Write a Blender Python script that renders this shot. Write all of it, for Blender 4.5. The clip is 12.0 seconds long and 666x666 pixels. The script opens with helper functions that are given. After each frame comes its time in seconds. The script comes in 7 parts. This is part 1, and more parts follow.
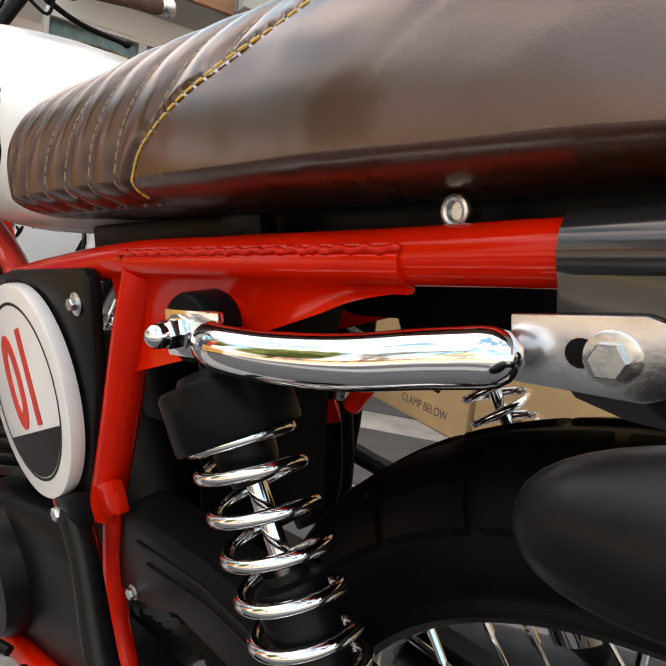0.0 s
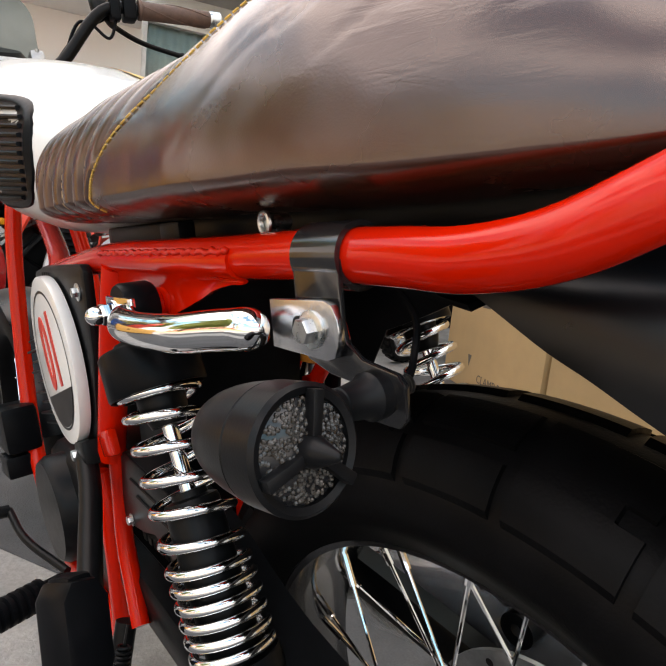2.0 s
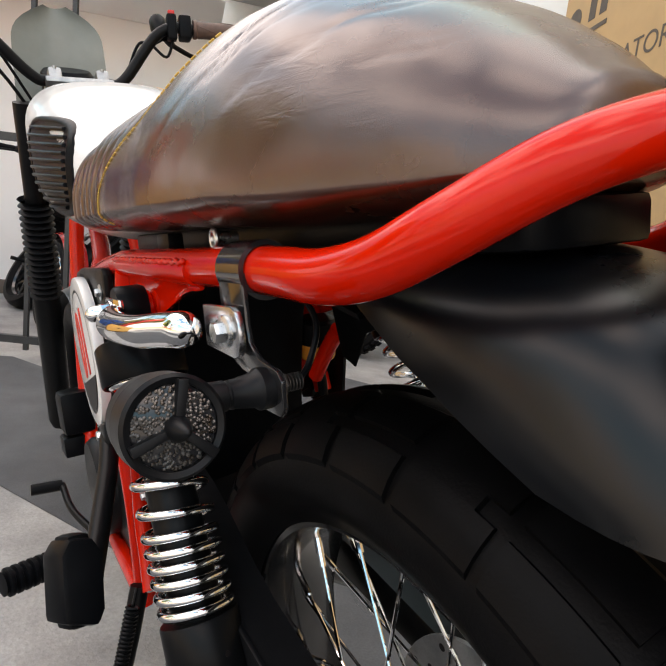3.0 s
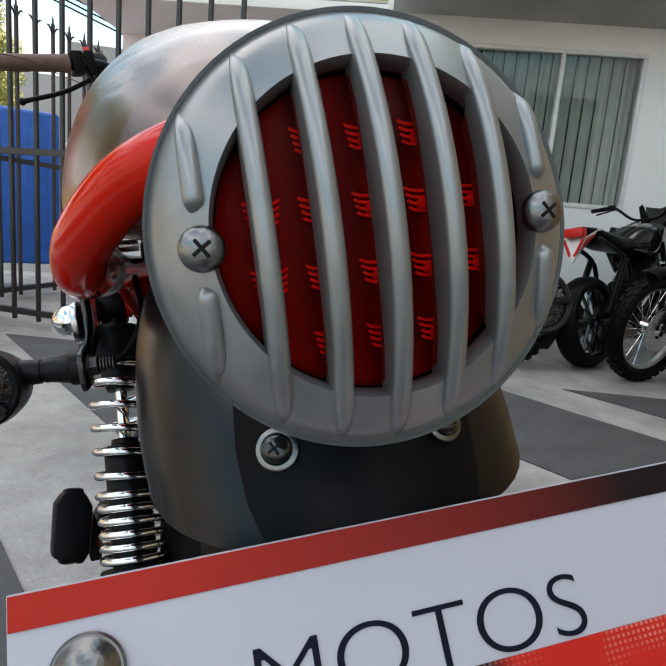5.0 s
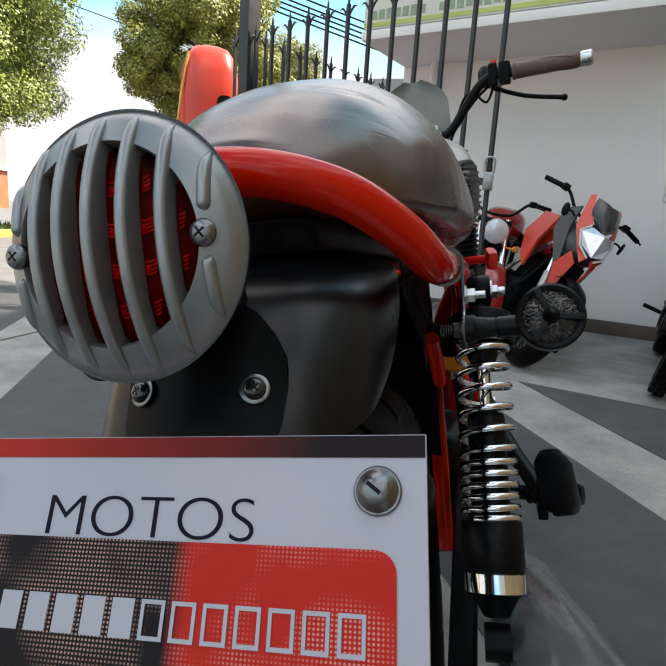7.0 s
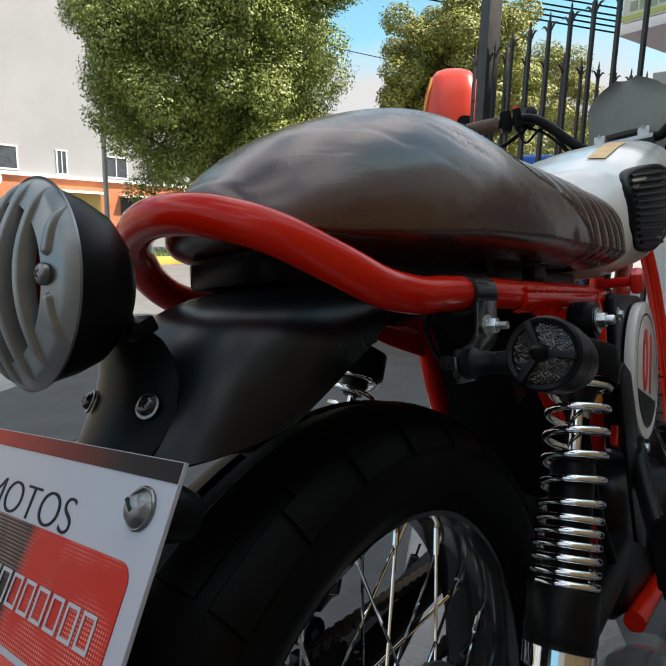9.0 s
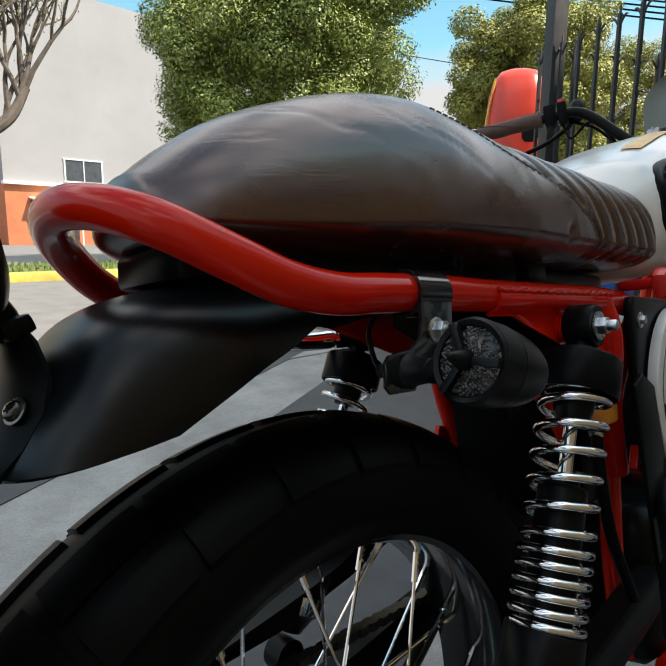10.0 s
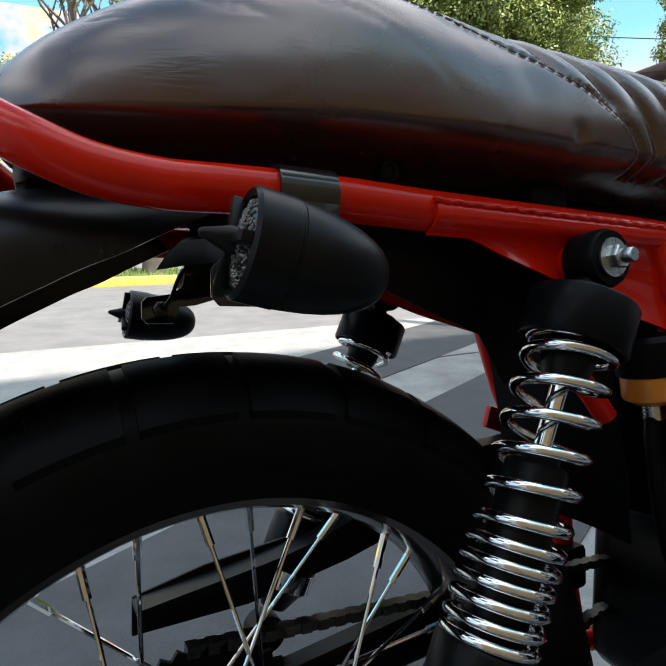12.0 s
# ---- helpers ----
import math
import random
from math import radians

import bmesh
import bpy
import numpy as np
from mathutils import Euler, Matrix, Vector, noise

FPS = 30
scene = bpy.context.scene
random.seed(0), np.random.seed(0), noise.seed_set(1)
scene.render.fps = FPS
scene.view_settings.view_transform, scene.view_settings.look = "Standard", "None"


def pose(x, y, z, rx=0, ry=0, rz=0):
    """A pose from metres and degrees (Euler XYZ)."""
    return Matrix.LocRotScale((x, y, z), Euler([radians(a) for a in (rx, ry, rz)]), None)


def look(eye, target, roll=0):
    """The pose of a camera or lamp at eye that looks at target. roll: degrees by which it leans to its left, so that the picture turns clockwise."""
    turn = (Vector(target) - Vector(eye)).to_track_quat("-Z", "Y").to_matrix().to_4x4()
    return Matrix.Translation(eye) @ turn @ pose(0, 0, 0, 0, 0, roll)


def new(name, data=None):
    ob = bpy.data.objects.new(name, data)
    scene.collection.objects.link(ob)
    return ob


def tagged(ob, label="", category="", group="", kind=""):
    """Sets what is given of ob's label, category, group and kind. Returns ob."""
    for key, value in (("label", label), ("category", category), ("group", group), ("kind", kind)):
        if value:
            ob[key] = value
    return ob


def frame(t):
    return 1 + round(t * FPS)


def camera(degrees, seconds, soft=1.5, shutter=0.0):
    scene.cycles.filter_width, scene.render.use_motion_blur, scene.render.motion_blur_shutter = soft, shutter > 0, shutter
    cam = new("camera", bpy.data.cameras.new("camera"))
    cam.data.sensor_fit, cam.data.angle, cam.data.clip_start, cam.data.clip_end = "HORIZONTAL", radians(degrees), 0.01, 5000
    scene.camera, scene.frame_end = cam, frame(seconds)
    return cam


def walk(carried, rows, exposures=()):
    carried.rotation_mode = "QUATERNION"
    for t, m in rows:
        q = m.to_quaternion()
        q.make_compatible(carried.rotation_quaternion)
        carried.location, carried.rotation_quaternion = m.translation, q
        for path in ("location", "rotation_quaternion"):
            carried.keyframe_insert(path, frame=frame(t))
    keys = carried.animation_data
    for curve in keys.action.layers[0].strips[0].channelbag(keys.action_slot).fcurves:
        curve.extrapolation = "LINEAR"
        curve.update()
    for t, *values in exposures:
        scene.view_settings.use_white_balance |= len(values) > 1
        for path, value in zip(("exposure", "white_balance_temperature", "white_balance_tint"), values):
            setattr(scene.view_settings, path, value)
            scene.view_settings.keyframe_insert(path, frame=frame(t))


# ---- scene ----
cam = camera(60.4, 12.0)
walk(cam, [
    (0.0, pose(-0.4276, 0.0371, 0.6988, 84.09, -7.21, -48.67)),
    (0.5, pose(-0.4206, 0.0092, 0.7071, 83.45, -6.84, -46.98)),
    (1.0, pose(-0.4098, -0.0285, 0.7138, 82.88, -6.34, -44.84)),
    (1.5, pose(-0.4019, -0.0698, 0.7190, 82.10, -5.99, -42.20)),
    (2.0, pose(-0.3916, -0.1134, 0.7217, 81.29, -6.02, -38.85)),
    (2.5, pose(-0.3746, -0.1547, 0.7328, 80.77, -6.15, -35.22)),
    (3.0, pose(-0.3495, -0.1956, 0.7392, 80.49, -6.49, -31.27)),
    (3.5, pose(-0.3049, -0.2303, 0.7508, 80.28, -6.96, -27.14)),
    (3.7, pose(-0.2861, -0.2422, 0.7553, 80.14, -6.92, -25.37)),
    (5.3, pose(-0.1304, -0.3213, 0.7602, 79.19, -4.42, -9.34)),
    (5.5, pose(-0.1083, -0.3287, 0.7581, 79.19, -4.32, -6.86)),
    (6.0, pose(-0.0606, -0.3429, 0.7582, 79.08, -4.39, -0.09)),
    (6.5, pose(-0.0186, -0.3632, 0.7653, 79.27, -3.71, 7.56)),
    (7.0, pose(0.0176, -0.3713, 0.7749, 78.85, -3.67, 14.70)),
    (7.2, pose(0.0326, -0.3691, 0.7771, 78.81, -3.46, 17.36)),
    (8.8, pose(0.1703, -0.3082, 0.7913, 79.37, -1.41, 37.77)),
    (9.0, pose(0.1805, -0.2940, 0.7907, 79.53, -1.25, 39.64)),
    (9.5, pose(0.2044, -0.2506, 0.7885, 79.95, -0.97, 42.96)),
    (10.0, pose(0.2237, -0.2054, 0.7828, 80.19, -0.54, 46.50)),
    (10.5, pose(0.2398, -0.1669, 0.7788, 80.09, -0.30, 50.23)),
    (11.0, pose(0.2499, -0.1212, 0.7603, 80.08, 0.14, 54.38)),
    (11.5, pose(0.2657, -0.0732, 0.7383, 80.22, 0.56, 59.02)),
    (12.0, pose(0.2834, -0.0269, 0.7218, 80.63, 0.69, 64.36)),
], exposures=[(0.0, 1.9, 8700, 26), (2.5, 2.0, 8600, 26), (3.7, 1.95, 8500, 26), (5.5, 1.45, 7400, 17), (7.2, 1.25, 7400, 17), (9.0, 0.9, 7200, 16), (10.5, 0.95, 7200, 15), (12.0, 1.15, 6700, 14)])

# ---------------------------------------------------------------- light
world = bpy.data.worlds.new("sky")
scene.world = world
world.use_nodes = True
wn = world.node_tree.nodes
sky = wn.new("ShaderNodeTexSky")
sky.sky_type = 'NISHITA'
sky.sun_disc = False
sky.sun_elevation = radians(50)
sky.sun_rotation = radians(62)
sky.air_density, sky.dust_density, sky.ozone_density = 1.0, 0.6, 1.5
wn["Background"].inputs[1].default_value = 0.15
wl = world.node_tree.links
# unseen broken cloud over the blue, added to brighten and whiten the light
cloud_co = wn.new("ShaderNodeTexCoord")
cloud_map = wn.new("ShaderNodeMapping")
cloud_map.inputs["Scale"].default_value = (1.0, 1.0, 2.4)
cloud_map.inputs["Location"].default_value = (0.7, 0.2, 0.1)
cloud = wn.new("ShaderNodeTexNoise")
cloud.inputs["Scale"].default_value, cloud.inputs["Detail"].default_value, cloud.inputs["Roughness"].default_value = 2.1, 6.0, 0.55
fill_cloud_amount = wn.new("ShaderNodeMapRange")
fill_cloud_amount.inputs["From Min"].default_value, fill_cloud_amount.inputs["From Max"].default_value, fill_cloud_amount.inputs["To Max"].default_value = 0.44, 0.60, 0.78
fill_cloud_mix = wn.new("ShaderNodeMix")
fill_cloud_mix.data_type = 'RGBA'
fill_cloud_mix.inputs[7].default_value = (9.0, 9.1, 9.4, 1)
wl.new(cloud_co.outputs["Generated"], cloud_map.inputs[0])
wl.new(cloud_map.outputs[0], cloud.inputs["Vector"])
wl.new(cloud.outputs[0], fill_cloud_amount.inputs["Value"])
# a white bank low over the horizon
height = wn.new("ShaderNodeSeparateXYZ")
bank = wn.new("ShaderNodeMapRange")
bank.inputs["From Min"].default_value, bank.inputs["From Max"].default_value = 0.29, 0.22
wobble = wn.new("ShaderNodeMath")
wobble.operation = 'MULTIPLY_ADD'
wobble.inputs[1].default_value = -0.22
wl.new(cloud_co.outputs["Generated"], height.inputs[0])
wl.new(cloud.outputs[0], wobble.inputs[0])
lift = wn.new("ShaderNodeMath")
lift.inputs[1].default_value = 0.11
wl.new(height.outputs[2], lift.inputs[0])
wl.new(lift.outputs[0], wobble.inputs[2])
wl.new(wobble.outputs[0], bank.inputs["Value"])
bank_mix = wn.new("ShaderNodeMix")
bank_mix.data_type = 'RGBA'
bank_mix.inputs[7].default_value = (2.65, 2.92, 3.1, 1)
# limits the added cloud to the upper sky
high = wn.new("ShaderNodeMapRange")
high.inputs["From Min"].default_value, high.inputs["From Max"].default_value = 0.36, 0.55
wl.new(height.outputs[2], high.inputs["Value"])
upper = wn.new("ShaderNodeMath")
upper.operation = 'MULTIPLY'
wl.new(high.outputs[0], upper.inputs[0])
wl.new(fill_cloud_amount.outputs[0], upper.inputs[1])
wl.new(upper.outputs[0], fill_cloud_mix.inputs[0])
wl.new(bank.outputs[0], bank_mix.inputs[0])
wl.new(fill_cloud_mix.outputs[2], bank_mix.inputs[6])
sky_tone = wn.new("ShaderNodeMix")
sky_tone.data_type, sky_tone.blend_type = 'RGBA', 'MULTIPLY'
sky_tone.inputs[0].default_value = 1.0
sky_tone.inputs[7].default_value = (0.66, 1.06, 0.92, 1)
wl.new(sky.outputs[0], sky_tone.inputs[6])
wl.new(sky_tone.outputs[2], fill_cloud_mix.inputs[6])
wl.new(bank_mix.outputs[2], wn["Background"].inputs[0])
sun_data = bpy.data.lights.new("sun", 'SUN')
sun_data.energy, sun_data.angle, sun_data.color = 4.2, radians(0.6), (1.0, 0.95, 0.87)
sun = new("sun", sun_data)
sun.matrix_world = look((7.4, 3.9, 10.0), (0, 0, 0))


# ---------------------------------------------------------------- materials
def material(name, colour, rough=0.5, metal=0.0, scale=40.0, vary=0.15, bump=0.0, bump_scale=200.0, coat=0.0, second=None, fine=None, spec=0.5, per_piece=0.0):
    """A principled material with stains at one scale, grain at another, and relief."""
    m = bpy.data.materials.new(name)
    m.use_nodes = True
    nt = m.node_tree
    n, l = nt.nodes, nt.links
    b = n["Principled BSDF"]
    b.inputs["Metallic"].default_value = metal
    b.inputs["Coat Weight"].default_value = coat
    b.inputs["Coat Roughness"].default_value = 0.06
    b.inputs["Specular IOR Level"].default_value = spec
    tc = n.new("ShaderNodeTexCoord")
    big = n.new("ShaderNodeTexNoise")
    big.inputs["Scale"].default_value = scale
    big.inputs["Detail"].default_value = 5.0
    big.inputs["Roughness"].default_value = 0.62
    l.new(tc.outputs["Object"], big.inputs["Vector"])
    ramp = n.new("ShaderNodeValToRGB")
    dark = second or tuple(c * (1 - vary) for c in colour)
    light = colour if second else tuple(min(1.0, c * (1 + vary * 0.6)) for c in colour)
    ramp.color_ramp.elements[0].position, ramp.color_ramp.elements[1].position = 0.34, 0.66
    ramp.color_ramp.elements[0].color, ramp.color_ramp.elements[1].color = (*dark, 1), (*light, 1)
    l.new(big.outputs[0], ramp.inputs[0])
    col = ramp.outputs[0]
    grain = n.new("ShaderNodeTexNoise")
    grain.inputs["Scale"].default_value = bump_scale
    grain.inputs["Detail"].default_value = 3.0
    l.new(tc.outputs["Object"], grain.inputs["Vector"])
    if fine:
        mix = n.new("ShaderNodeMix")
        mix.data_type, mix.blend_type = 'RGBA', 'MULTIPLY'
        mix.inputs[0].default_value = fine
        l.new(col, mix.inputs[6])
        l.new(grain.outputs[0], mix.inputs[7])
        col = mix.outputs[2]
    if per_piece:
        info = n.new("ShaderNodeObjectInfo")
        hsv = n.new("ShaderNodeHueSaturation")
        rng = n.new("ShaderNodeMapRange")
        rng.inputs["To Min"].default_value, rng.inputs["To Max"].default_value = 1 - per_piece, 1 + per_piece
        l.new(info.outputs["Random"], rng.inputs["Value"])
        l.new(rng.outputs[0], hsv.inputs["Value"])
        l.new(col, hsv.inputs["Color"])
        col = hsv.outputs[0]
    l.new(col, b.inputs["Base Color"])
    rr = n.new("ShaderNodeMapRange")
    rr.inputs["To Min"].default_value, rr.inputs["To Max"].default_value = max(0.02, rough * 0.8), min(1.0, rough * 1.2)
    l.new(big.outputs[0], rr.inputs["Value"])
    l.new(rr.outputs[0], b.inputs["Roughness"])
    if bump:
        bp = n.new("ShaderNodeBump")
        bp.inputs["Strength"].default_value = bump
        bp.inputs["Distance"].default_value = 0.002
        l.new(grain.outputs[0], bp.inputs["Height"])
        l.new(bp.outputs[0], b.inputs["Normal"])
    return m


RED = material("red_paint", (0.60, 0.013, 0.003), 0.13, 0.0, 25, 0.08, 0.02, 60, coat=0.10, spec=0.2)
CHROME = material("chrome", (0.86, 0.87, 0.88), 0.06, 1.0, 30, 0.06)
STEEL = material("zinc_steel", (0.60, 0.62, 0.62), 0.28, 1.0, 120, 0.18, 0.1, 600)
BLACK_METAL = material("black_powder_coat", (0.005, 0.0055, 0.0062), 0.34, 0.0, 60, 0.2, 0.03, 1200, spec=0.12)
BLACK_GLOSS = material("black_gloss_paint", (0.012, 0.012, 0.013), 0.16, 0.0, 40, 0.15, coat=0.4)
BLACK_PLASTIC = material("matt_black_plastic", (0.004, 0.0045, 0.0055), 0.33, 0.0, 50, 0.2, 0.03, 900, spec=0.07)
FENDER = material("matt_black_fender", (0.0015, 0.0022, 0.0034), 0.29, 0.0, 18, 0.25, 0.01, 700, spec=0.3)
RUBBER = material("tyre_rubber", (0.0035, 0.0035, 0.004), 0.42, 0.0, 30, 0.35, 0.10, 500, spec=0.07)
LEATHER = material("brown_leatherette", (0.060, 0.0165, 0.0078), 0.27, 0.0, 9, 0.22, 0.05, 900, second=(0.041, 0.0114, 0.0055), spec=0.85)
BRUSHED = material("brushed_chrome", (0.62, 0.63, 0.65), 0.24, 1.0, 80, 0.12, 0.05, 500)
LEATHER.node_tree.nodes["Principled BSDF"].inputs["Coat Weight"].default_value = 0.2
LEATHER.node_tree.nodes["Principled BSDF"].inputs["Coat Roughness"].default_value = 0.22
ln, ll = LEATHER.node_tree.nodes, LEATHER.node_tree.links
# fine stretched wrinkles, gathered in patches
crease_co = ln.new("ShaderNodeTexCoord")
crease_map = ln.new("ShaderNodeMapping")
crease_map.inputs["Rotation"].default_value = (radians(28), 0, 0)
crease_map.inputs["Scale"].default_value = (30, 26, 150)
crease = ln.new("ShaderNodeTexNoise")
crease.inputs["Scale"].default_value, crease.inputs["Detail"].default_value, crease.inputs["Distortion"].default_value = 1.0, 3.0, 0.6
ridge_a, ridge_b, patch_mul = ln.new("ShaderNodeMath"), ln.new("ShaderNodeMath"), ln.new("ShaderNodeMath")
ridge_a.operation, ridge_b.operation, patch_mul.operation = 'SUBTRACT', 'ABSOLUTE', 'MULTIPLY'
ridge_a.inputs[1].default_value = 0.5
patch = ln.new("ShaderNodeTexNoise")
patch.inputs["Scale"].default_value = 14.0
patch_range = ln.new("ShaderNodeMapRange")
patch_range.inputs["From Min"].default_value, patch_range.inputs["From Max"].default_value = 0.54, 0.72
crease_bump = ln.new("ShaderNodeBump")
crease_bump.inputs["Strength"].default_value, crease_bump.inputs["Distance"].default_value = 0.22, 0.003
ll.new(crease_co.outputs["Object"], crease_map.inputs[0])
ll.new(crease_map.outputs[0], crease.inputs["Vector"])
ll.new(crease_co.outputs["Object"], patch.inputs["Vector"])
ll.new(patch.outputs[0], patch_range.inputs["Value"])
ll.new(crease.outputs[0], ridge_a.inputs[0])
ll.new(ridge_a.outputs[0], ridge_b.inputs[0])
ll.new(ridge_b.outputs[0], patch_mul.inputs[0])
ll.new(patch_range.outputs[0], patch_mul.inputs[1])
ll.new(patch_mul.outputs[0], crease_bump.inputs["Height"])
for grain_bump in [k for k in ln if k.bl_idname == "ShaderNodeBump" and k != crease_bump]:
    ll.new(crease_bump.outputs[0], grain_bump.inputs["Normal"])
THREAD_TAN = material("tan_thread", (0.45, 0.31, 0.17), 0.7, 0.0, 300, 0.2)
SIGNAL_BLACK = material("satin_black_plastic", (0.006, 0.0065, 0.0075), 0.34, 0.0, 50, 0.2, 0.03, 900, spec=0.16)
THREAD_DARK = material("dark_brown_thread", (0.12, 0.085, 0.065), 0.7, 0.0, 300, 0.2)
STEEL_DULL = material("dull_zinc_steel", (0.21, 0.215, 0.215), 0.3, 1.0, 120, 0.25, 0.1, 600)
THREAD = material("yellow_thread", (0.75, 0.46, 0.10), 0.7, 0.0, 300, 0.2)
WHITE = material("white_paint", (0.74, 0.74, 0.73), 0.25, 0.0, 8, 0.06, coat=0.5)
GREY_CAST = material("cast_aluminium", (0.25, 0.265, 0.27), 0.33, 0.65, 60, 0.10, 0.03, 1100)
ALU = material("bare_aluminium", (0.38, 0.39, 0.39), 0.38, 0.9, 60, 0.2, 0.2, 500)
PLATE = material("white_plate_print", (0.40, 0.40, 0.455), 0.35, 0.0, 6, 0.04)
PRINT_BLACK = material("black_print", (0.010, 0.008, 0.009), 0.4, 0.0, 30, 0.2, spec=0.15)
PRINT_RED = material("red_print", (0.58, 0.035, 0.022), 0.35, 0.0, 12, 0.15)
ORANGE = material("amber_fluid", (0.75, 0.28, 0.04), 0.2, 0.0, 30, 0.1)
CONCRETE = material("worn_concrete", (0.50, 0.49, 0.47), 0.85, 0.0, 3.2, 0.22, 0.9, 150, second=(0.29, 0.284, 0.272), fine=0.45)
ASPHALT = material("grey_painted_asphalt", (0.108, 0.112, 0.117), 0.75, 0.0, 6, 0.22, 0.6, 220, second=(0.066, 0.069, 0.073), fine=0.45)
STRIPE = material("worn_white_paint", (0.56, 0.56, 0.54), 0.75, 0.0, 3.0, 0.2, 0.7, 160, second=(0.38, 0.38, 0.37), fine=0.35)
PLASTER = material("white_plaster", (0.88, 0.88, 0.86), 0.85, 0.0, 0.9, 0.04, 0.2, 30)
CARD = material("cardboard", (0.48, 0.315, 0.155), 0.85, 0.0, 5, 0.08, 0.1, 200)
STEEL_DARK = material("oily_steel", (0.10, 0.095, 0.09), 0.4, 0.9, 200, 0.4)
PRINT_RED_BRIGHT = material("signal_red_print", (0.62, 0.03, 0.015), 0.4, 0.0, 20, 0.1)
RED_PLASTIC = material("red_plastic", (0.65, 0.015, 0.012), 0.35, 0.0, 30, 0.1)
YELLOW = material("yellow_sticker", (0.80, 0.55, 0.10), 0.35, 0.0, 45, 0.25, second=(0.78, 0.30, 0.06))
GRIP = material("brown_grip", (0.11, 0.06, 0.045), 0.6, 0.0, 60, 0.25, 0.3, 400)
SCREEN = material("smoked_screen", (0.26, 0.29, 0.275), 0.2, 0.0, 10, 0.1)
SMOKED = material("dark_smoked_screen", (0.03, 0.032, 0.034), 0.12, 0.0, 10, 0.1)
SMOKED.node_tree.nodes["Principled BSDF"].inputs["Alpha"].default_value = 0.8
AMBER = material("amber_lens", (0.75, 0.30, 0.02), 0.15, 0.0, 60, 0.2)
SLATE = material("slate_plastic", (0.045, 0.047, 0.052), 0.4, 0.0, 30, 0.15)
LENS_DARK = material("dark_lens_cup", (0.02, 0.02, 0.022), 0.12, 0.0, 200, 0.4)
FILM = material("clear_film", (0.75, 0.77, 0.80), 0.12, 0.0, 40, 0.2)
FILM.node_tree.nodes["Principled BSDF"].inputs["Alpha"].default_value = 0.16
ROAD = material("street_asphalt", (0.24, 0.236, 0.23), 0.85, 0.0, 3.0, 0.15, 0.4, 90, second=(0.17, 0.168, 0.163), fine=0.25)
SIDEWALK = material("pale_sidewalk", (0.40, 0.395, 0.375), 0.9, 0.0, 5.0, 0.15, 0.5, 70, second=(0.30, 0.295, 0.28), fine=0.2)
YELLOW_KERB = material("yellow_kerb", (0.62, 0.48, 0.10), 0.8, 0.0, 3, 0.25)
GRASS_SOIL = material("grass_ground", (0.13, 0.16, 0.05), 0.95, 0.0, 2, 0.3)
GRASS = material("grass_blades", (0.13, 0.20, 0.045), 0.8, 0.0, 1, 0.3)
BROWN_BASE = material("brown_wall_base", (0.13, 0.10, 0.085), 0.7, 0.0, 2, 0.25, 0.3, 40)
ALU_WHITE = material("pale_aluminium", (0.74, 0.75, 0.74), 0.4, 0.1, 20, 0.08)
CURTAIN = material("curtain_cloth", (0.56, 0.61, 0.58), 0.9, 0.0, 6, 0.15, 0.2, 300)
# near-black that stands in for the shade inside rooms
ROOM_SHADE = material("interior_shade", (0.035, 0.036, 0.038), 0.8, 0.0, 3, 0.4)
SOFFIT = material("grey_concrete_slab", (0.45, 0.45, 0.43), 0.85, 0.0, 1.5, 0.18, 0.3, 40)
TERRACOTTA = material("stained_terracotta", (0.42, 0.20, 0.11), 0.8, 0.0, 2.5, 0.5, 0.3, 40, second=(0.16, 0.08, 0.05))
SIGN_WHITE = material("sign_white", (0.74, 0.75, 0.68), 0.5, 0.0, 2, 0.06)
SIGN_GREEN = material("sign_green", (0.50, 0.60, 0.16), 0.5, 0.0, 2, 0.1)
SIGN_PRINT = material("sign_print", (0.30, 0.40, 0.26), 0.5, 0.0, 6, 0.2)
PLASTER_DULL = material("cream_plaster", (0.58, 0.55, 0.48), 0.9, 0.0, 0.8, 0.12, 0.3, 30)
BLUE = material("blue_plastic", (0.02, 0.16, 0.62), 0.4, 0.0, 6, 0.15)
CARD_DARK = material("cardboard_tape", (0.36, 0.24, 0.13), 0.5, 0.0, 10, 0.1)
CARD_PRINT = material("carton_print", (0.10, 0.085, 0.07), 0.8, 0.0, 20, 0.2)
FENCE = material("fence_paint", (0.024, 0.027, 0.030), 0.45, 0.0, 12, 0.3, 0.2, 200)
KIOSK_RED = material("bright_red_shell", (0.70, 0.05, 0.025), 0.35, 0.0, 3, 0.12, coat=0.2)
DARK_RED = material("dark_red_paint", (0.30, 0.012, 0.012), 0.2, 0.0, 8, 0.1, coat=0.5)
ORANGE_BOARD = material("orange_board", (0.85, 0.42, 0.10), 0.6, 0.0, 4, 0.1)
HEADLENS = material("headlight_glass", (0.78, 0.83, 0.90), 0.12, 0.25, 30, 0.12)
BARK = material("bark", (0.12, 0.10, 0.085), 0.95, 0.0, 6, 0.35, 0.8, 60)
LEAF = material("leaf_green", (0.27, 0.33, 0.08), 0.45, 0.0, 1.6, 0.3, second=(0.17, 0.215, 0.05))
LEAF_LIGHT = material("leaf_yellow_green", (0.34, 0.34, 0.08), 0.5, 0.0, 1.6, 0.3, second=(0.22, 0.24, 0.055))
PALE_WALL = material("pale_wall", (0.31, 0.31, 0.315), 0.9, 0.0, 0.25, 0.10, 0.2, 10)
ORANGE_WALL = material("orange_wall", (0.52, 0.17, 0.08), 0.85, 0.0, 0.8, 0.2)
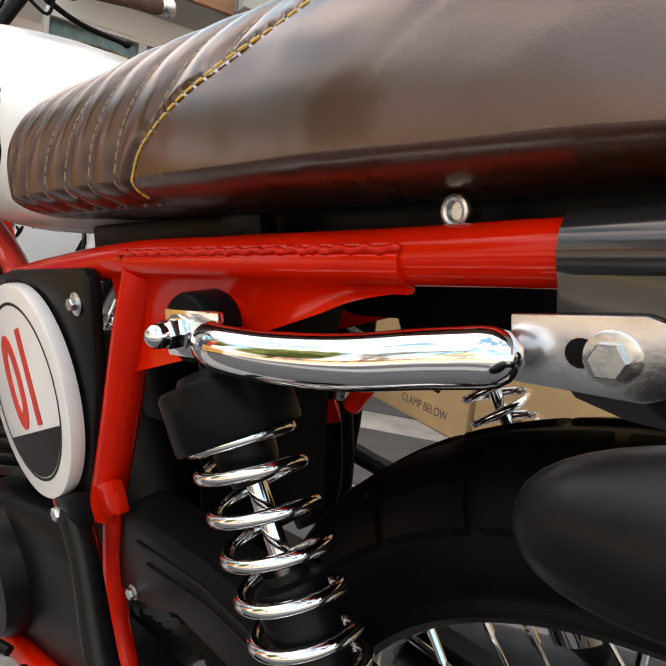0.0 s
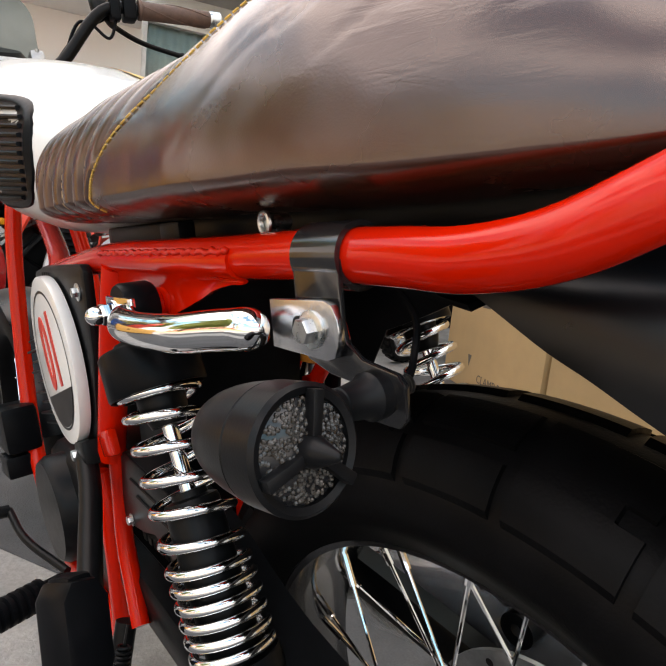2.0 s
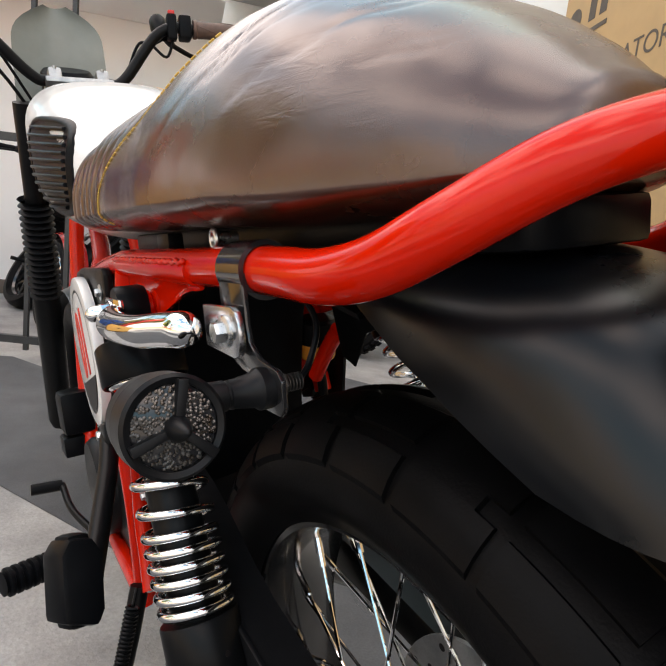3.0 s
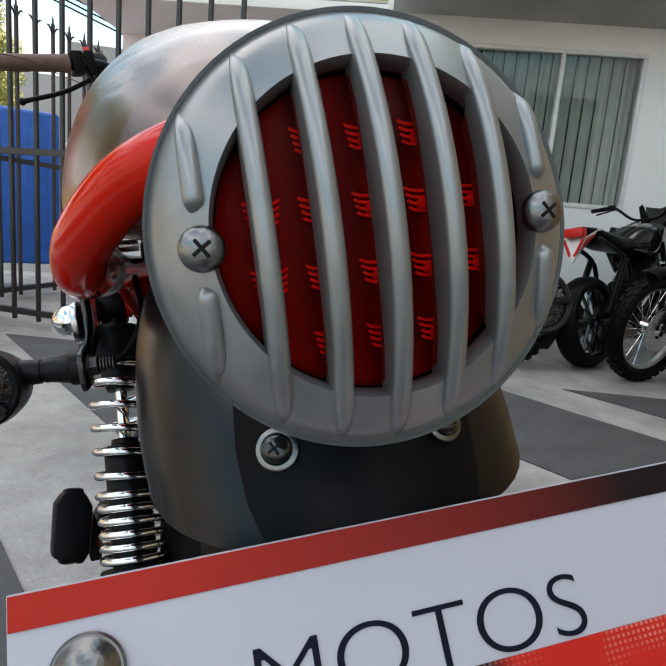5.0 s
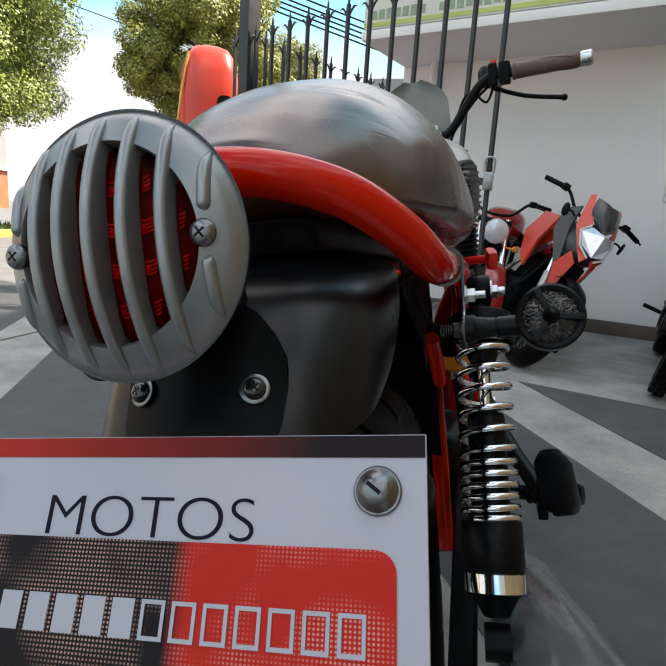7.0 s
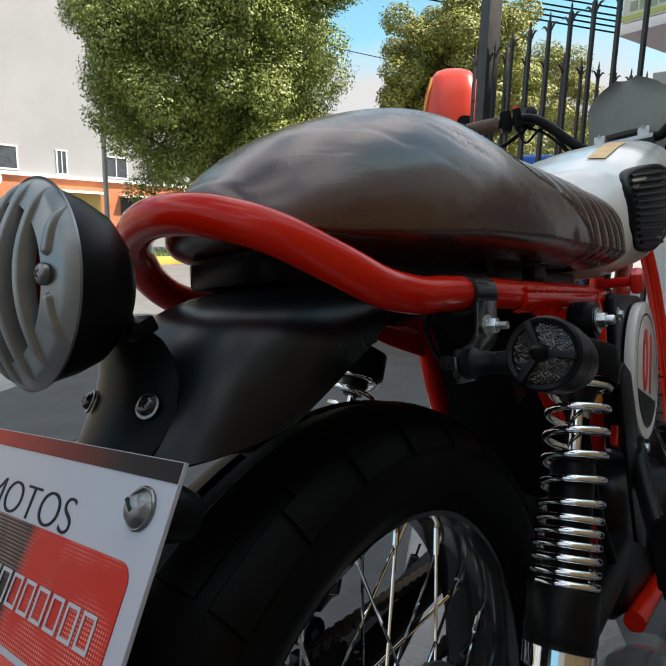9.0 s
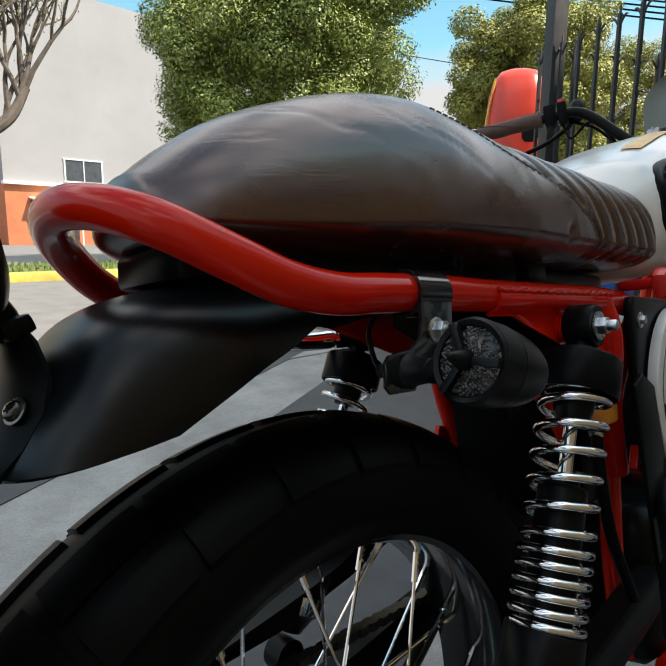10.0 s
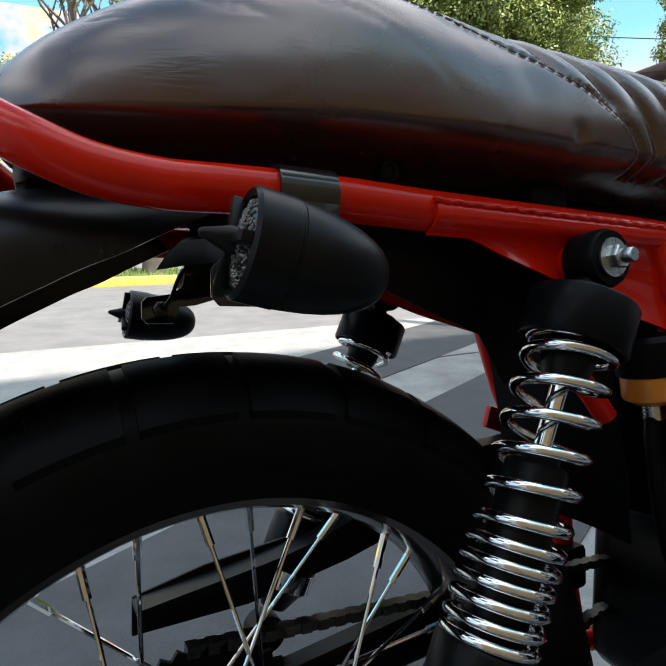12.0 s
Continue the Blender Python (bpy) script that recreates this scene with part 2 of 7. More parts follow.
MURAL = material("painted_mural", (0.70, 0.45, 0.18), 0.85, 0.0, 0.35, 0.3, second=(0.10, 0.30, 0.55))
DARK_GLASS = material("dark_window_glass", (0.06, 0.07, 0.08), 0.08, 0.0, 3, 0.3)
GLASS = material("window_glass", (0.80, 0.86, 0.84), 0.02, 0.0, 2, 0.03)
GLASS.node_tree.nodes["Principled BSDF"].inputs["Transmission Weight"].default_value = 1.0
GLASS.node_tree.nodes["Principled BSDF"].inputs["IOR"].default_value = 1.35
BRASS = material("brass", (0.55, 0.38, 0.13), 0.35, 1.0, 80, 0.2)
FACET = material("faceted_lens", (0.13, 0.125, 0.12), 0.08, 0.4, 260, 0.6, second=(0.02, 0.012, 0.006))
LENS_BACK = material("red_lamp_interior", (0.075, 0.001, 0.001), 0.3, 0.0, 40, 0.3)
LED_RED = material("red_optics", (1.0, 0.20, 0.15), 0.22, 0.0, 200, 0.1, spec=1.0)
PRINT_NAVY = material("dark_navy_print", (0.004, 0.005, 0.014), 0.45, 0.0, 40, 0.1, spec=0.1)
LENS_RED = material("red_lens", (1.0, 0.03, 0.02), 0.03, 0.0, 30, 0.05)
LENS_RED.node_tree.nodes["Principled BSDF"].inputs["Transmission Weight"].default_value = 1.0
LENS_RED.node_tree.nodes["Principled BSDF"].inputs["IOR"].default_value = 1.08


def blended(name, left, right, axis, start, end, dots=0.0):
    """A print that goes from one colour to another along an axis of the object, with a dotted screen."""
    m = material(name, left, 0.4, spec=0.15)
    nt = m.node_tree
    n, l = nt.nodes, nt.links
    tc, sep, rng, mix = n.new("ShaderNodeTexCoord"), n.new("ShaderNodeSeparateXYZ"), n.new("ShaderNodeMapRange"), n.new("ShaderNodeMix")
    mix.data_type = 'RGBA'
    l.new(tc.outputs["Object"], sep.inputs[0])
    l.new(sep.outputs[axis], rng.inputs["Value"])
    rng.inputs["From Min"].default_value, rng.inputs["From Max"].default_value = start, end
    l.new(rng.outputs[0], mix.inputs[0])
    mix.inputs[6].default_value, mix.inputs[7].default_value = (*left, 1), (*right, 1)
    out = mix.outputs[2]
    if dots:
        vor = n.new("ShaderNodeTexVoronoi")
        vor.inputs["Scale"].default_value = dots
        vor.inputs["Randomness"].default_value = 0.0
        vor.voronoi_dimensions = '2D'
        turn = n.new("ShaderNodeMapping")
        turn.inputs["Rotation"].default_value = (radians(-65), 0, 0)
        l.new(tc.outputs["Object"], turn.inputs[0])
        l.new(turn.outputs[0], vor.inputs["Vector"])
        th = n.new("ShaderNodeMath")
        th.operation = 'LESS_THAN'
        th.inputs[1].default_value = 0.3
        l.new(vor.outputs["Distance"], th.inputs[0])
        noi = n.new("ShaderNodeTexNoise")
        noi.inputs["Scale"].default_value = 28.0
        l.new(tc.outputs["Object"], noi.inputs["Vector"])
        gate = n.new("ShaderNodeMapRange")
        gate.inputs["From Min"].default_value, gate.inputs["From Max"].default_value, gate.inputs["To Max"].default_value = 0.40, 0.56, 0.55
        l.new(noi.outputs[0], gate.inputs["Value"])
        mul = n.new("ShaderNodeMath")
        mul.operation = 'MULTIPLY'
        l.new(th.outputs[0], mul.inputs[0])
        l.new(gate.outputs[0], mul.inputs[1])
        mix2 = n.new("ShaderNodeMix")
        mix2.data_type = 'RGBA'
        l.new(mul.outputs[0], mix2.inputs[0])
        l.new(out, mix2.inputs[6])
        mix2.inputs[7].default_value = (0.75, 0.42, 0.35, 1)
        out = mix2.outputs[2]
    l.new(out, n["Principled BSDF"].inputs["Base Color"])
    return m


STRIPE_FADE = blended("fading_stripe", (0.42, 0.020, 0.010), (0.008, 0.003, 0.004), 0, -0.07, 0.07)
LOGO_PANEL = blended("logo_panel_print", (0.008, 0.005, 0.006), (0.50, 0.018, 0.010), 0, 0.014, 0.022, 620.0)


# ---------------------------------------------------------------- mesh helpers
def tube(bm, pts, rad, segs=12, caps=True, closed=False, flat=1.0):
    """A swept round bar along pts; rad is a number or a list, one a point."""
    P = [Vector(p) for p in pts]
    n = len(P)
    rads = rad if isinstance(rad, (list, tuple)) else [rad] * n
    tang = []
    for i in range(n):
        a = P[i - 1] if (i or closed) else P[0]
        b = P[(i + 1) % n] if (i < n - 1 or closed) else P[-1]
        tang.append((b - a).normalized())
    ref = Vector((0, 0, 1)) if abs(tang[0].z) < 0.9 else Vector((1, 0, 0))
    u = tang[0].cross(ref).normalized()
    rings = []
    for i in range(n):
        u = (u - tang[i] * u.dot(tang[i])).normalized()
        v = tang[i].cross(u)
        rings.append([bm.verts.new(P[i] + (u * math.cos(a) * flat + v * math.sin(a)) * rads[i]) for a in [2 * math.pi * k / segs for k in range(segs)]])
    for i in range(n if closed else n - 1):
        r, s = rings[i], rings[(i + 1) % n]
        for k in range(segs):
            bm.faces.new((r[k], r[(k + 1) % segs], s[(k + 1) % segs], s[k]))
    if caps and not closed:
        bm.faces.new(rings[0][::-1])
        bm.faces.new(rings[-1])
    return bm


def smooth_path(Q, n=8):
    Q = [Vector(q) for q in Q]
    Q = [2 * Q[0] - Q[1]] + Q + [2 * Q[-1] - Q[-2]]
    out = []
    for i in range(1, len(Q) - 2):
        a, b, c, d = Q[i - 1:i + 3]
        for s in [k / n for k in range(n)]:
            out.append(0.5 * (2 * b + (c - a) * s + (2 * a - 5 * b + 4 * c - d) * s * s + (3 * b - a - 3 * c + d) * s ** 3))
    out.append(Q[-2])
    return out


def axis_frame(origin, axis):
    """A pose at origin whose z runs along axis."""
    return Matrix.Translation(origin) @ Vector(axis).normalized().to_track_quat("Z", "Y").to_matrix().to_4x4()


def lathe(bm, profile, m=Matrix(), segs=32, a0=0.0, a1=2 * math.pi):
    """Turns (radius, height) pairs round z, placed by m."""
    full = abs(a1 - a0 - 2 * math.pi) < 1e-6
    steps = segs if full else segs + 1
    rings = []
    for r, h in profile:
        if r < 1e-7:
            rings.append([bm.verts.new(m @ Vector((0, 0, h)))])
        else:
            rings.append([bm.verts.new(m @ Vector((r * math.cos(a0 + (a1 - a0) * k / segs), r * math.sin(a0 + (a1 - a0) * k / segs), h))) for k in range(steps)])
    for r, s in zip(rings, rings[1:]):
        for k in range(segs):
            j = (k + 1) % steps
            if len(r) == 1 and len(s) == 1:
                continue
            if len(r) == 1:
                bm.faces.new((r[0], s[j], s[k]))
            elif len(s) == 1:
                bm.faces.new((r[k], r[j], s[0]))
            else:
                bm.faces.new((r[k], r[j], s[j], s[k]))
    return bm


def block(bm, size, m=Matrix(), bevel=0.0, segs=2):
    """A box of that size about m, with rounded edges."""
    tmp = bmesh.new()
    bmesh.ops.create_cube(tmp, size=1.0, matrix=Matrix.Diagonal((*size, 1)))
    if bevel:
        bmesh.ops.bevel(tmp, geom=tmp.edges[:], offset=bevel, segments=segs, profile=0.6, affect='EDGES')
    vm = {v: bm.verts.new(m @ v.co) for v in tmp.verts}
    for fc in tmp.faces:
        bm.faces.new([vm[v] for v in fc.verts])
    tmp.free()
    return bm


def prism(bm, outline, depth, m=Matrix(), bevel=0.0):
    """An outline in x, y of m, made thick along its z (from 0 to depth), with its edges eased."""
    tmp = bmesh.new()
    vs = [tmp.verts.new((x, y, 0)) for x, y in outline]
    fc = tmp.faces.new(vs)
    ext = bmesh.ops.extrude_face_region(tmp, geom=[fc])
    bmesh.ops.translate(tmp, verts=[v for v in ext["geom"] if isinstance(v, bmesh.types.BMVert)], vec=(0, 0, depth))
    bmesh.ops.recalc_face_normals(tmp, faces=tmp.faces[:])
    if bevel:
        bmesh.ops.bevel(tmp, geom=[e for e in tmp.edges if e.calc_face_angle(0) > 0.6], offset=bevel, segments=2, profile=0.6, affect='EDGES')
    vm = {v: bm.verts.new(m @ v.co) for v in tmp.verts}
    for f in tmp.faces:
        bm.faces.new([vm[v] for v in f.verts])
    tmp.free()
    return bm


def loft(bm, rings, closed=True, caps=True):
    vs = [[bm.verts.new(p) for p in r] for r in rings]
    n = len(vs[0])
    for r, s in zip(vs, vs[1:]):
        for k in range(n if closed else n - 1):
            bm.faces.new((r[k], r[(k + 1) % n], s[(k + 1) % n], s[k]))
    if caps and closed:
        bm.faces.new(vs[0][::-1])
        bm.faces.new(vs[-1])
    return bm


def finish(name, bm, mat, angle=38):
    bmesh.ops.remove_doubles(bm, verts=bm.verts[:], dist=1e-6)
    bmesh.ops.recalc_face_normals(bm, faces=bm.faces[:])
    me = bpy.data.meshes.new(name)
    bm.to_mesh(me)
    bm.free()
    for p in me.polygons:
        p.use_smooth = True
    me.set_sharp_from_angle(angle=radians(angle))
    for m in (mat if isinstance(mat, (list, tuple)) else [mat]):
        me.materials.append(m)
    return me


def part(name, bm, mat, parent, label="", angle=38):
    ob = new(name, finish(name, bm, mat, angle))
    ob.parent = parent
    return tagged(ob, label)


def thing(name, m, label, category, group="", kind=""):
    ob = new(name)
    ob.matrix_world = m
    ob.empty_display_size = 0.05
    return tagged(ob, label, category, group, kind)


def solid(name, bm, mat, label="", category="", group="", kind="", m=None, angle=38):
    ob = new(name, finish(name, bm, mat, angle))
    if m is not None:
        ob.matrix_world = m
    return tagged(ob, label, category, group, kind)


def rounded(w, h, r, n=6):
    out = []
    for cx, cy, a in ((w / 2 - r, h / 2 - r, 0), (-w / 2 + r, h / 2 - r, 90), (-w / 2 + r, -h / 2 + r, 180), (w / 2 - r, -h / 2 + r, 270)):
        out += [(cx + r * math.cos(radians(a + 90 * k / n)), cy + r * math.sin(radians(a + 90 * k / n))) for k in range(n + 1)]
    return out


def words(text, size, mat, parent, m, name="lettering", depth=0.0004, space=1.0, wide=1.0, thin=0.0, fit=0.0):
    """Flat raised letters from the built-in font, as a mesh."""
    cu = bpy.data.curves.new(name, 'FONT')
    cu.body, cu.size, cu.extrude, cu.space_character = text, size, depth, space
    cu.align_x, cu.align_y = 'CENTER', 'CENTER'
    cu.offset = -thin
    tmp = new("letters_tmp", cu)
    bpy.context.view_layer.update()
    me = bpy.data.meshes.new_from_object(tmp.evaluated_get(bpy.context.evaluated_depsgraph_get()))
    bpy.data.objects.remove(tmp)
    if fit:
        wide = fit / (max(v.co.x for v in me.vertices) - min(v.co.x for v in me.vertices))
    me.transform(m @ Matrix.Diagonal((wide, 1, 1, 1)))
    me.materials.clear()
    me.materials.append(mat)
    ob = new(name, me)
    ob.parent = parent
    return ob


# ---------------------------------------------------------------- the motorcycle
BIKE = pose(0.0048, 0.0317, -0.0030, -4.705, -9.306, 0.975)
bike = thing("motorcycle", BIKE, "red-framed scrambler motorcycle with brown seat leaning on its side stand", "motorcycle")
HALF = 0.107


def hex_head(bm, at, axis, af, height, washer=0.0, thick=0.0018, dome=False):
    """A hexagon head or nut standing on a washer, along axis."""
    m = axis_frame(at, axis)
    h0 = 0.0
    if washer:
        lathe(bm, [(0, 0), (washer, 0), (washer, thick * 0.7), (washer * 0.92, thick), (0, thick)], m, 28)
        h0 = thick
    r = af / math.sqrt(3)
    for prof in ([(r, h0), (r, h0 + height * 0.86), (r * 0.9, h0 + height), (0, h0 + height)],):
        lathe(bm, prof, m, 6)
    if dome:
        d = af * 0.46
        lathe(bm, [(d, h0 + height)] + [(d * math.cos(a), h0 + height + d * 0.5 + d * 1.0 * math.sin(a)) for a in [math.pi / 2 * k / 6 for k in range(6)]] + [(0, h0 + height + d * 1.5)], m, 24)
    return bm


def cross_screw(parent, at, axis, r, mat, washer=0.0, name="screw"):
    bm = bmesh.new()
    m = axis_frame(at, axis)
    if washer:
        ring = bmesh.new()
        lathe(ring, [(r * 0.9, -0.0012), (washer, -0.0012), (washer, 0), (washer * 0.92, 0.0003), (r * 0.9, 0.0003)], m, 28)
        part("washer", ring, STEEL_DULL, parent, "plain steel washer")
    lathe(bm, [(r, 0), (r, r * 0.2), (r * 0.92, r * 0.42), (r * 0.7, r * 0.62), (r * 0.4, r * 0.72), (0, r * 0.75)], m, 28)
    ob = part(name, bm, mat, parent, angle=50)
    bm = bmesh.new()
    for a in (35, 125):
        block(bm, (r * 0.95, r * 0.17, r * 0.12), m @ pose(0, 0, r * 0.72, 0, 0, a), r * 0.04, 1)
    part("screw_recess", bm, BLACK_METAL, parent)
    return ob


# ---- frame
RAIL_R = [(0.100, 0.52, 0.727), (0.104, 0.43, 0.736), (HALF, 0.31, 0.745), (HALF, 0.20, 0.746), (HALF, 0.10, 0.746), (HALF, 0.02, 0.747), (0.1065, -0.035, 0.746), (0.106, -0.070, 0.745), (0.102, -0.103, 0.750), (0.092, -0.132, 0.763), (0.069, -0.160, 0.781), (0.042, -0.176, 0.791)]
rail_pts = smooth_path(RAIL_R + [(0.014, -0.184, 0.7955), (-0.014, -0.184, 0.7955)] + [(-x, y, z) for x, y, z in reversed(RAIL_R)], 8)
rail_pts = [Vector((p.x, p.y, p.z - 0.033 * p.x)) for p in rail_pts]
frame_tube = part("frame_rail", tube(bmesh.new(), rail_pts, 0.0127, 24), RED, bike, "glossy red painted steel seat loop")
for sx in (-1, 1):
    # folded gusset plate lapping the rail, with its weld bead
    zc = 0.7463 - sx * 0.0039
    LOW = [(0.083, 0.7335), (0.112, 0.7285), (0.133, 0.7215), (0.154, 0.7150), (0.182, 0.7065), (0.225, 0.692), (0.27, 0.680), (0.327, 0.666)]
    rings = []
    for p in smooth_path([(0, y, z) for y, z in LOW], 4):
        y, low = p.y, p.z - sx * 0.0020
        top = zc + 0.0035 if y < 0.30 else zc - 0.006
        step = zc - 0.0125
        mid = (step + low) / 2
        out = [(0.1198, top), (0.1218, zc - 0.001), (0.1212, zc - 0.007), (0.1185, zc - 0.0105), (0.1140, step), (0.1118, min(step - 0.001, mid + 0.003)), (0.1112, min(step - 0.002, mid)), (0.1122, min(step - 0.003, low + 0.004)), (0.1140, min(step - 0.0035, low))]
        rings.append([(sx * x, y, z) for x, z in out] + [(sx * (x - 0.0032), y, z) for x, z in reversed(out)])
    g = part("gusset", loft(bmesh.new(), rings), RED, bike, "welded red gusset plate", 70)
    bm = bmesh.new()
    pts = [(sx * (0.1200 + 0.0004 * math.sin(k * 1.9)), 0.082 + 0.222 * k / 110, zc + 0.0035 + 0.0006 * math.sin(k * 0.9) + 0.0003 * math.sin(k * 2.3)) for k in range(111)]
    tube(bm, pts, [0.0020 + 0.0004 * math.sin(k * 1.7 + sx) for k in range(111)], 9)
    part("weld_bead", bm, RED, g, angle=180)
    # upright and lower tubes
    bm = bmesh.new()
    tube(bm, smooth_path([(sx * 0.109, 0.293, 0.742), (sx * 0.111, 0.312, 0.70), (0.098 if sx > 0 else -0.114, 0.338, 0.63), (0.092 if sx > 0 else -0.115, 0.360, 0.580), (0.090 if sx > 0 else -0.116, 0.372, 0.550)], 5), 0.0138, 16)
    part("frame_upright", bm, RED, bike)
    bm = bmesh.new()
    block(bm, (0.010, 0.034, 0.026), pose(sx * 0.124, 0.345, 0.573, -18), 0.004)
    part("footrest_lug", bm, RED, bike)
    if sx < 0:
        bm = bmesh.new()
        tube(bm, smooth_path([(sx * 0.112, 0.365, 0.555), (sx * 0.111, 0.378, 0.50), (sx * 0.114, 0.378, 0.45), (sx * 0.117, 0.362, 0.405), (sx * 0.122, 0.340, 0.375)], 5), 0.0095, 10)
        part("stand_tube", bm, RED, bike)
        bm = bmesh.new()
        tube(bm, smooth_path([(-0.116, 0.475, 0.60), (-0.119, 0.442, 0.555), (-0.121, 0.415, 0.520)], 5), 0.0115, 12)
        part("frame_stub", bm, RED, bike)
    if sx > 0:
        bm = bmesh.new()
        prism(bm, [(0.296, 0.655), (0.318, 0.665), (0.350, 0.650), (0.385, 0.54), (0.40, 0.45), (0.385, 0.43), (0.345, 0.45), (0.315, 0.56)], 0.005, Matrix(((0, 0, 1, 0.136), (1, 0, 0, 0), (0, 1, 0, 0), (0, 0, 0, 1))), 0.002)
        part("footrest_hanger", bm, BLACK_METAL, bike, "black footrest hanger plate")
    # stud collar of the shock
    bm = bmesh.new()
    lathe(bm, [(0.0135, 0), (0.0135, 0.004), (0.011, 0.005), (0.0135, 0.007), (0.0135, 0.010), (0.0105, 0.012), (0.0105, 0.02)], axis_frame((sx * 0.110, 0.2, 0.7155), (sx, 0, 0)), 24)
    part("shock_mount_collar", bm, RED, bike)
    # inner frame: lower sheet, main uprights
    if sx < 0:
        continue
    bm = bmesh.new()
    tube(bm, smooth_path([(sx * 0.076, 0.215, 0.665), (sx * 0.077, 0.245, 0.637), (sx * 0.078, 0.275, 0.603)], 6), 0.009, 10)
    part("frame_strut", bm, RED, bike)
bm = bmesh.new()
for sx in (-1, 1):
    tube(bm, smooth_path([(sx * 0.10, 0.52, 0.727), (sx * 0.075, 0.62, 0.76), (sx * 0.04, 0.85, 0.86), (0, 0.98, 0.95)], 6), 0.013, 12)
    tube(bm, smooth_path([(sx * 0.03, 0.98, 0.93), (sx * 0.06, 0.98, 0.75), (sx * 0.09, 0.93, 0.42), (sx * 0.10, 0.75, 0.28), (sx * 0.11, 0.45, 0.30)], 6), 0.014, 12)
    low = 0.11 if sx < 0 else 0.060
    tube(bm, smooth_path([(sx * 0.104, 0.43, 0.736), (sx * low, 0.45, 0.62), (sx * low, 0.43, 0.45), (sx * low, 0.45, 0.30)], 6), 0.013, 12)
part("main_frame", bm, RED, bike)

# ---- seat
SEAT = [(-0.154, 0.018, 0.800, 0.808, 0.8115), (-0.151, 0.038, 0.788, 0.796, 0.8190), (-0.142, 0.055, 0.780, 0.788, 0.8260), (-0.122, 0.075, 0.774, 0.786, 0.8440), (-0.088, 0.093, 0.771, 0.786, 0.8670), (-0.042, 0.110, 0.770, 0.787, 0.8880),
        (0.01, 0.123, 0.771, 0.790, 0.9060), (0.06, 0.131, 0.772, 0.791, 0.9120), (0.11, 0.135, 0.773, 0.793, 0.9055), (0.155, 0.1355, 0.774, 0.794, 0.900), (0.20, 0.1355, 0.774, 0.795, 0.8965), (0.25, 0.1345, 0.775, 0.796, 0.8925),
        (0.33, 0.132, 0.777, 0.798, 0.8880), (0.40, 0.131, 0.779, 0.799, 0.8890), (0.435, 0.128, 0.780, 0.800, 0.8860), (0.456, 0.120, 0.781, 0.801, 0.8790), (0.470, 0.104, 0.784, 0.803, 0.8660)]
SEAM = [(0.262, 0.777), (0.261, 0.783), (0.253, 0.799), (0.241, 0.812), (0.207, 0.832), (0.168, 0.848), (0.130, 0.862), (0.098, 0.876), (0.072, 0.890)]


def seat_row(y):
    for a, b in zip(SEAT, SEAT[1:]):
        if y <= b[0] or b is SEAT[-1]:
            t = min(1, max(0, (y - a[0]) / (b[0] - a[0])))
            i = SEAT.index(a)
            p, q = SEAT[max(0, i - 1)], SEAT[min(len(SEAT) - 1, i + 2)]
            out = []
            for k in range(1, 5):
                m0 = (b[k] - p[k]) / (b[0] - p[0]) * (b[0] - a[0])
                m1 = (q[k] - a[k]) / (q[0] - a[0]) * (b[0] - a[0])
                out.append((2 * t ** 3 - 3 * t * t + 1) * a[k] + (t ** 3 - 2 * t * t + t) * m0 + (-2 * t ** 3 + 3 * t * t) * b[k] + (t ** 3 - t * t) * m1)
            return out


def seam_y(z):
    for a, b in zip(SEAM, SEAM[1:]):
        if z <= b[1]:
            return a[0] + (b[0] - a[0]) * max(0, (z - a[1]) / (b[1] - a[1]))
    return 0.070


RIBS = [0.207 + 0.0335 * k for k in range(8)]


def seat_shape(y):
    """Exponents of the section: round at the tail, boxier towards the tank."""
    f = min(1.0, max(0.0, (y - 0.15) / 0.15))
    return 0.86 - 0.28 * f, 1.0 - 0.23 * f


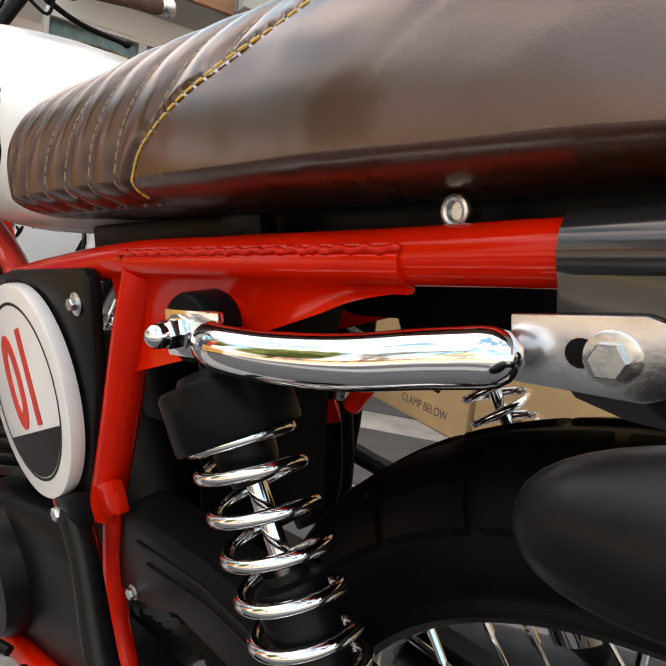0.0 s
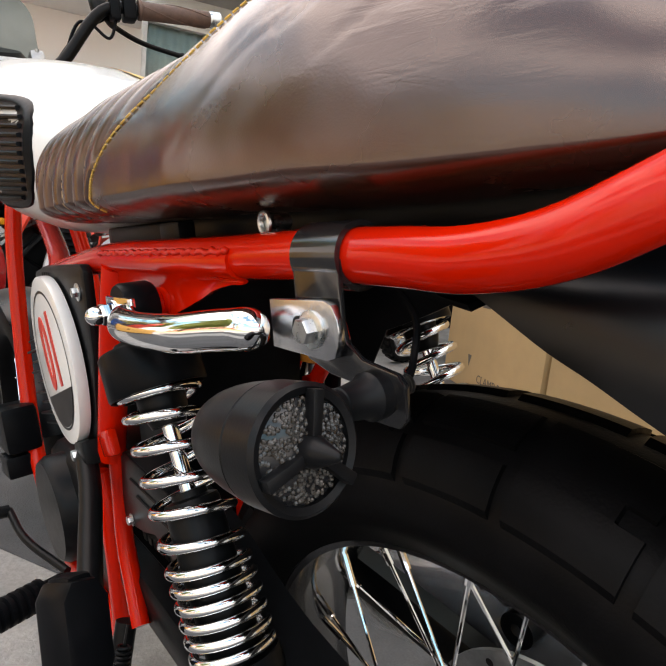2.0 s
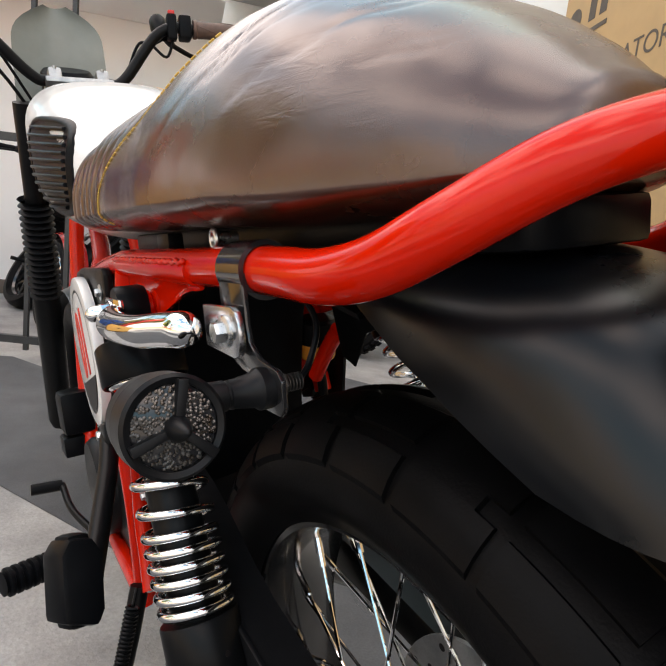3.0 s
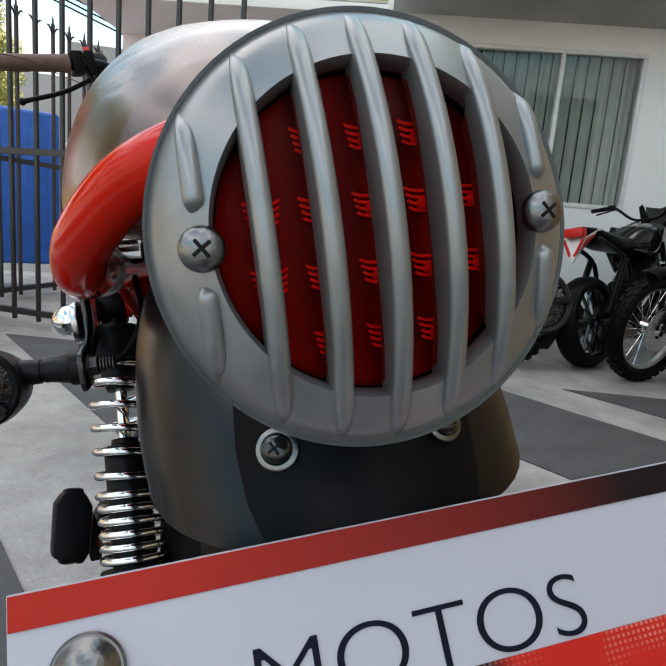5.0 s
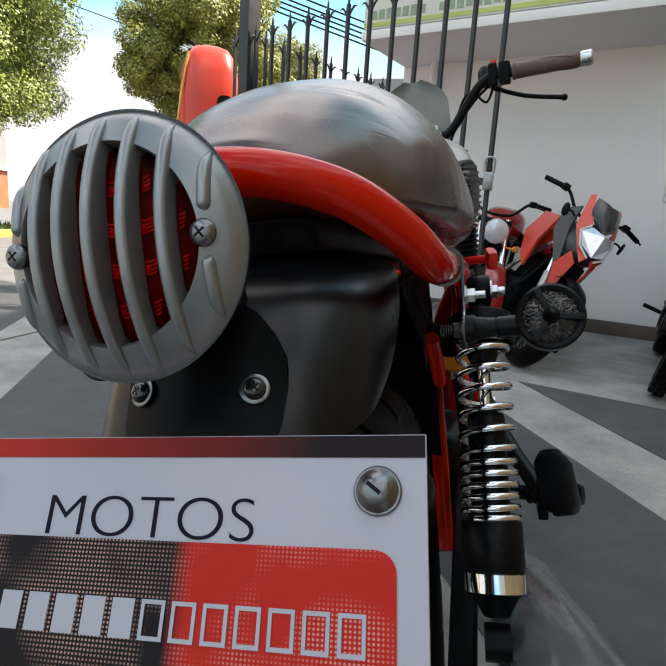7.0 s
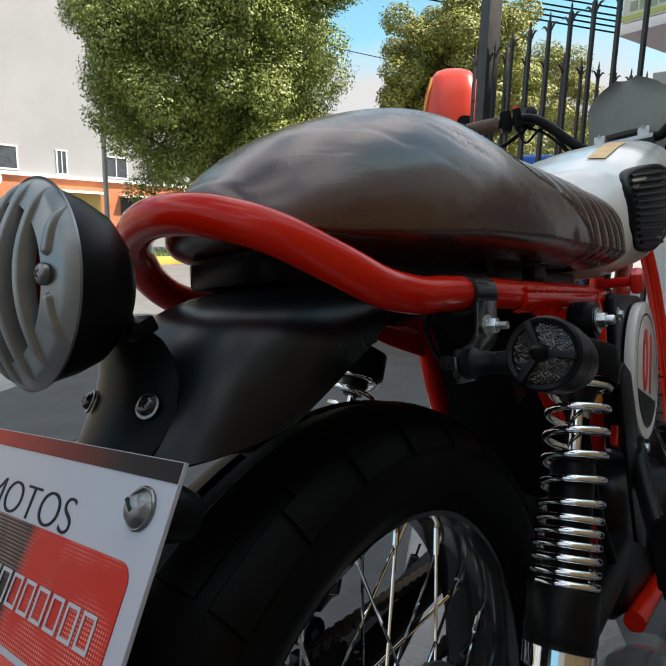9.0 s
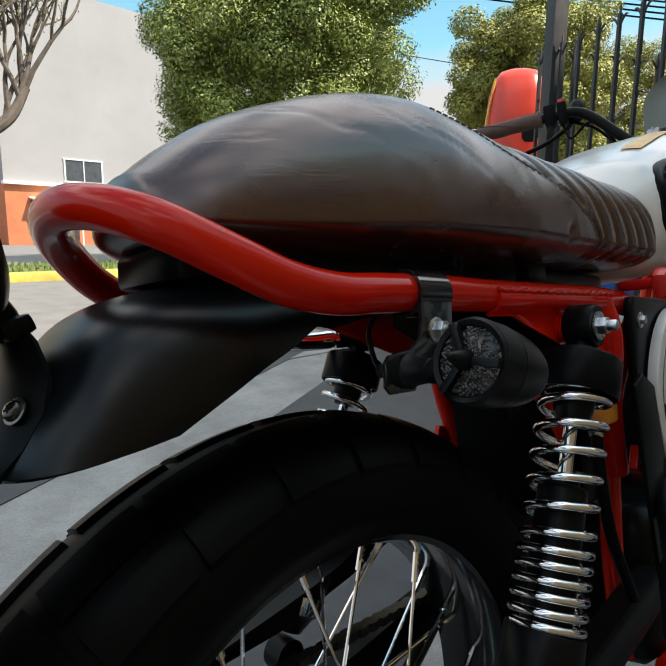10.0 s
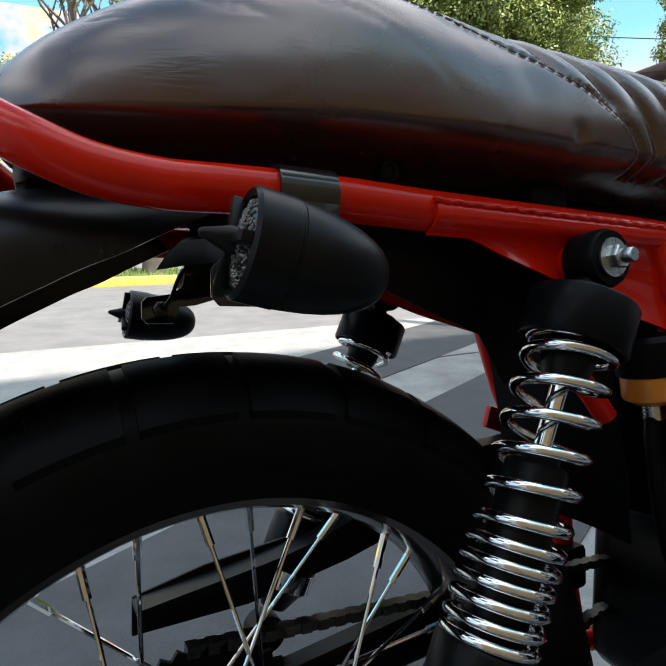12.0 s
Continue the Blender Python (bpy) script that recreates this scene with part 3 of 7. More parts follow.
def seat_point(y, a, push=0.0):
    """The seat's skin at y and at the angle a round its section (0: widest, 90 degrees: top)."""
    w, z0, zc, z1 = seat_row(y)
    c, s = math.cos(a), math.sin(a)
    ex, ez = seat_shape(y)
    x = w * math.copysign(abs(c) ** (ex if s > 0 else 0.50), c)
    z = zc + (abs(s) ** ez * (z1 - zc) if s > 0 else -abs(s) ** 1.15 * (zc - z0))
    dip = 0.0
    if s > -0.75:
        past = min(1.0, max(0.0, (y - seam_y(z) - 0.002) / 0.012))
        if past > 0:
            for r in RIBS:
                rr = r - 0.050 * max(0.0, s)
                dip += past * 0.0055 * math.exp(-(abs(y - rr) / 0.0058) ** 1.35)
        d = abs(y - seam_y(z)) if z < 0.891 else 1.0
        dip += 0.0042 * math.exp(-(d / 0.0034) ** 2)
    if x > 0 and abs(y - 0.192) < 0.03:
        dip += 0.004 * math.exp(-((y - 0.192) ** 2 + (z - 0.796) ** 2) / 0.000045)
    n = 0.0012 * noise.noise(Vector((x * 16, y * 16, z * 16))) + 0.00035 * noise.noise(Vector((x * 55, y * 55, z * 55)))
    for cy, cz, ln, sl in ((0.02, 0.858, 0.030, 0.5), (0.035, 0.866, 0.026, 0.55), (-0.035, 0.850, 0.022, 0.35), (-0.09, 0.836, 0.016, 0.2), (0.05, 0.846, 0.02, 0.75), (-0.02, 0.842, 0.02, 0.3), (0.105, 0.862, 0.018, 0.4), (-0.062, 0.861, 0.018, 0.25)):
        du, dv = y - cy, z - cz
        along, across = du + dv * sl, dv - du * sl * (-1 if x < 0 else -1)
        if abs(along) < 2.5 * ln and abs(across) < 0.012:
            wob = 0.0022 * math.sin(along * 190 + cy * 900)
            n -= 0.0008 * math.exp(-(along / ln) ** 2) * (math.exp(-((across - wob) / 0.0014) ** 2) + 0.7 * math.exp(-((across - 0.0050 - wob * 0.7) / 0.0012) ** 2))
    k = push - dip + n
    nx, nz = c, s * 0.9
    return Vector((x + nx * k, y, z + nz * k))


bm = bmesh.new()
ys = [-0.154, -0.153, -0.151, -0.148, -0.144, -0.138, -0.131] + [-0.124 + 0.0022 * k for k in range(101)] + [0.098 + 0.0022 * k for k in range(170)]
ys = [y for y in ys if y < 0.466] + [0.468, 0.470]
rings = [[seat_point(y, 2 * math.pi * k / 200) for k in range(200)] for y in ys]
seat = part("seat", loft(bm, rings), LEATHER, bike, "dark brown stitched leatherette seat with ribbed front", 60)
seat.location.x = -0.004


def seat_angle(y, z):
    w, z0, zc, z1 = seat_row(y)
    return math.asin(min(1, max(-1, math.copysign(abs((z - zc) / ((z1 - zc) if z > zc else (zc - z0))) ** (1 / seat_shape(y)[1]), z - zc))))


for sx in (-1, 1):
    bm, bm2 = bmesh.new(), bmesh.new()
    line = smooth_path([(0, y, z) for y, z in SEAM[1:]], 12)
    acc = 0
    for i in range(len(line) - 1):
        if i % 2 == 0:
            p, q = line[i], line[i] + (line[i + 1] - line[i]) * 1.45
            pts = []
            for v, f in ((p, 0.0), (q, 0.0)):
                a = seat_angle(v.y - 0.009, v.z)
                u = seat_point(v.y - 0.009, a, 0.0005)
                pts.append((sx * u.x, u.y, u.z))
            tube(bm, pts, 0.00072 if sx < 0 else 0.0005, 5)
    for r in RIBS:
        for k in range(34):
            a0 = -0.45 + 2.0 * k / 34
            pts = []
            for a in (a0, a0 + 0.038):
                y = r - 0.050 * max(0.0, math.sin(a))
                w, z0, zc, z1 = seat_row(y)
                u = seat_point(y, a, 0.0019)
                if y > seam_y(u.z) + 0.012:
                    pts.append((sx * u.x, u.y, u.z))
            if len(pts) == 2:
                tube(bm2, pts, 0.00050, 4)
    part("seam_stitching", bm, THREAD if sx < 0 else THREAD_DARK, seat, "yellow seam stitching" if sx < 0 else "dark brown seam stitching")
    tagged(part("rib_stitching", bm2, THREAD_TAN if sx < 0 else THREAD_DARK, seat, "tan rib stitching" if sx < 0 else "dark brown rib stitching"), kind="stuff")

bm = bmesh.new()
outline = [(0.030, -0.138), (0.044, -0.130), (0.050, -0.105), (0.056, -0.05), (0.062, 0.0), (0.064, 0.10), (0.064, 0.30), (0.064, 0.42), (0.056, 0.455)]
prism(bm, outline + [(-x, y) for x, y in reversed(outline)], 0.022, pose(0, 0, 0.754), 0.004)
for sx in (-1, 1):
    block(bm, (0.014, 0.034, 0.016), pose(sx * 0.088, 0.205, 0.766), 0.003)
part("seat_pan", bm, BLACK_PLASTIC, seat, "black moulded seat pan")
for sx in (-1, 1):
    bm = bmesh.new()
    tube(bm, [(sx * (0.100 + 0.0001), 0.066 + 0.0048 * math.cos(a), 0.7675 + 0.0055 * math.sin(a)) for a in [2 * math.pi * k / 20 for k in range(20)]], 0.0017, 8, closed=True)
    tube(bm, [(sx * 0.085, 0.066, 0.7675), (sx * 0.099, 0.066, 0.7675)], 0.0045, 12)
    part("seat_bolt", bm, STEEL if sx < 0 else BLACK_METAL, seat, "seat fixing bolt")

# ---- left chrome lifting handle
hm = bmesh.new()
bar = smooth_path([(-0.1475, 0.176, 0.7130), (-0.1525, 0.166, 0.7125), (-0.1570, 0.150, 0.7118), (-0.1570, 0.12, 0.7115), (-0.1530, 0.085, 0.7130), (-0.1455, 0.056, 0.7162), (-0.1365, 0.0235, 0.7190)], 8)
n = len(bar)
rad = [min(0.0110, 0.0078 + 0.0004 * i) for i in range(n - 4)] + [0.0110, 0.0104, 0.0085, 0.0030]
tube(hm, bar, rad, 24)
handle = part("lifting_handle", hm, CHROME, bike, "polished chrome lifting handle")
bm = bmesh.new()
out = [(0.034, -0.0118), (0.034, 0.0118), (-0.008, 0.0135), (-0.0135, 0.0115), (-0.0165, 0.006), (-0.0172, 0.0), (-0.0165, -0.006), (-0.0135, -0.0115), (-0.008, -0.0135)]
prism(bm, [(-y, z) for y, z in out], 0.0038, Matrix(((0, 0, -1, -0.1240), (-1, 0, 0, -0.002), (0, 1, 0, 0.7195), (0, 0, 0, 1))), 0.0009)
part("handle_flat", bm, BRUSHED, handle)
bm = bmesh.new()
block(bm, (0.004, 0.042, 0.0245), pose(-0.1465, 0.189, 0.7140, 0, 0, 3), 0.0015)
part("handle_eye", bm, CHROME, handle)
bm = bmesh.new()
lathe(bm, [(0, 0), (0.0050, 0), (0.0050, 0.0003), (0, 0.0003)], axis_frame((-0.1279, 0.0085, 0.7200), (-1, 0, 0)), 20)
part("slot", bm, BLACK_METAL, handle)
bm = bmesh.new()
hex_head(bm, (-0.1278, -0.001, 0.7195), (-1, 0, 0), 0.0105, 0.0055, 0.0088, 0.0016)
part("hex_bolt", bm, STEEL, handle, "zinc-plated flange bolt")
bm = bmesh.new()
lathe(bm, [(0, 0), (0.0095, 0), (0.0095, 0.0014), (0, 0.0014)], axis_frame((-0.1487, 0.199, 0.7145), (-1, 0, 0)), 24)
hex_head(bm, (-0.1500, 0.199, 0.7145), (-1, 0, 0), 0.014, 0.008, 0.0, dome=True)
part("dome_nut", bm, CHROME, handle, "chrome dome nut")

# ---- strap clamps and signal brackets, both sides
for sx in (-1, 1):
    bm = bmesh.new()
    for i, (ra, rb) in enumerate(((0.0131, 0.0158),)):
        ring0, ring1 = [], []
        lathe(bm, [(ra, -0.0165), (rb, -0.0165), (rb, 0.0165), (ra, 0.0165), (ra, -0.0165)], axis_frame((sx * HALF, 0.0025, 0.7463 - sx * 0.0039), (0, 1, 0)), 30)
    out = [(0.019, 0.750), (0.019, 0.712), (0.012, 0.703), (-0.004, 0.698), (-0.018, 0.6965), (-0.020, 0.688), (-0.023, 0.6815), (-0.046, 0.6815), (-0.050, 0.686), (-0.050, 0.700), (-0.046, 0.7045), (-0.026, 0.7075), (-0.016, 0.714), (-0.014, 0.724), (-0.014, 0.750)]
    prism(bm, [(y, z) for y, z in out], 0.0032, Matrix(((0, 0, 1, sx * 0.1200 - 0.0016), (1, 0, 0, 0), (0, 1, 0, 0), (0, 0, 0, 1))), 0.0010)
    br = part("signal_bracket", bm, BLACK_GLOSS, bike, "black steel strap bracket")
    if sx > 0:
        bm = bmesh.new()
        hex_head(bm, (0.1216, 0.0, 0.7185), (1, 0, 0), 0.0105, 0.0065, 0.008, 0.0014)
        tube(bm, [(0.12, 0, 0.7185), (0.137, 0, 0.7185)], 0.003, 10)
        part("hex_bolt", bm, STEEL, br, "zinc-plated hex bolt")
    # the signal
    ax = Vector((-sx * 0.03, -1, 0.21 if sx > 0 else 0.12)).normalized()
    c = Vector((0.1785, -0.0520, 0.7020)) if sx > 0 else Vector((-0.1740, -0.0545, 0.6922))
    m = axis_frame(c, ax)
    bm = bmesh.new()
    R = 0.0228
    prof = [(R * 0.82, -0.004), (R * 0.82, 0.0005), (R * 0.93, 0.0016), (R, 0.0), (R * 1.0, -0.006), (R * 1.0, -0.0160), (R * 0.965, -0.0166), (R * 0.965, -0.0174), (R * 0.985, -0.0178)]
    for k in range(1, 10):
        a = k / 9
        prof.append((R * 0.975 * math.cos(a * math.pi / 2) ** 0.72 if k < 9 else 0.0, -0.0178 - 0.045 * math.sin(a * math.pi / 2) ** 1.15))
    lathe(bm, prof, m, 48)
    sig = part("turn_signal", bm, SIGNAL_BLACK, bike, "matt black bullet turn signal")
    bm = bmesh.new()
    lathe(bm, [(R * 0.82, -0.0015), (R * 0.6, 0.0008), (R * 0.3, 0.0024), (0, 0.0028)], m, 36)
    part("reflector_cup", bm, LENS_DARK, sig)
    bm = bmesh.new()
    rnd = random.Random(5 + sx)
    for k in range(340):
        rr, aa = R * 0.78 * math.sqrt((k + 0.5) / 340), k * 2.39996 + rnd.uniform(-0.15, 0.15)
        p = Vector((rr * math.cos(aa), rr * math.sin(aa), 0.0030 - 0.0043 * (rr / (R * 0.82)) ** 2))
        bmesh.ops.create_icosphere(bm, subdivisions=1, radius=0.0009 + 0.0003 * rnd.random(), matrix=m @ Matrix.Translation(p))
    tagged(part("lens_bead", bm, FACET, sig), "faceted clear lens beads", kind="stuff")
    bm = bmesh.new()
    for a in (95, 215, 335):
        mm = m @ pose(0, 0, 0, 0, 0, a + 20 * sx)
        prism(bm, [(0.003, -0.0019), (R * 0.9, -0.0023), (R * 0.9, 0.0023), (0.003, 0.0019)], 0.0052, mm @ pose(0, 0, 0.0008), 0.0008)
    lathe(bm, [(0.0056, 0.0), (0.0056, 0.006), (0.0046, 0.0085), (0.0018, 0.0165), (0.0009, 0.0175), (0, 0.0178)], m, 20)
    part("signal_grille", bm, SIGNAL_BLACK, sig)
    bm = bmesh.new()
    y, z = -0.0345, 0.6945
    lathe(bm, [(0.0105, 0.0), (0.0105, 0.006), (0.0088, 0.008), (0.0072, 0.018), (0.0072, 0.021), (0.0066, 0.0215), (0.0066, 0.0225), (0.0074, 0.023), (0.0078, 0.036)], axis_frame((sx * 0.1215, y, z), (sx, -0.03, 0.03)), 24)
    part("signal_stem", bm, SIGNAL_BLACK, sig)
    bm = bmesh.new()
    hex_head(bm, (sx * 0.1182, y, z), (-sx, 0, 0), 0.011, 0.005, 0.007, 0.001)
    for k in range(5):
        lathe(bm, [(0.0028, 0), (0.0046, 0.0006), (0.0046, 0.0013), (0.0028, 0.0018)], axis_frame((sx * (0.112 - 0.0018 * k), y, z), (-sx, 0, 0)), 14)
    part("stem_nut", bm, STEEL_DARK, sig, "dull steel stem thread")
    bm = bmesh.new()
    tube(bm, smooth_path([(sx * 0.104, y, z), (sx * 0.094, y + 0.005, z + 0.008), (sx * 0.085, y + 0.012, 0.722), (sx * 0.088, 0.0, 0.745)], 6), 0.0018, 7)
    part("signal_wire", bm, BLACK_PLASTIC, sig)

# ---- shock absorbers
EYE_Y, EYE_Z = 0.2, 0.7155
for sx in (-1, 1):
    eye = Vector((sx * 0.1325, EYE_Y, EYE_Z))
    down = Vector((0, -0.425, -1)).normalized()
    m = axis_frame(eye, down)
    bm = bmesh.new()
    lathe(bm, [(0.0085, -0.012), (0.0175, -0.012), (0.019, -0.009), (0.019, 0.009), (0.0175, 0.012), (0.0085, 0.012)], axis_frame(eye, (1, 0, 0)), 32)
    tube(bm, [eye + down * 0.015, eye + down * 0.036], 0.0095, 16)
    lathe(bm, [(0, 0.0245), (0.022, 0.0245), (0.0225, 0.0255), (0.0240, 0.0285), (0.0325, 0.0295), (0.0340, 0.0315), (0.0340, 0.0600), (0.0330, 0.0620), (0.0310, 0.0620), (0.0310, 0.050), (0, 0.050)], m, 48)
    shock = part("shock_absorber", bm, BLACK_PLASTIC, bike, "coil-over shock with chrome spring")
    # spring: open coils above, tight ones below
    pts, s, ang = [], 0.058, 0.6
    while s < 0.243:
        pts.append(m @ Vector((0.0258 * math.cos(sx * ang), 0.0258 * math.sin(sx * ang), s)))
        pitch = 0.0215 if s < 0.165 else (0.0215 - 0.0105 * min(1, (s - 0.165) / 0.02))
        if s < 0.066 or s > 0.236:
            pitch = 0.0085
        ang += 2 * math.pi / 36
        s += pitch / 36
    part("coil_spring", tube(bmesh.new(), pts, 0.0036, 12), CHROME, shock, "chrome coil spring")
    bm = bmesh.new()
    tube(bm, [eye + down * 0.055, eye + down * 0.15], 0.0055, 16)
    part("damper_rod", bm, CHROME, shock)
    bm = bmesh.new()
    lathe(bm, [(0, 0.058), (0.0165, 0.058), (0.0175, 0.061), (0.0160, 0.075), (0.0120, 0.086), (0, 0.087)], m, 24)
    lathe(bm, [(0, 0.132), (0.012, 0.132), (0.0125, 0.1365), (0.0180, 0.138), (0.0190, 0.141), (0.0190, 0.244), (0.0285, 0.244), (0.0295, 0.2455), (0.0295, 0.285), (0.0285, 0.2865), (0.0285, 0.2915)], m, 36)
    lathe(bm, [(0.0285, 0.3085), (0.026, 0.310), (0.021, 0.314), (0.012, 0.330), (0, 0.332)], m, 36)
    part("damper_body", bm, BLACK_METAL, shock)
    bm = bmesh.new()
    lathe(bm, [(0.0286, 0.2910), (0.0292, 0.2915), (0.0292, 0.3080), (0.0286, 0.3085)], m, 36)
    part("preload_ring", bm, CHROME, shock, "bright preload collar")
    for k in range(6):
        bm = bmesh.new()
        lathe(bm, [(0, 0), (0.0022, 0), (0.0022, 0.0004), (0, 0.0004)], m @ pose(0, 0, 0.270, 0, 0, 60 * k + 15) @ pose(0.0294, 0, 0, 0, 90, 0), 12)
        part("collar_hole", bm, PRINT_BLACK, shock)
    low = eye + down * 0.352
    bm = bmesh.new()
    lathe(bm, [(0.006, -0.012), (0.017, -0.012), (0.017, 0.012), (0.006, 0.012)], axis_frame(low, (1, 0, 0)), 24)
    part("lower_eye", bm, BLACK_METAL, shock)
    if sx > 0:
        bm = bmesh.new()
        lathe(bm, [(0, 0), (0.0125, 0), (0.0125, 0.0016), (0, 0.0016)], axis_frame(eye + Vector((0.0125, 0, 0)), (1, 0, 0)), 28)
        hex_head(bm, eye + Vector((0.0141, 0, 0)), (1, 0, 0), 0.014, 0.0065, 0.0)
        lathe(bm, [(0.0048, 0), (0.0048, 0.006), (0.004, 0.0075), (0, 0.0075)], axis_frame(eye + Vector((0.0206, 0, 0)), (1, 0, 0)), 20)
        part("top_nut", bm, STEEL, shock, "zinc nut and washer")

# ---- rear wheel
HUB = Vector((0, -0.012, 0.335))
AXLE = axis_frame(HUB, (1, 0, 0))


def tyre_point(phi, grow=0.0):
    return (0.270 + (0.052 + grow) * math.cos(phi), (0.066 + grow) * math.sin(phi))


bm = bmesh.new()
prof = [(0.231, -0.046)] + [tyre_point(radians(-128 + 8 * k), -0.0015) for k in range(33)] + [(0.231, 0.046)]
lathe(bm, prof, AXLE, 120)
tyre_bm = bm
bm = bmesh.new()
for s in (-1, 1):
    lathe(bm, [(0.2345, s * 0.047), (0.2365, s * 0.0475), (0.237, s * 0.0445), (0.226, s * 0.043), (0.221, s * 0.030), (0.220, s * 0.016), (0.2175, 0)], AXLE, 96)
wheel = part("rear_wheel", bm, BLACK_GLOSS, bike, "black spoked rear wheel")
part("tyre", tyre_bm, RUBBER, wheel, "black dual-sport tyre with block tread")
bm = bmesh.new()
lathe(bm, [(0.012, -0.062), (0.034, -0.060), (0.036, -0.052), (0.052, -0.045), (0.054, -0.038), (0.030, -0.030), (0.026, 0.0), (0.030, 0.026), (0.050, 0.032), (0.052, 0.038), (0.034, 0.044), (0.012, 0.060)], AXLE, 48)
part("hub", bm, BLACK_METAL, wheel)
bm = bmesh.new()
lathe(bm, [(0.062, 0.046), (0.108, 0.046), (0.108, 0.050), (0.062, 0.050), (0.062, 0.046)], AXLE, 64)
disc = part("brake_disc", bm, ALU, wheel, "drilled steel brake disc")
bm = bmesh.new()
for k in range(36):
    rr = (0.098, 0.085, 0.073)[k % 3]
    for s in (0.0459, 0.0501):
        lathe(bm, [(0, 0), (0.0036, 0)], AXLE @ pose(rr * math.cos(k * math.pi / 18), rr * math.sin(k * math.pi / 18), s), 10)
tagged(part("disc_hole", bm, PRINT_BLACK, wheel), "drilled holes of the brake disc", kind="stuff")
bm = bmesh.new()
teeth = []
for k in range(88):
    rr = 0.088 + (0.006 if k % 2 else 0.0)
    teeth.append((rr * math.cos(2 * math.pi * k / 88), rr * math.sin(2 * math.pi * k / 88)))
prism(bm, teeth, 0.005, AXLE @ pose(0, 0, -0.066))
part("rear_sprocket", bm, BLACK_METAL, wheel)
# spokes, laced in crossing pairs from both flanges
spoke_mesh = finish("spoke", tube(tube(bmesh.new(), [(0, 0, 0), (0, 0, 0.148)], 0.0016, 8), [(0, 0, 0.148), (0, 0, 0.170)], 0.0031, 8), CHROME)
for k in range(36):
    side = 1 if k % 2 else -1
    lace = 1 if (k // 2) % 2 else -1
    a_rim = 2 * math.pi * (k + 0.5) / 36
    a_hub = a_rim + lace * radians(56)
    p = AXLE @ Vector((0.050 * math.cos(a_hub), 0.050 * math.sin(a_hub), side * 0.036))
    q = AXLE @ Vector((0.2195 * math.cos(a_rim), 0.2195 * math.sin(a_rim), side * 0.006))
    ob = new("spoke", spoke_mesh)
    ob.parent = wheel
    ob.matrix_local = axis_frame(p, q - p) @ Matrix.Diagonal((1, 1, (q - p).length / 0.170, 1))
# tread blocks: large pads, parted by cross grooves with short branches along the tyre
def tread_block(s, notch):
    bm = bmesh.new()
    phis = [3, 10, 18, 26, 32, 35.0, 36.2, 43.8, 45.0, 53, 61, 70, 78]
    ths = [-1, -0.985, -0.6, -0.2, 0.2, 0.55, 0.60, 0.8, 0.985, 1]
    half = radians(5.72)
    grid = []
    for i, f in enumerate(phis):
        row = []
        for j, th in enumerate(ths):
            low = i in (0, len(phis) - 1) or j in (0, len(ths) - 1)
            if i in (6, 7) and ((notch == 1 and th > 0.56) or notch == 2):
                low = True
            r, x = tyre_point(radians(f) * s, -0.0035 if low else 0.0017)
            skew = 0.014 * (f / 78) ** 2
            row.append(bm.verts.new((r * math.cos(th * half + skew), r * math.sin(th * half + skew), x)))
        grid.append(row)
    for i in range(len(phis) - 1):
        for j in range(len(ths) - 1):
            bm.faces.new((grid[i][j], grid[i][j + 1], grid[i + 1][j + 1], grid[i + 1][j]))
    return finish("tread_block", bm, RUBBER)


for s in (-1, 1):
    pads = (tread_block(s, 1), tread_block(s, 2))
    for k in range(28):
        ob = new("tread_block", pads[k % 2])
        ob.parent = wheel
        ob.matrix_local = AXLE @ pose(0, 0, 0, 0, 0, 360 / 28 * (k + (0.5 if s > 0 else 0.0)))

# ---- rear fender: ridge points, then edge points of the same sections
RIDGE = [(-0.055, 0.758), (-0.10, 0.757), (-0.150, 0.748), (-0.183, 0.733), (-0.205, 0.708), (-0.221, 0.680), (-0.2325, 0.656)]
EDGE = [(-0.035, 0.738), (-0.062, 0.724), (-0.085, 0.711), (-0.104, 0.702), (-0.122, 0.692), (-0.140, 0.682), (-0.158, 0.671)]
WID = [0.074, 0.078, 0.080, 0.081, 0.081, 0.080, 0.077]
rp, ep = smooth_path([(0, *p) for p in RIDGE], 5), smooth_path([(w, *p) for w, p in zip(WID, EDGE)], 5)
rings = []
for c, e in zip(rp, ep):
    out, inn = [], []
    for k in range(25):
        a = math.pi / 2 * (k - 12) / 12
        x = e.x * math.copysign(abs(math.sin(a)) ** 0.8, math.sin(a))
        d = 1 - abs(math.cos(a)) ** 0.75
        p = Vector((x, c.y + (e.y - c.y) * d, c.z + (e.z - c.z) * d))
        nrm = Vector((math.sin(a), -0.55 * math.cos(a), 0.8 * math.cos(a))).normalized()
        out.append(p)
        inn.append(p - nrm * 0.0028)
    rings.append(out + inn[::-1])
fender = part("rear_fender", loft(bmesh.new(), rings), FENDER, bike, "satin black short rear fender", 50)
bm = bmesh.new()
rings = []
for p in smooth_path([(0, -0.045, 0.728), (0, 0.0, 0.736), (0, 0.08, 0.741), (0, 0.14, 0.741), (0, 0.23, 0.735), (0, 0.275, 0.700), (0, 0.30, 0.60), (0, 0.31, 0.50)], 4):
    row = [(0.072 * (k - 4) / 4, p.y, p.z - 0.006 * ((k - 4) / 4) ** 2) for k in range(9)]
    rings.append(row + [(x, y + 0.002, z + 0.003) for x, y, z in reversed(row)])
loft(bm, rings)
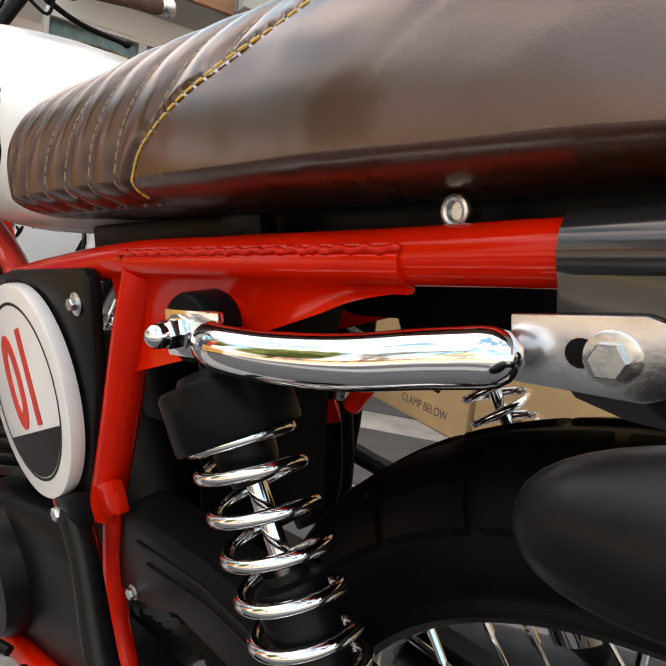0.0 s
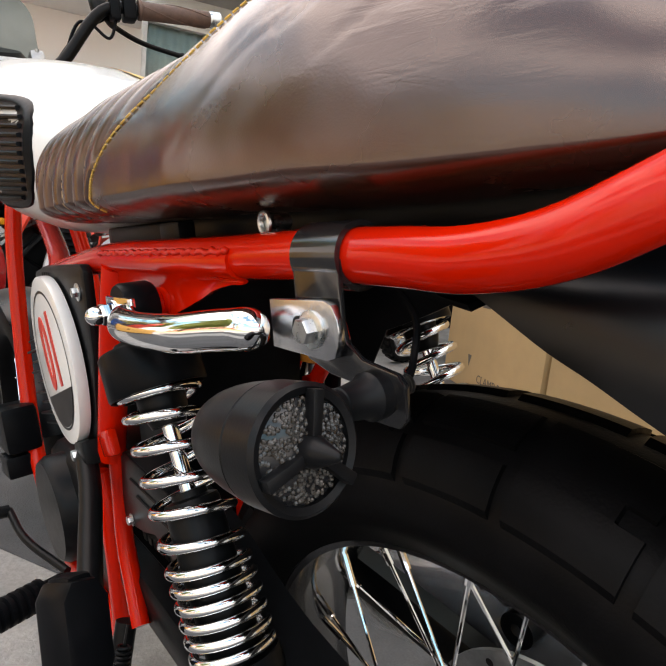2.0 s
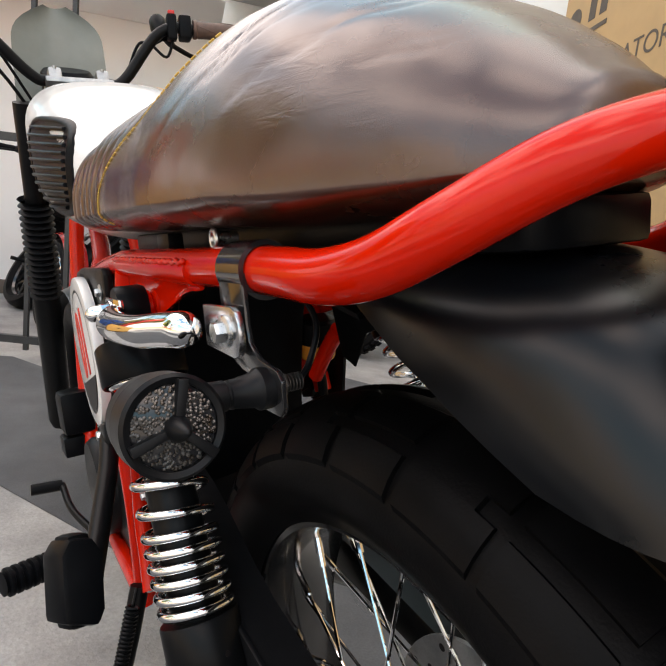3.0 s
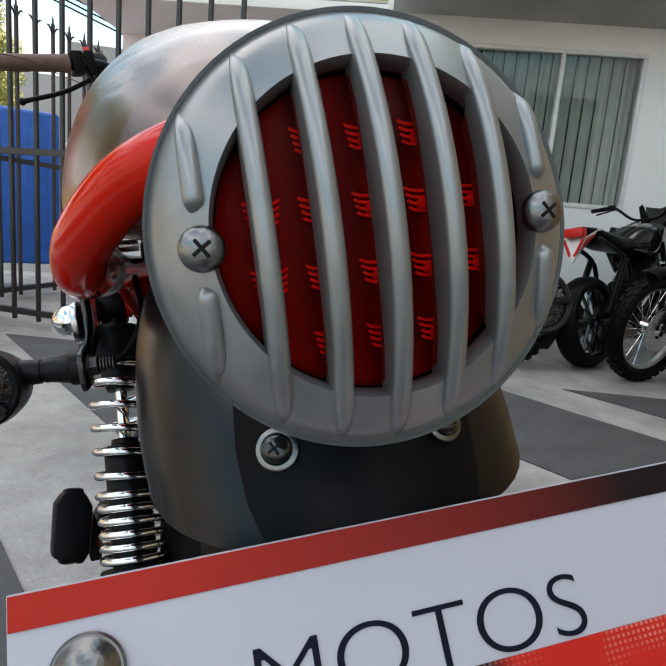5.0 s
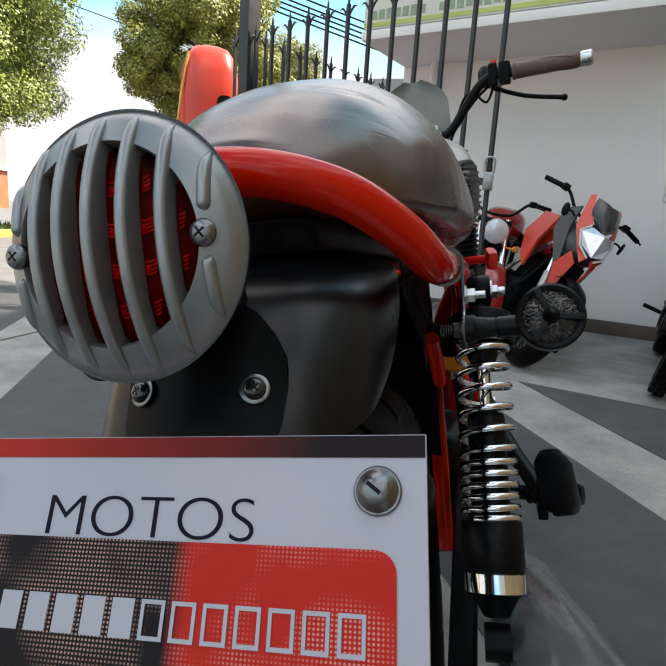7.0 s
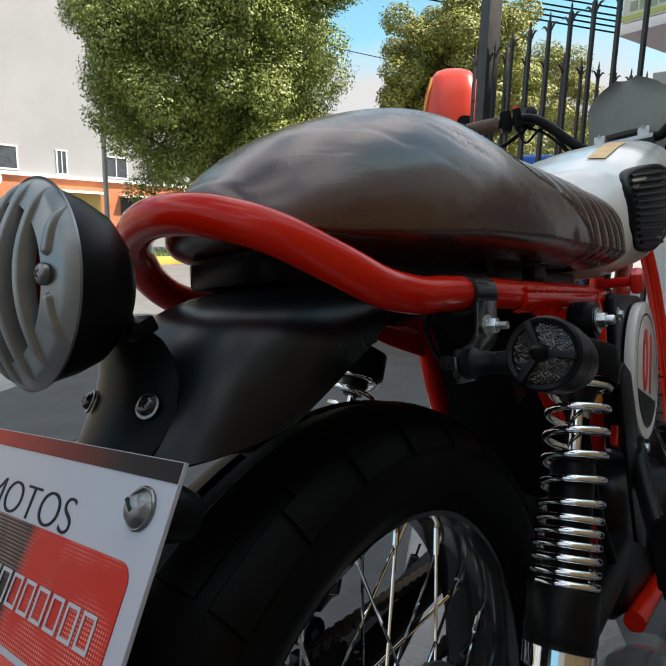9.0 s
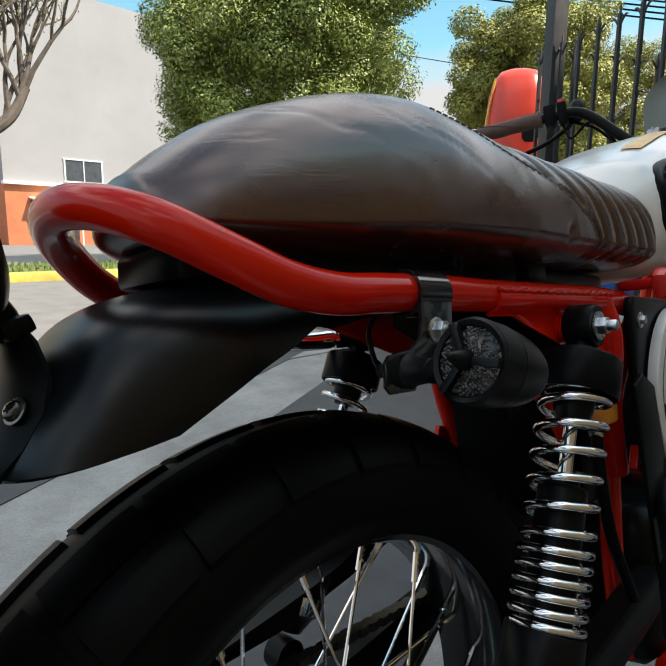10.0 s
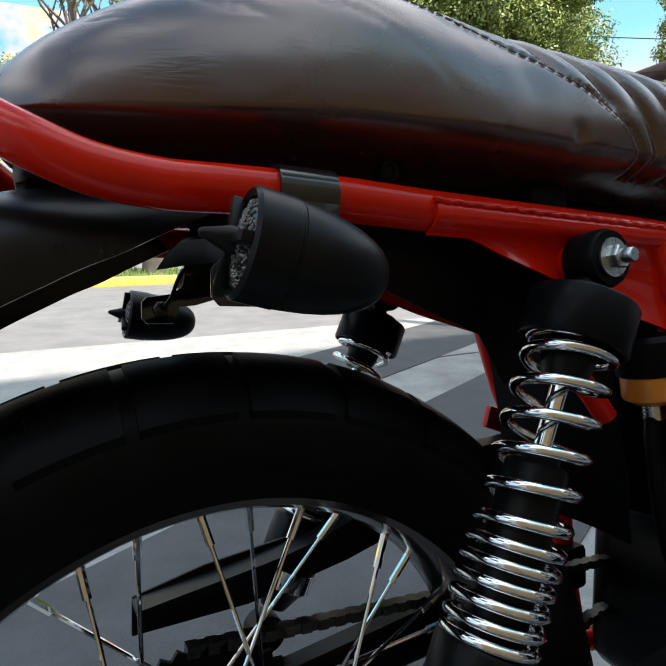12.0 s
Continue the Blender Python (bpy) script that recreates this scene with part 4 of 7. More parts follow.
prism(bm, [(0.02, 0.750), (0.02, 0.722), (0.06, 0.702), (0.08, 0.697), (0.106, 0.686), (0.156, 0.668), (0.178, 0.632), (0.20, 0.640), (0.215, 0.690), (0.26, 0.690), (0.29, 0.70), (0.29, 0.750)], 0.002, Matrix(((0, 0, 1, 0.069), (1, 0, 0, 0), (0, 1, 0, 0), (0, 0, 0, 1))), 0.0006)
part("inner_fender", bm, BLACK_PLASTIC, bike, "black inner fender and battery tray")

# ---- tail light
TL = axis_frame((-0.0045, -0.2610, 0.7537), (-0.02, -1, 0.045)) @ Matrix.Rotation(radians(1.2), 4, 'Z') @ Matrix.Diagonal((0.997, 0.997, 1, 1))
bm = bmesh.new()
lathe(bm, [(0.0515, 0.001), (0.0508, -0.006), (0.0475, -0.018), (0.042, -0.030), (0.032, -0.040), (0.016, -0.046), (0, -0.047)], TL, 56)
tail = part("tail_light", bm, BLACK_METAL, bike, "round red tail light behind a cast grille")


def dome(r):
    return 0.0225 - 10.2 * r * r * 0.62 if r < 0.05 else 0.0225 - 10.2 * r * r * 0.62 - (r - 0.05) * 0.9


bm = bmesh.new()
prof = [(0.0395 + 0.0145 * k / 8, dome(0.0395 + 0.0145 * k / 8) - 0.0015) for k in range(9)]
prof = [(0.0385, 0.004), (0.0385, dome(0.0385) - 0.004)] + prof + [(0.0545, 0.0005), (0.0535, -0.001)]
lathe(bm, prof, TL, 96)
part("grille_ring", bm, GREY_CAST, tail, "grey cast aluminium bezel")
for i in range(-3, 4):
    x = i * 0.01385
    h = math.sqrt(max(0.0, 0.0525 ** 2 - x * x))
    spans = [(-h, h)] if abs(i) < 3 else [(-h, -0.0080), (0.0080, h)]
    bm = bmesh.new()
    for z0, z1 in spans:
        rows = []
        for k in range(25):
            v = z0 + (z1 - z0) * (1 - math.cos(math.pi * k / 24)) / 2
            r = math.hypot(x, v)
            ring = dome(min(r, 0.0535)) - 0.0015
            # the rib runs out into the bezel at both ends
            out = min(1.0, max(0.0, (0.0525 - r) / 0.010))
            if abs(i) == 3:
                out = min(out * 1.6, 1.0, max(0.0, (abs(v) - 0.0080) / 0.003))
            top = ring - 0.0004 + 0.0030 * math.sin(out * math.pi / 2)
            base = min(top - 0.0015, ring - (0.0085 if r < 0.0385 else 0.003))
            wdt = 0.0024 * (0.45 + 0.55 * math.sin(out * math.pi / 2))
            row = [(x - wdt * 1.05, v, base)]
            for q in range(9):
                a = math.pi * (1 - q / 8)
                row.append((x + wdt * math.cos(a), v, top - wdt * 0.75 * (1 - math.sin(a))))
            row.append((x + wdt * 1.05, v, base))
            rows.append([TL @ Vector(p) for p in row])
        loft(bm, rows)
    part("grille_rib", bm, GREY_CAST, tail)
bm = bmesh.new()
lathe(bm, [(0.0386, 0.002), (0.036, 0.0075), (0.028, 0.0105), (0.015, 0.012), (0, 0.0125)], TL, 48)
lens = part("lens", bm, LENS_RED, tail, "clear red plastic lens")
lens.visible_shadow = False
bm = bmesh.new()
lathe(bm, [(0.0380, 0.0005), (0, 0.0005)], TL, 40)
part("lamp_back", bm, LENS_BACK, tail)
bm = bmesh.new()
for v in (-0.0245, -0.0085, 0.0075, 0.0235):
    for c_ in range(5):
        x = -0.0264 + 0.0132 * c_
        if x * x + v * v < 0.0335 ** 2:
            for q in range(4):
                arc = [radians(208 + 124 * j / 8) for j in range(9)]
                tube(bm, [TL @ Vector((x + (0.0050 - 0.0003 * q) * math.cos(w), v + 0.0034 - 0.0016 * q + 0.0022 * math.sin(w), 0.0036)) for w in arc], 0.00042, 6)
            lathe(bm, [(0.0016, 0), (0.0014, 0.0016), (0.0007, 0.0026), (0, 0.0029)], TL @ pose(x, v - 0.002, 0.0035), 12)
tagged(part("reflector_ring", bm, LED_RED, tail), "ringed red reflector optics", kind="stuff")
for sx in (-1, 1):
    cross_screw(tail, TL @ Vector((sx * 0.0413, 0, dome(0.042) - 0.001)), TL.to_3x3() @ Vector((0, 0, 1)), 0.0052, STEEL_DULL)
# bracket between lamp and fender
bm = bmesh.new()
rings = []
for y, z, w in ((-0.2150, 0.7350, 0.012), (-0.2170, 0.7250, 0.030), (-0.2185, 0.7150, 0.0375), (-0.2195, 0.7050, 0.0415), (-0.2230, 0.690, 0.0425), (-0.2310, 0.674, 0.0410), (-0.2420, 0.655, 0.034), (-0.2540, 0.635, 0.030)):
    row = []
    for k in range(13):
        x = w * (k - 6) / 6
        row.append((x, y + 6.5 * x * x, z - 2.0 * x * x))
    back = [(p[0], p[1] + 0.0025, p[2] - 0.0012) for p in reversed(row)]
    rings.append(row + back)
loft(bm, rings)
block(bm, (0.05, 0.016, 0.010), pose(0, -0.215, 0.729, 25), 0.003)
tube(bm, smooth_path([(0, -0.2300, 0.7420), (0, -0.222, 0.732), (0, -0.219, 0.722)], 4), 0.014, 14)
bracket = part("lamp_bracket", bm, BLACK_PLASTIC, bike, "black lamp and plate bracket")
for sx in (-1, 1):
    cross_screw(bracket, (sx * 0.0295, -0.2205, 0.6880), (sx * 0.30, -0.86, 0.42), 0.0054, BLACK_GLOSS, 0.0071)

# ---- number plate (dealer's advertising plate)
PL = Matrix.Translation((0.0042, -0.2565, 0.6755)) @ pose(0, 0, 0, 90 - 26, 0, 0)
PLATE_H = 0.150
bm = bmesh.new()
prism(bm, [(-0.1062, -PLATE_H), (0.1062, -PLATE_H), (0.1062, 0), (-0.1062, 0)], 0.0022, PL @ pose(0, 0, -0.0022), 0.0004)
plate = part("number_plate", bm, PLATE, bike, "white dealer plate lettered MOTOS")
bm = bmesh.new()
prism(bm, [(-0.1058, -0.0085), (0.1058, -0.0085), (0.1058, -0.0004), (-0.1058, -0.0004)], 0.0004, PL)
part("top_stripe", bm, STRIPE_FADE, plate, "red to black printed stripe")
words("MOTOS", 0.0234, PRINT_NAVY, plate, PL @ pose(-0.0048, -0.0328, 0.0), thin=0.00040, fit=0.0915)
bm = bmesh.new()
prism(bm, [(x, y) for x, y in [(0.0024 + p[0], -0.0645 + p[1]) for p in rounded(0.186, 0.048, 0.008)]], 0.0005, PL)
part("logo_panel", bm, LOGO_PANEL, plate, "black and red dotted logo panel")
for k in range(14):
    m = PL @ pose(-0.0838 + 0.01262 * k, -0.0680, 0.0008)
    bm = bmesh.new()
    if k < 7:
        block(bm, (0.0094, 0.0136, 0.0004), m)
    else:
        for dx, dy, w, h in ((0, 0.0061, 0.0098, 0.0015), (0, -0.0061, 0.0098, 0.0015), (-0.0042, 0, 0.0014, 0.0109), (0.0042, 0, 0.0014, 0.0109)):
            block(bm, (w, h, 0.0004), m @ pose(dx, dy, 0))
    part("logo_bar", bm, PLATE, plate)
bm = bmesh.new()
prism(bm, [(p[0] + 0.01, p[1] - 0.1035) for p in rounded(0.092, 0.024, 0.008)], 0.0005, PL)
tag = part("lower_badge", bm, PRINT_RED, plate, "red rounded badge")
for k in range(7):
    bm = bmesh.new()
    block(bm, (0.0075, 0.0085 if k % 2 else 0.011, 0.0004), PL @ pose(-0.024 + 0.011 * k, -0.1035, 0.0008))
    part("badge_bar", bm, PLATE, plate)
for sx in (-1, 1):
    bm = bmesh.new()
    m = PL @ pose(sx * 0.0885, -0.0205, 0)
    lathe(bm, [(0.0088, 0), (0.0089, 0.0010), (0.0084, 0.0017), (0.0078, 0.0016), (0.0074, 0.0019), (0.0060, 0.0042), (0.0035, 0.0058), (0, 0.0064)], m, 36)
    b = part("plate_bolt", bm, STEEL_DULL, plate, "domed zinc plate bolt")
    bm = bmesh.new()
    block(bm, (0.0062, 0.0015, 0.0008), m @ pose(-0.0006, 0.0006, 0.0061, 0, 0, -38))
    part("bolt_slot", bm, BLACK_METAL, plate)
    bm = bmesh.new()
    lathe(bm, [(0, 0), (0.011, 0), (0.012, -0.004), (0.010, -0.014), (0, -0.016)], m @ pose(0.008 * sx, 0.001, -0.0024), 20)
    part("rubber_grommet", bm, BLACK_PLASTIC, plate)

# ---- swing arm, chain and guard
for sx in (-1, 1):
    bm = bmesh.new()
    rings = []
    for y, z, h, w in ((0.44, 0.40, 0.024, 0.014), (0.36, 0.392, 0.026, 0.015), (0.2, 0.372, 0.024, 0.014), (0.05, 0.349, 0.022, 0.013), (-0.06, 0.330, 0.020, 0.012)):
        rings.append([(sx * 0.098 + w * cx, y, z + h * cz) for cx, cz in ((-1, -0.8), (-0.8, -1), (0.8, -1), (1, -0.8), (1, 0.8), (0.8, 1), (-0.8, 1), (-1, 0.8))])
    loft(bm, rings)
    part("swing_arm", bm, BLACK_METAL, bike, "black steel swing arm")
    bm = bmesh.new()
    hex_head(bm, HUB + Vector((sx * 0.113, 0, 0)), (sx, 0, 0), 0.022, 0.010, 0.017, 0.002)
    block(bm, (0.004, 0.05, 0.030), pose(sx * 0.114, 0.01, 0.338), 0.002)
    part("axle_nut", bm, STEEL, bike)
bm = bmesh.new()
SIDE = Matrix(((0, 0, 1, -0.112), (1, 0, 0, 0), (0, 1, 0, 0), (0, 0, 0, 1)))
guard_out = [(0.390, 0.505), (0.372, 0.545), (0.343, 0.559), (0.287, 0.553), (0.249, 0.549), (0.193, 0.535), (0.150, 0.510), (0.095, 0.487), (0.0, 0.472), (-0.06, 0.456), (-0.06, 0.424), (0.04, 0.430), (0.14, 0.452), (0.225, 0.478), (0.261, 0.486), (0.290, 0.493), (0.320, 0.484), (0.353, 0.479), (0.375, 0.484)]
prism(bm, guard_out, 0.004, SIDE, 0.0012)
top_edge = [(-0.110, 0.372, 0.545), (-0.110, 0.343, 0.558), (-0.110, 0.249, 0.548), (-0.110, 0.193, 0.534), (-0.110, 0.095, 0.486), (-0.110, -0.06, 0.455)]
loft(bm, [[(x, y, z), (x + 0.034, y, z + 0.002), (x + 0.034, y, z - 0.001), (x, y, z - 0.003)] for x, y, z in smooth_path(top_edge, 4)])
guard = part("chain_guard", bm, SIGNAL_BLACK, bike, "satin black chain guard")
bm = bmesh.new()
for off in (0.0, 0.012):
    tube(bm, [(-0.1122, 0.335 - off, 0.535 - 1.2 * off), (-0.1122, 0.255 - off, 0.530 - 1.2 * off), (-0.1122, 0.185 - off, 0.512 - 1.2 * off)], 0.0016, 6)
part("pressed_rib", bm, SIGNAL_BLACK, guard)
bm = bmesh.new()
hex_head(bm, (-0.1122, 0.350, 0.486), (-1, 0, 0), 0.008, 0.004, 0.0065, 0.001)
part("guard_bolt", bm, STEEL, guard)
chain = []
for k in range(60):
    t = k / 59
    chain.append(Vector((-0.066, -0.02 + 0.47 * t, 0.424 - 0.012 * t)))
    chain.append(Vector((-0.066, -0.02 + 0.47 * t, 0.248 + 0.11 * t)))
bm = bmesh.new()
for run in (0, 1):
    bm = bmesh.new()
    for i, p in enumerate(chain[run::2]):
        block(bm, (0.010 if i % 2 else 0.014, 0.0095, 0.0085), pose(p.x, p.y, p.z, -2 if run == 0 else 13))
    part("drive_chain", bm, STEEL_DARK, bike, "oily steel drive chain")

# ---- side covers with oval number boards
for sx in (-1, 1):
    bm = bmesh.new()
    out = [(0.332, 0.738), (0.340, 0.7445), (0.47, 0.742), (0.515, 0.735), (0.52, 0.72), (0.50, 0.60), (0.46, 0.555), (0.40, 0.545), (0.372, 0.56), (0.340, 0.66)]
    prism(bm, [(y, z) for y, z in out], 0.010, Matrix(((0, 0, 1, sx * 0.123 - 0.005), (1, 0, 0, 0), (0, 1, 0, 0), (0, 0, 0, 1))), 0.004)
    cover = part("side_cover", bm, BLACK_METAL, bike, "black side panel with oval number board")
    ov = Matrix(((0, 0, sx, sx * 0.130), (sx, 0, 0, 0.434), (0, 1, 0, 0.645), (0, 0, 0, 1)))
    a, b = 0.074, 0.089
    tilt = pose(0, 0, 0, 0, 0, -17 * sx)
    bm = bmesh.new()
    ell = [(a * math.cos(2 * math.pi * k / 56), b * math.sin(2 * math.pi * k / 56)) for k in range(56)]
    prism(bm, ell, 0.012, ov @ tilt, 0.003)
    part("number_board", bm, WHITE, cover, "white oval board with red 01")
    bm = bmesh.new()
    for k in range(56):
        a0, a1 = 2 * math.pi * k / 56, 2 * math.pi * (k + 1) / 56
        vs = [bm.verts.new(ov @ tilt @ Vector((s * a * math.cos(t), s * b * math.sin(t), 0.0123))) for s, t in ((0.80, a0), (0.83, a0), (0.83, a1), (0.80, a1))]
        bm.faces.new(vs)
    part("board_line", bm, PRINT_BLACK, cover)
    bm = bmesh.new()
    seg = [(0.79 * a * math.cos(t), 0.79 * b * math.sin(t)) for t in [radians(208 + 124 * k / 24) for k in range(25)]]
    prism(bm, seg, 0.0005, ov @ tilt @ pose(0, 0, 0.0121))
    part("board_base", bm, PRINT_BLACK, cover)
    words("01", 0.108, PRINT_RED_BRIGHT, cover, ov @ tilt @ pose(0.001, 0.006, 0.0124), wide=0.56, thin=-0.0022)
    bm = bmesh.new()
    hex_head(bm, (sx * 0.1285, 0.354, 0.7190), (sx, 0, 0), 0.0085, 0.0045, 0.0085, 0.0012)
    part("cover_bolt", bm, STEEL, cover, "bright hex bolt")
    for k in range(4):
        bm = bmesh.new()
        lathe(bm, [(0, 0), (0.0022, 0), (0.0022, 0.0003), (0, 0.0003)], axis_frame((sx * 0.1282, 0.452 + 0.009 * k, 0.733), (sx, 0, 0)), 10)
        part("breather_hole", bm, PRINT_BLACK, cover)

# ---- foot rests, side stand, kick parts
for sx in (-1, 1):
    bm = bmesh.new()
    tube(bm, smooth_path([(sx * 0.135, 0.392, 0.552), (sx * 0.146, 0.352, 0.530), (sx * 0.165, 0.302, 0.503), (sx * 0.184, 0.250, 0.482), (sx * 0.193, 0.226, 0.472)], 5), 0.0105, 14)
    block(bm, (0.022, 0.034, 0.026), pose(sx * 0.132, 0.385, 0.556, -15), 0.005)
    block(bm, (0.012, 0.022, 0.052), pose(sx * 0.192, 0.226, 0.470, 22), 0.003)
    fr = part("passenger_footrest", bm, BLACK_METAL, bike, "black folding passenger footrest")
    bm = bmesh.new()
    hex_head(bm, (sx * 0.143, 0.394, 0.553), (sx, 0, 0), 0.010, 0.005, 0.0)
    part("pivot_bolt", bm, STEEL, fr)
    bm = bmesh.new()
    m = pose(sx * 0.206, 0.206, 0.496, -18, sx * -14, sx * -16)
    prism(bm, [(-0.016, -0.030), (0.012, -0.038), (0.018, -0.026), (0.018, 0.018), (0.010, 0.032), (-0.010, 0.034), (-0.017, 0.022)], 0.040, m @ pose(0, 0.020, 0, 90, 0, 0), 0.005)
    block(bm, (0.020, 0.030, 0.074), m, 0.006, 2)
    part("footrest_rubber", bm, BLACK_PLASTIC, fr, "black rubber footrest pad")
    # rider's peg further forward: an arm that runs out into a ribbed rubber sleeve
    bm = bmesh.new()
    peg = axis_frame((sx * 0.178, 0.4445, 0.3955), (sx, -0.38, 0.1))
    prof = [(0, -0.012), (0.011, -0.012), (0.011, 0.010)]
    for k in range(9):
        prof += [(0.0125, 0.012 + 0.0088 * k), (0.0165, 0.0135 + 0.0088 * k), (0.0165, 0.0175 + 0.0088 * k), (0.0125, 0.0190 + 0.0088 * k)]
    lathe(bm, prof + [(0.014, 0.093), (0, 0.094)], peg, 16)
    part("rider_peg", bm, BLACK_PLASTIC, bike, "ribbed black rubber foot peg")
bm = bmesh.new()
tube(bm, smooth_path([(-0.13, 0.36, 0.375), (-0.16, 0.345, 0.30), (-0.235, 0.31, 0.14), (-0.30, 0.285, 0.005)], 5), 0.011, 12)
block(bm, (0.06, 0.045, 0.008), pose(-0.304, 0.283, -0.066, 0, 13, 0), 0.003)
tube(bm, [(-0.30, 0.285, 0.005), (-0.304, 0.283, -0.064)], 0.011, 12)
tube(bm, [(-0.236, 0.31, 0.14), (-0.262, 0.29, 0.15)], 0.004, 8)
stand = part("side_stand", bm, BLACK_METAL, bike, "black side stand, folded out")
bm = bmesh.new()
p, q = Vector((-0.140, 0.318, 0.40)), Vector((-0.215, 0.292, 0.20))
ax = axis_frame(p, q - p)
L = (q - p).length
pts = [ax @ Vector((0.0065 * math.cos(k * 0.7), 0.0065 * math.sin(k * 0.7), 0.02 + (L - 0.09) * k / 260)) for k in range(261)]
tube(bm, pts, 0.0018, 6)
tube(bm, [p, ax @ Vector((0, 0, 0.02))], 0.0018, 6)
tube(bm, [ax @ Vector((0, 0, L - 0.07)), q], 0.0018, 6)
part("stand_spring", bm, BLACK_METAL, stand)
bm = bmesh.new()
tube(bm, smooth_path([(-0.13, 0.62, 0.31), (-0.16, 0.72, 0.33), (-0.165, 0.80, 0.35)], 5), 0.006, 10)
tube(bm, [(-0.165, 0.80, 0.35), (-0.215, 0.80, 0.355)], 0.010, 12)
part("gear_lever", bm, BLACK_METAL, bike, "black gear lever with rubber tip")

# ---- engine, exhaust
bm = bmesh.new()
block(bm, (0.20, 0.34, 0.20), pose(0, 0.62, 0.37, -5), 0.04, 3)
block(bm, (0.16, 0.15, 0.16), pose(0, 0.70, 0.56, -12), 0.012, 2)
lathe(bm, [(0, -0.125), (0.075, -0.125), (0.082, -0.115), (0.085, 0.115), (0.078, 0.125), (0, 0.125)], axis_frame((0, 0.70, 0.37), (1, 0, 0)), 36)
lathe(bm, [(0, -0.095), (0.045, -0.095), (0.050, -0.088), (0.050, 0.088), (0, 0.095)], axis_frame((0, 0.52, 0.36), (1, 0, 0)), 36)
engine = part("engine", bm, BLACK_METAL, bike, "black air-cooled single engine")
for k in range(9):
    bm = bmesh.new()
    block(bm, (0.185 + 0.01 * (k % 2), 0.17, 0.0035), pose(0, 0.70 + 0.004 * k, 0.50 + 0.016 * k, -12), 0.001)
    part("cooling_fin", bm, BLACK_METAL, engine)
bm = bmesh.new()
block(bm, (0.06, 0.09, 0.085), pose(-0.11, 0.95, 0.44, -6), 0.012, 2)
block(bm, (0.064, 0.07, 0.04), pose(-0.112, 0.94, 0.375, -6), 0.006, 2)
part("horn_box", bm, BLACK_PLASTIC, engine)
bm = bmesh.new()
tube(bm, smooth_path([(0.09, 0.86, 0.5), (0.13, 0.85, 0.35), (0.14, 0.65, 0.24), (0.15, 0.40, 0.27), (0.155, 0.28, 0.32)], 6), 0.021, 16)
lathe(bm, [(0, 0), (0.030, 0.0), (0.047, 0.035), (0.052, 0.07), (0.052, 0.33), (0.045, 0.36), (0.030, 0.365), (0.028, 0.33)], axis_frame((0.155, 0.30, 0.315), (0.14, -1, 0.18)), 36)
exhaust = part("exhaust", bm, BLACK_GLOSS, bike, "black silencer still wrapped in clear film")
bm = bmesh.new()
ax = axis_frame((0.155, 0.30, 0.315), (0.14, -1, 0.18))
rings = []
for k in range(26):
    h = 0.02 + 0.35 * k / 25
    rings.append([ax @ Vector(((0.055 + 0.0035 * noise.noise(Vector((h * 40, j * 0.9, 0)))) * math.cos(2 * math.pi * j / 40), (0.055 + 0.0035 * noise.noise(Vector((h * 40, j * 0.9, 5)))) * math.sin(2 * math.pi * j / 40), h)) for j in range(40)])
loft(bm, rings, caps=False)
part("plastic_film", bm, FILM, exhaust, "wrinkled clear plastic film", 20)

# ---- brake fluid reservoir, hoses
bm = bmesh.new()
m = axis_frame((0.098, 0.300, 0.637), (0.0, -0.15, 1))
lathe(bm, [(0, 0.0), (0.0235, 0.0), (0.0245, 0.002), (0.0245, 0.026), (0.022, 0.028), (0.020, 0.030), (0, 0.031)], m, 32)
res = part("fluid_reservoir", bm, BLACK_PLASTIC, bike, "brake fluid reservoir with black cap")
bm = bmesh.new()
lathe(bm, [(0, -0.024), (0.012, -0.024), (0.0205, -0.019), (0.0215, -0.016), (0.0215, -0.001), (0, -0.001)], m, 32)
part("fluid_cup", bm, ORANGE, res, "amber fluid cup")
bm = bmesh.new()
lathe(bm, [(0.008, -0.036), (0.008, -0.024)], m, 16)
part("hose_clip", bm, STEEL, res)
bm = bmesh.new()
tube(bm, smooth_path([m @ Vector((0, 0, -0.03)), (0.10, 0.30, 0.58), (0.105, 0.31, 0.50), (0.11, 0.35, 0.42)], 6), 0.0062, 10)
part("hose", bm, BLACK_PLASTIC, bike)
bm = bmesh.new()
block(bm, (0.13, 0.07, 0.10), pose(0, 0.36, 0.66), 0.008)
block(bm, (0.11, 0.10, 0.12), pose(0, 0.42, 0.56), 0.012)
part("airbox", bm, BLACK_PLASTIC, bike)

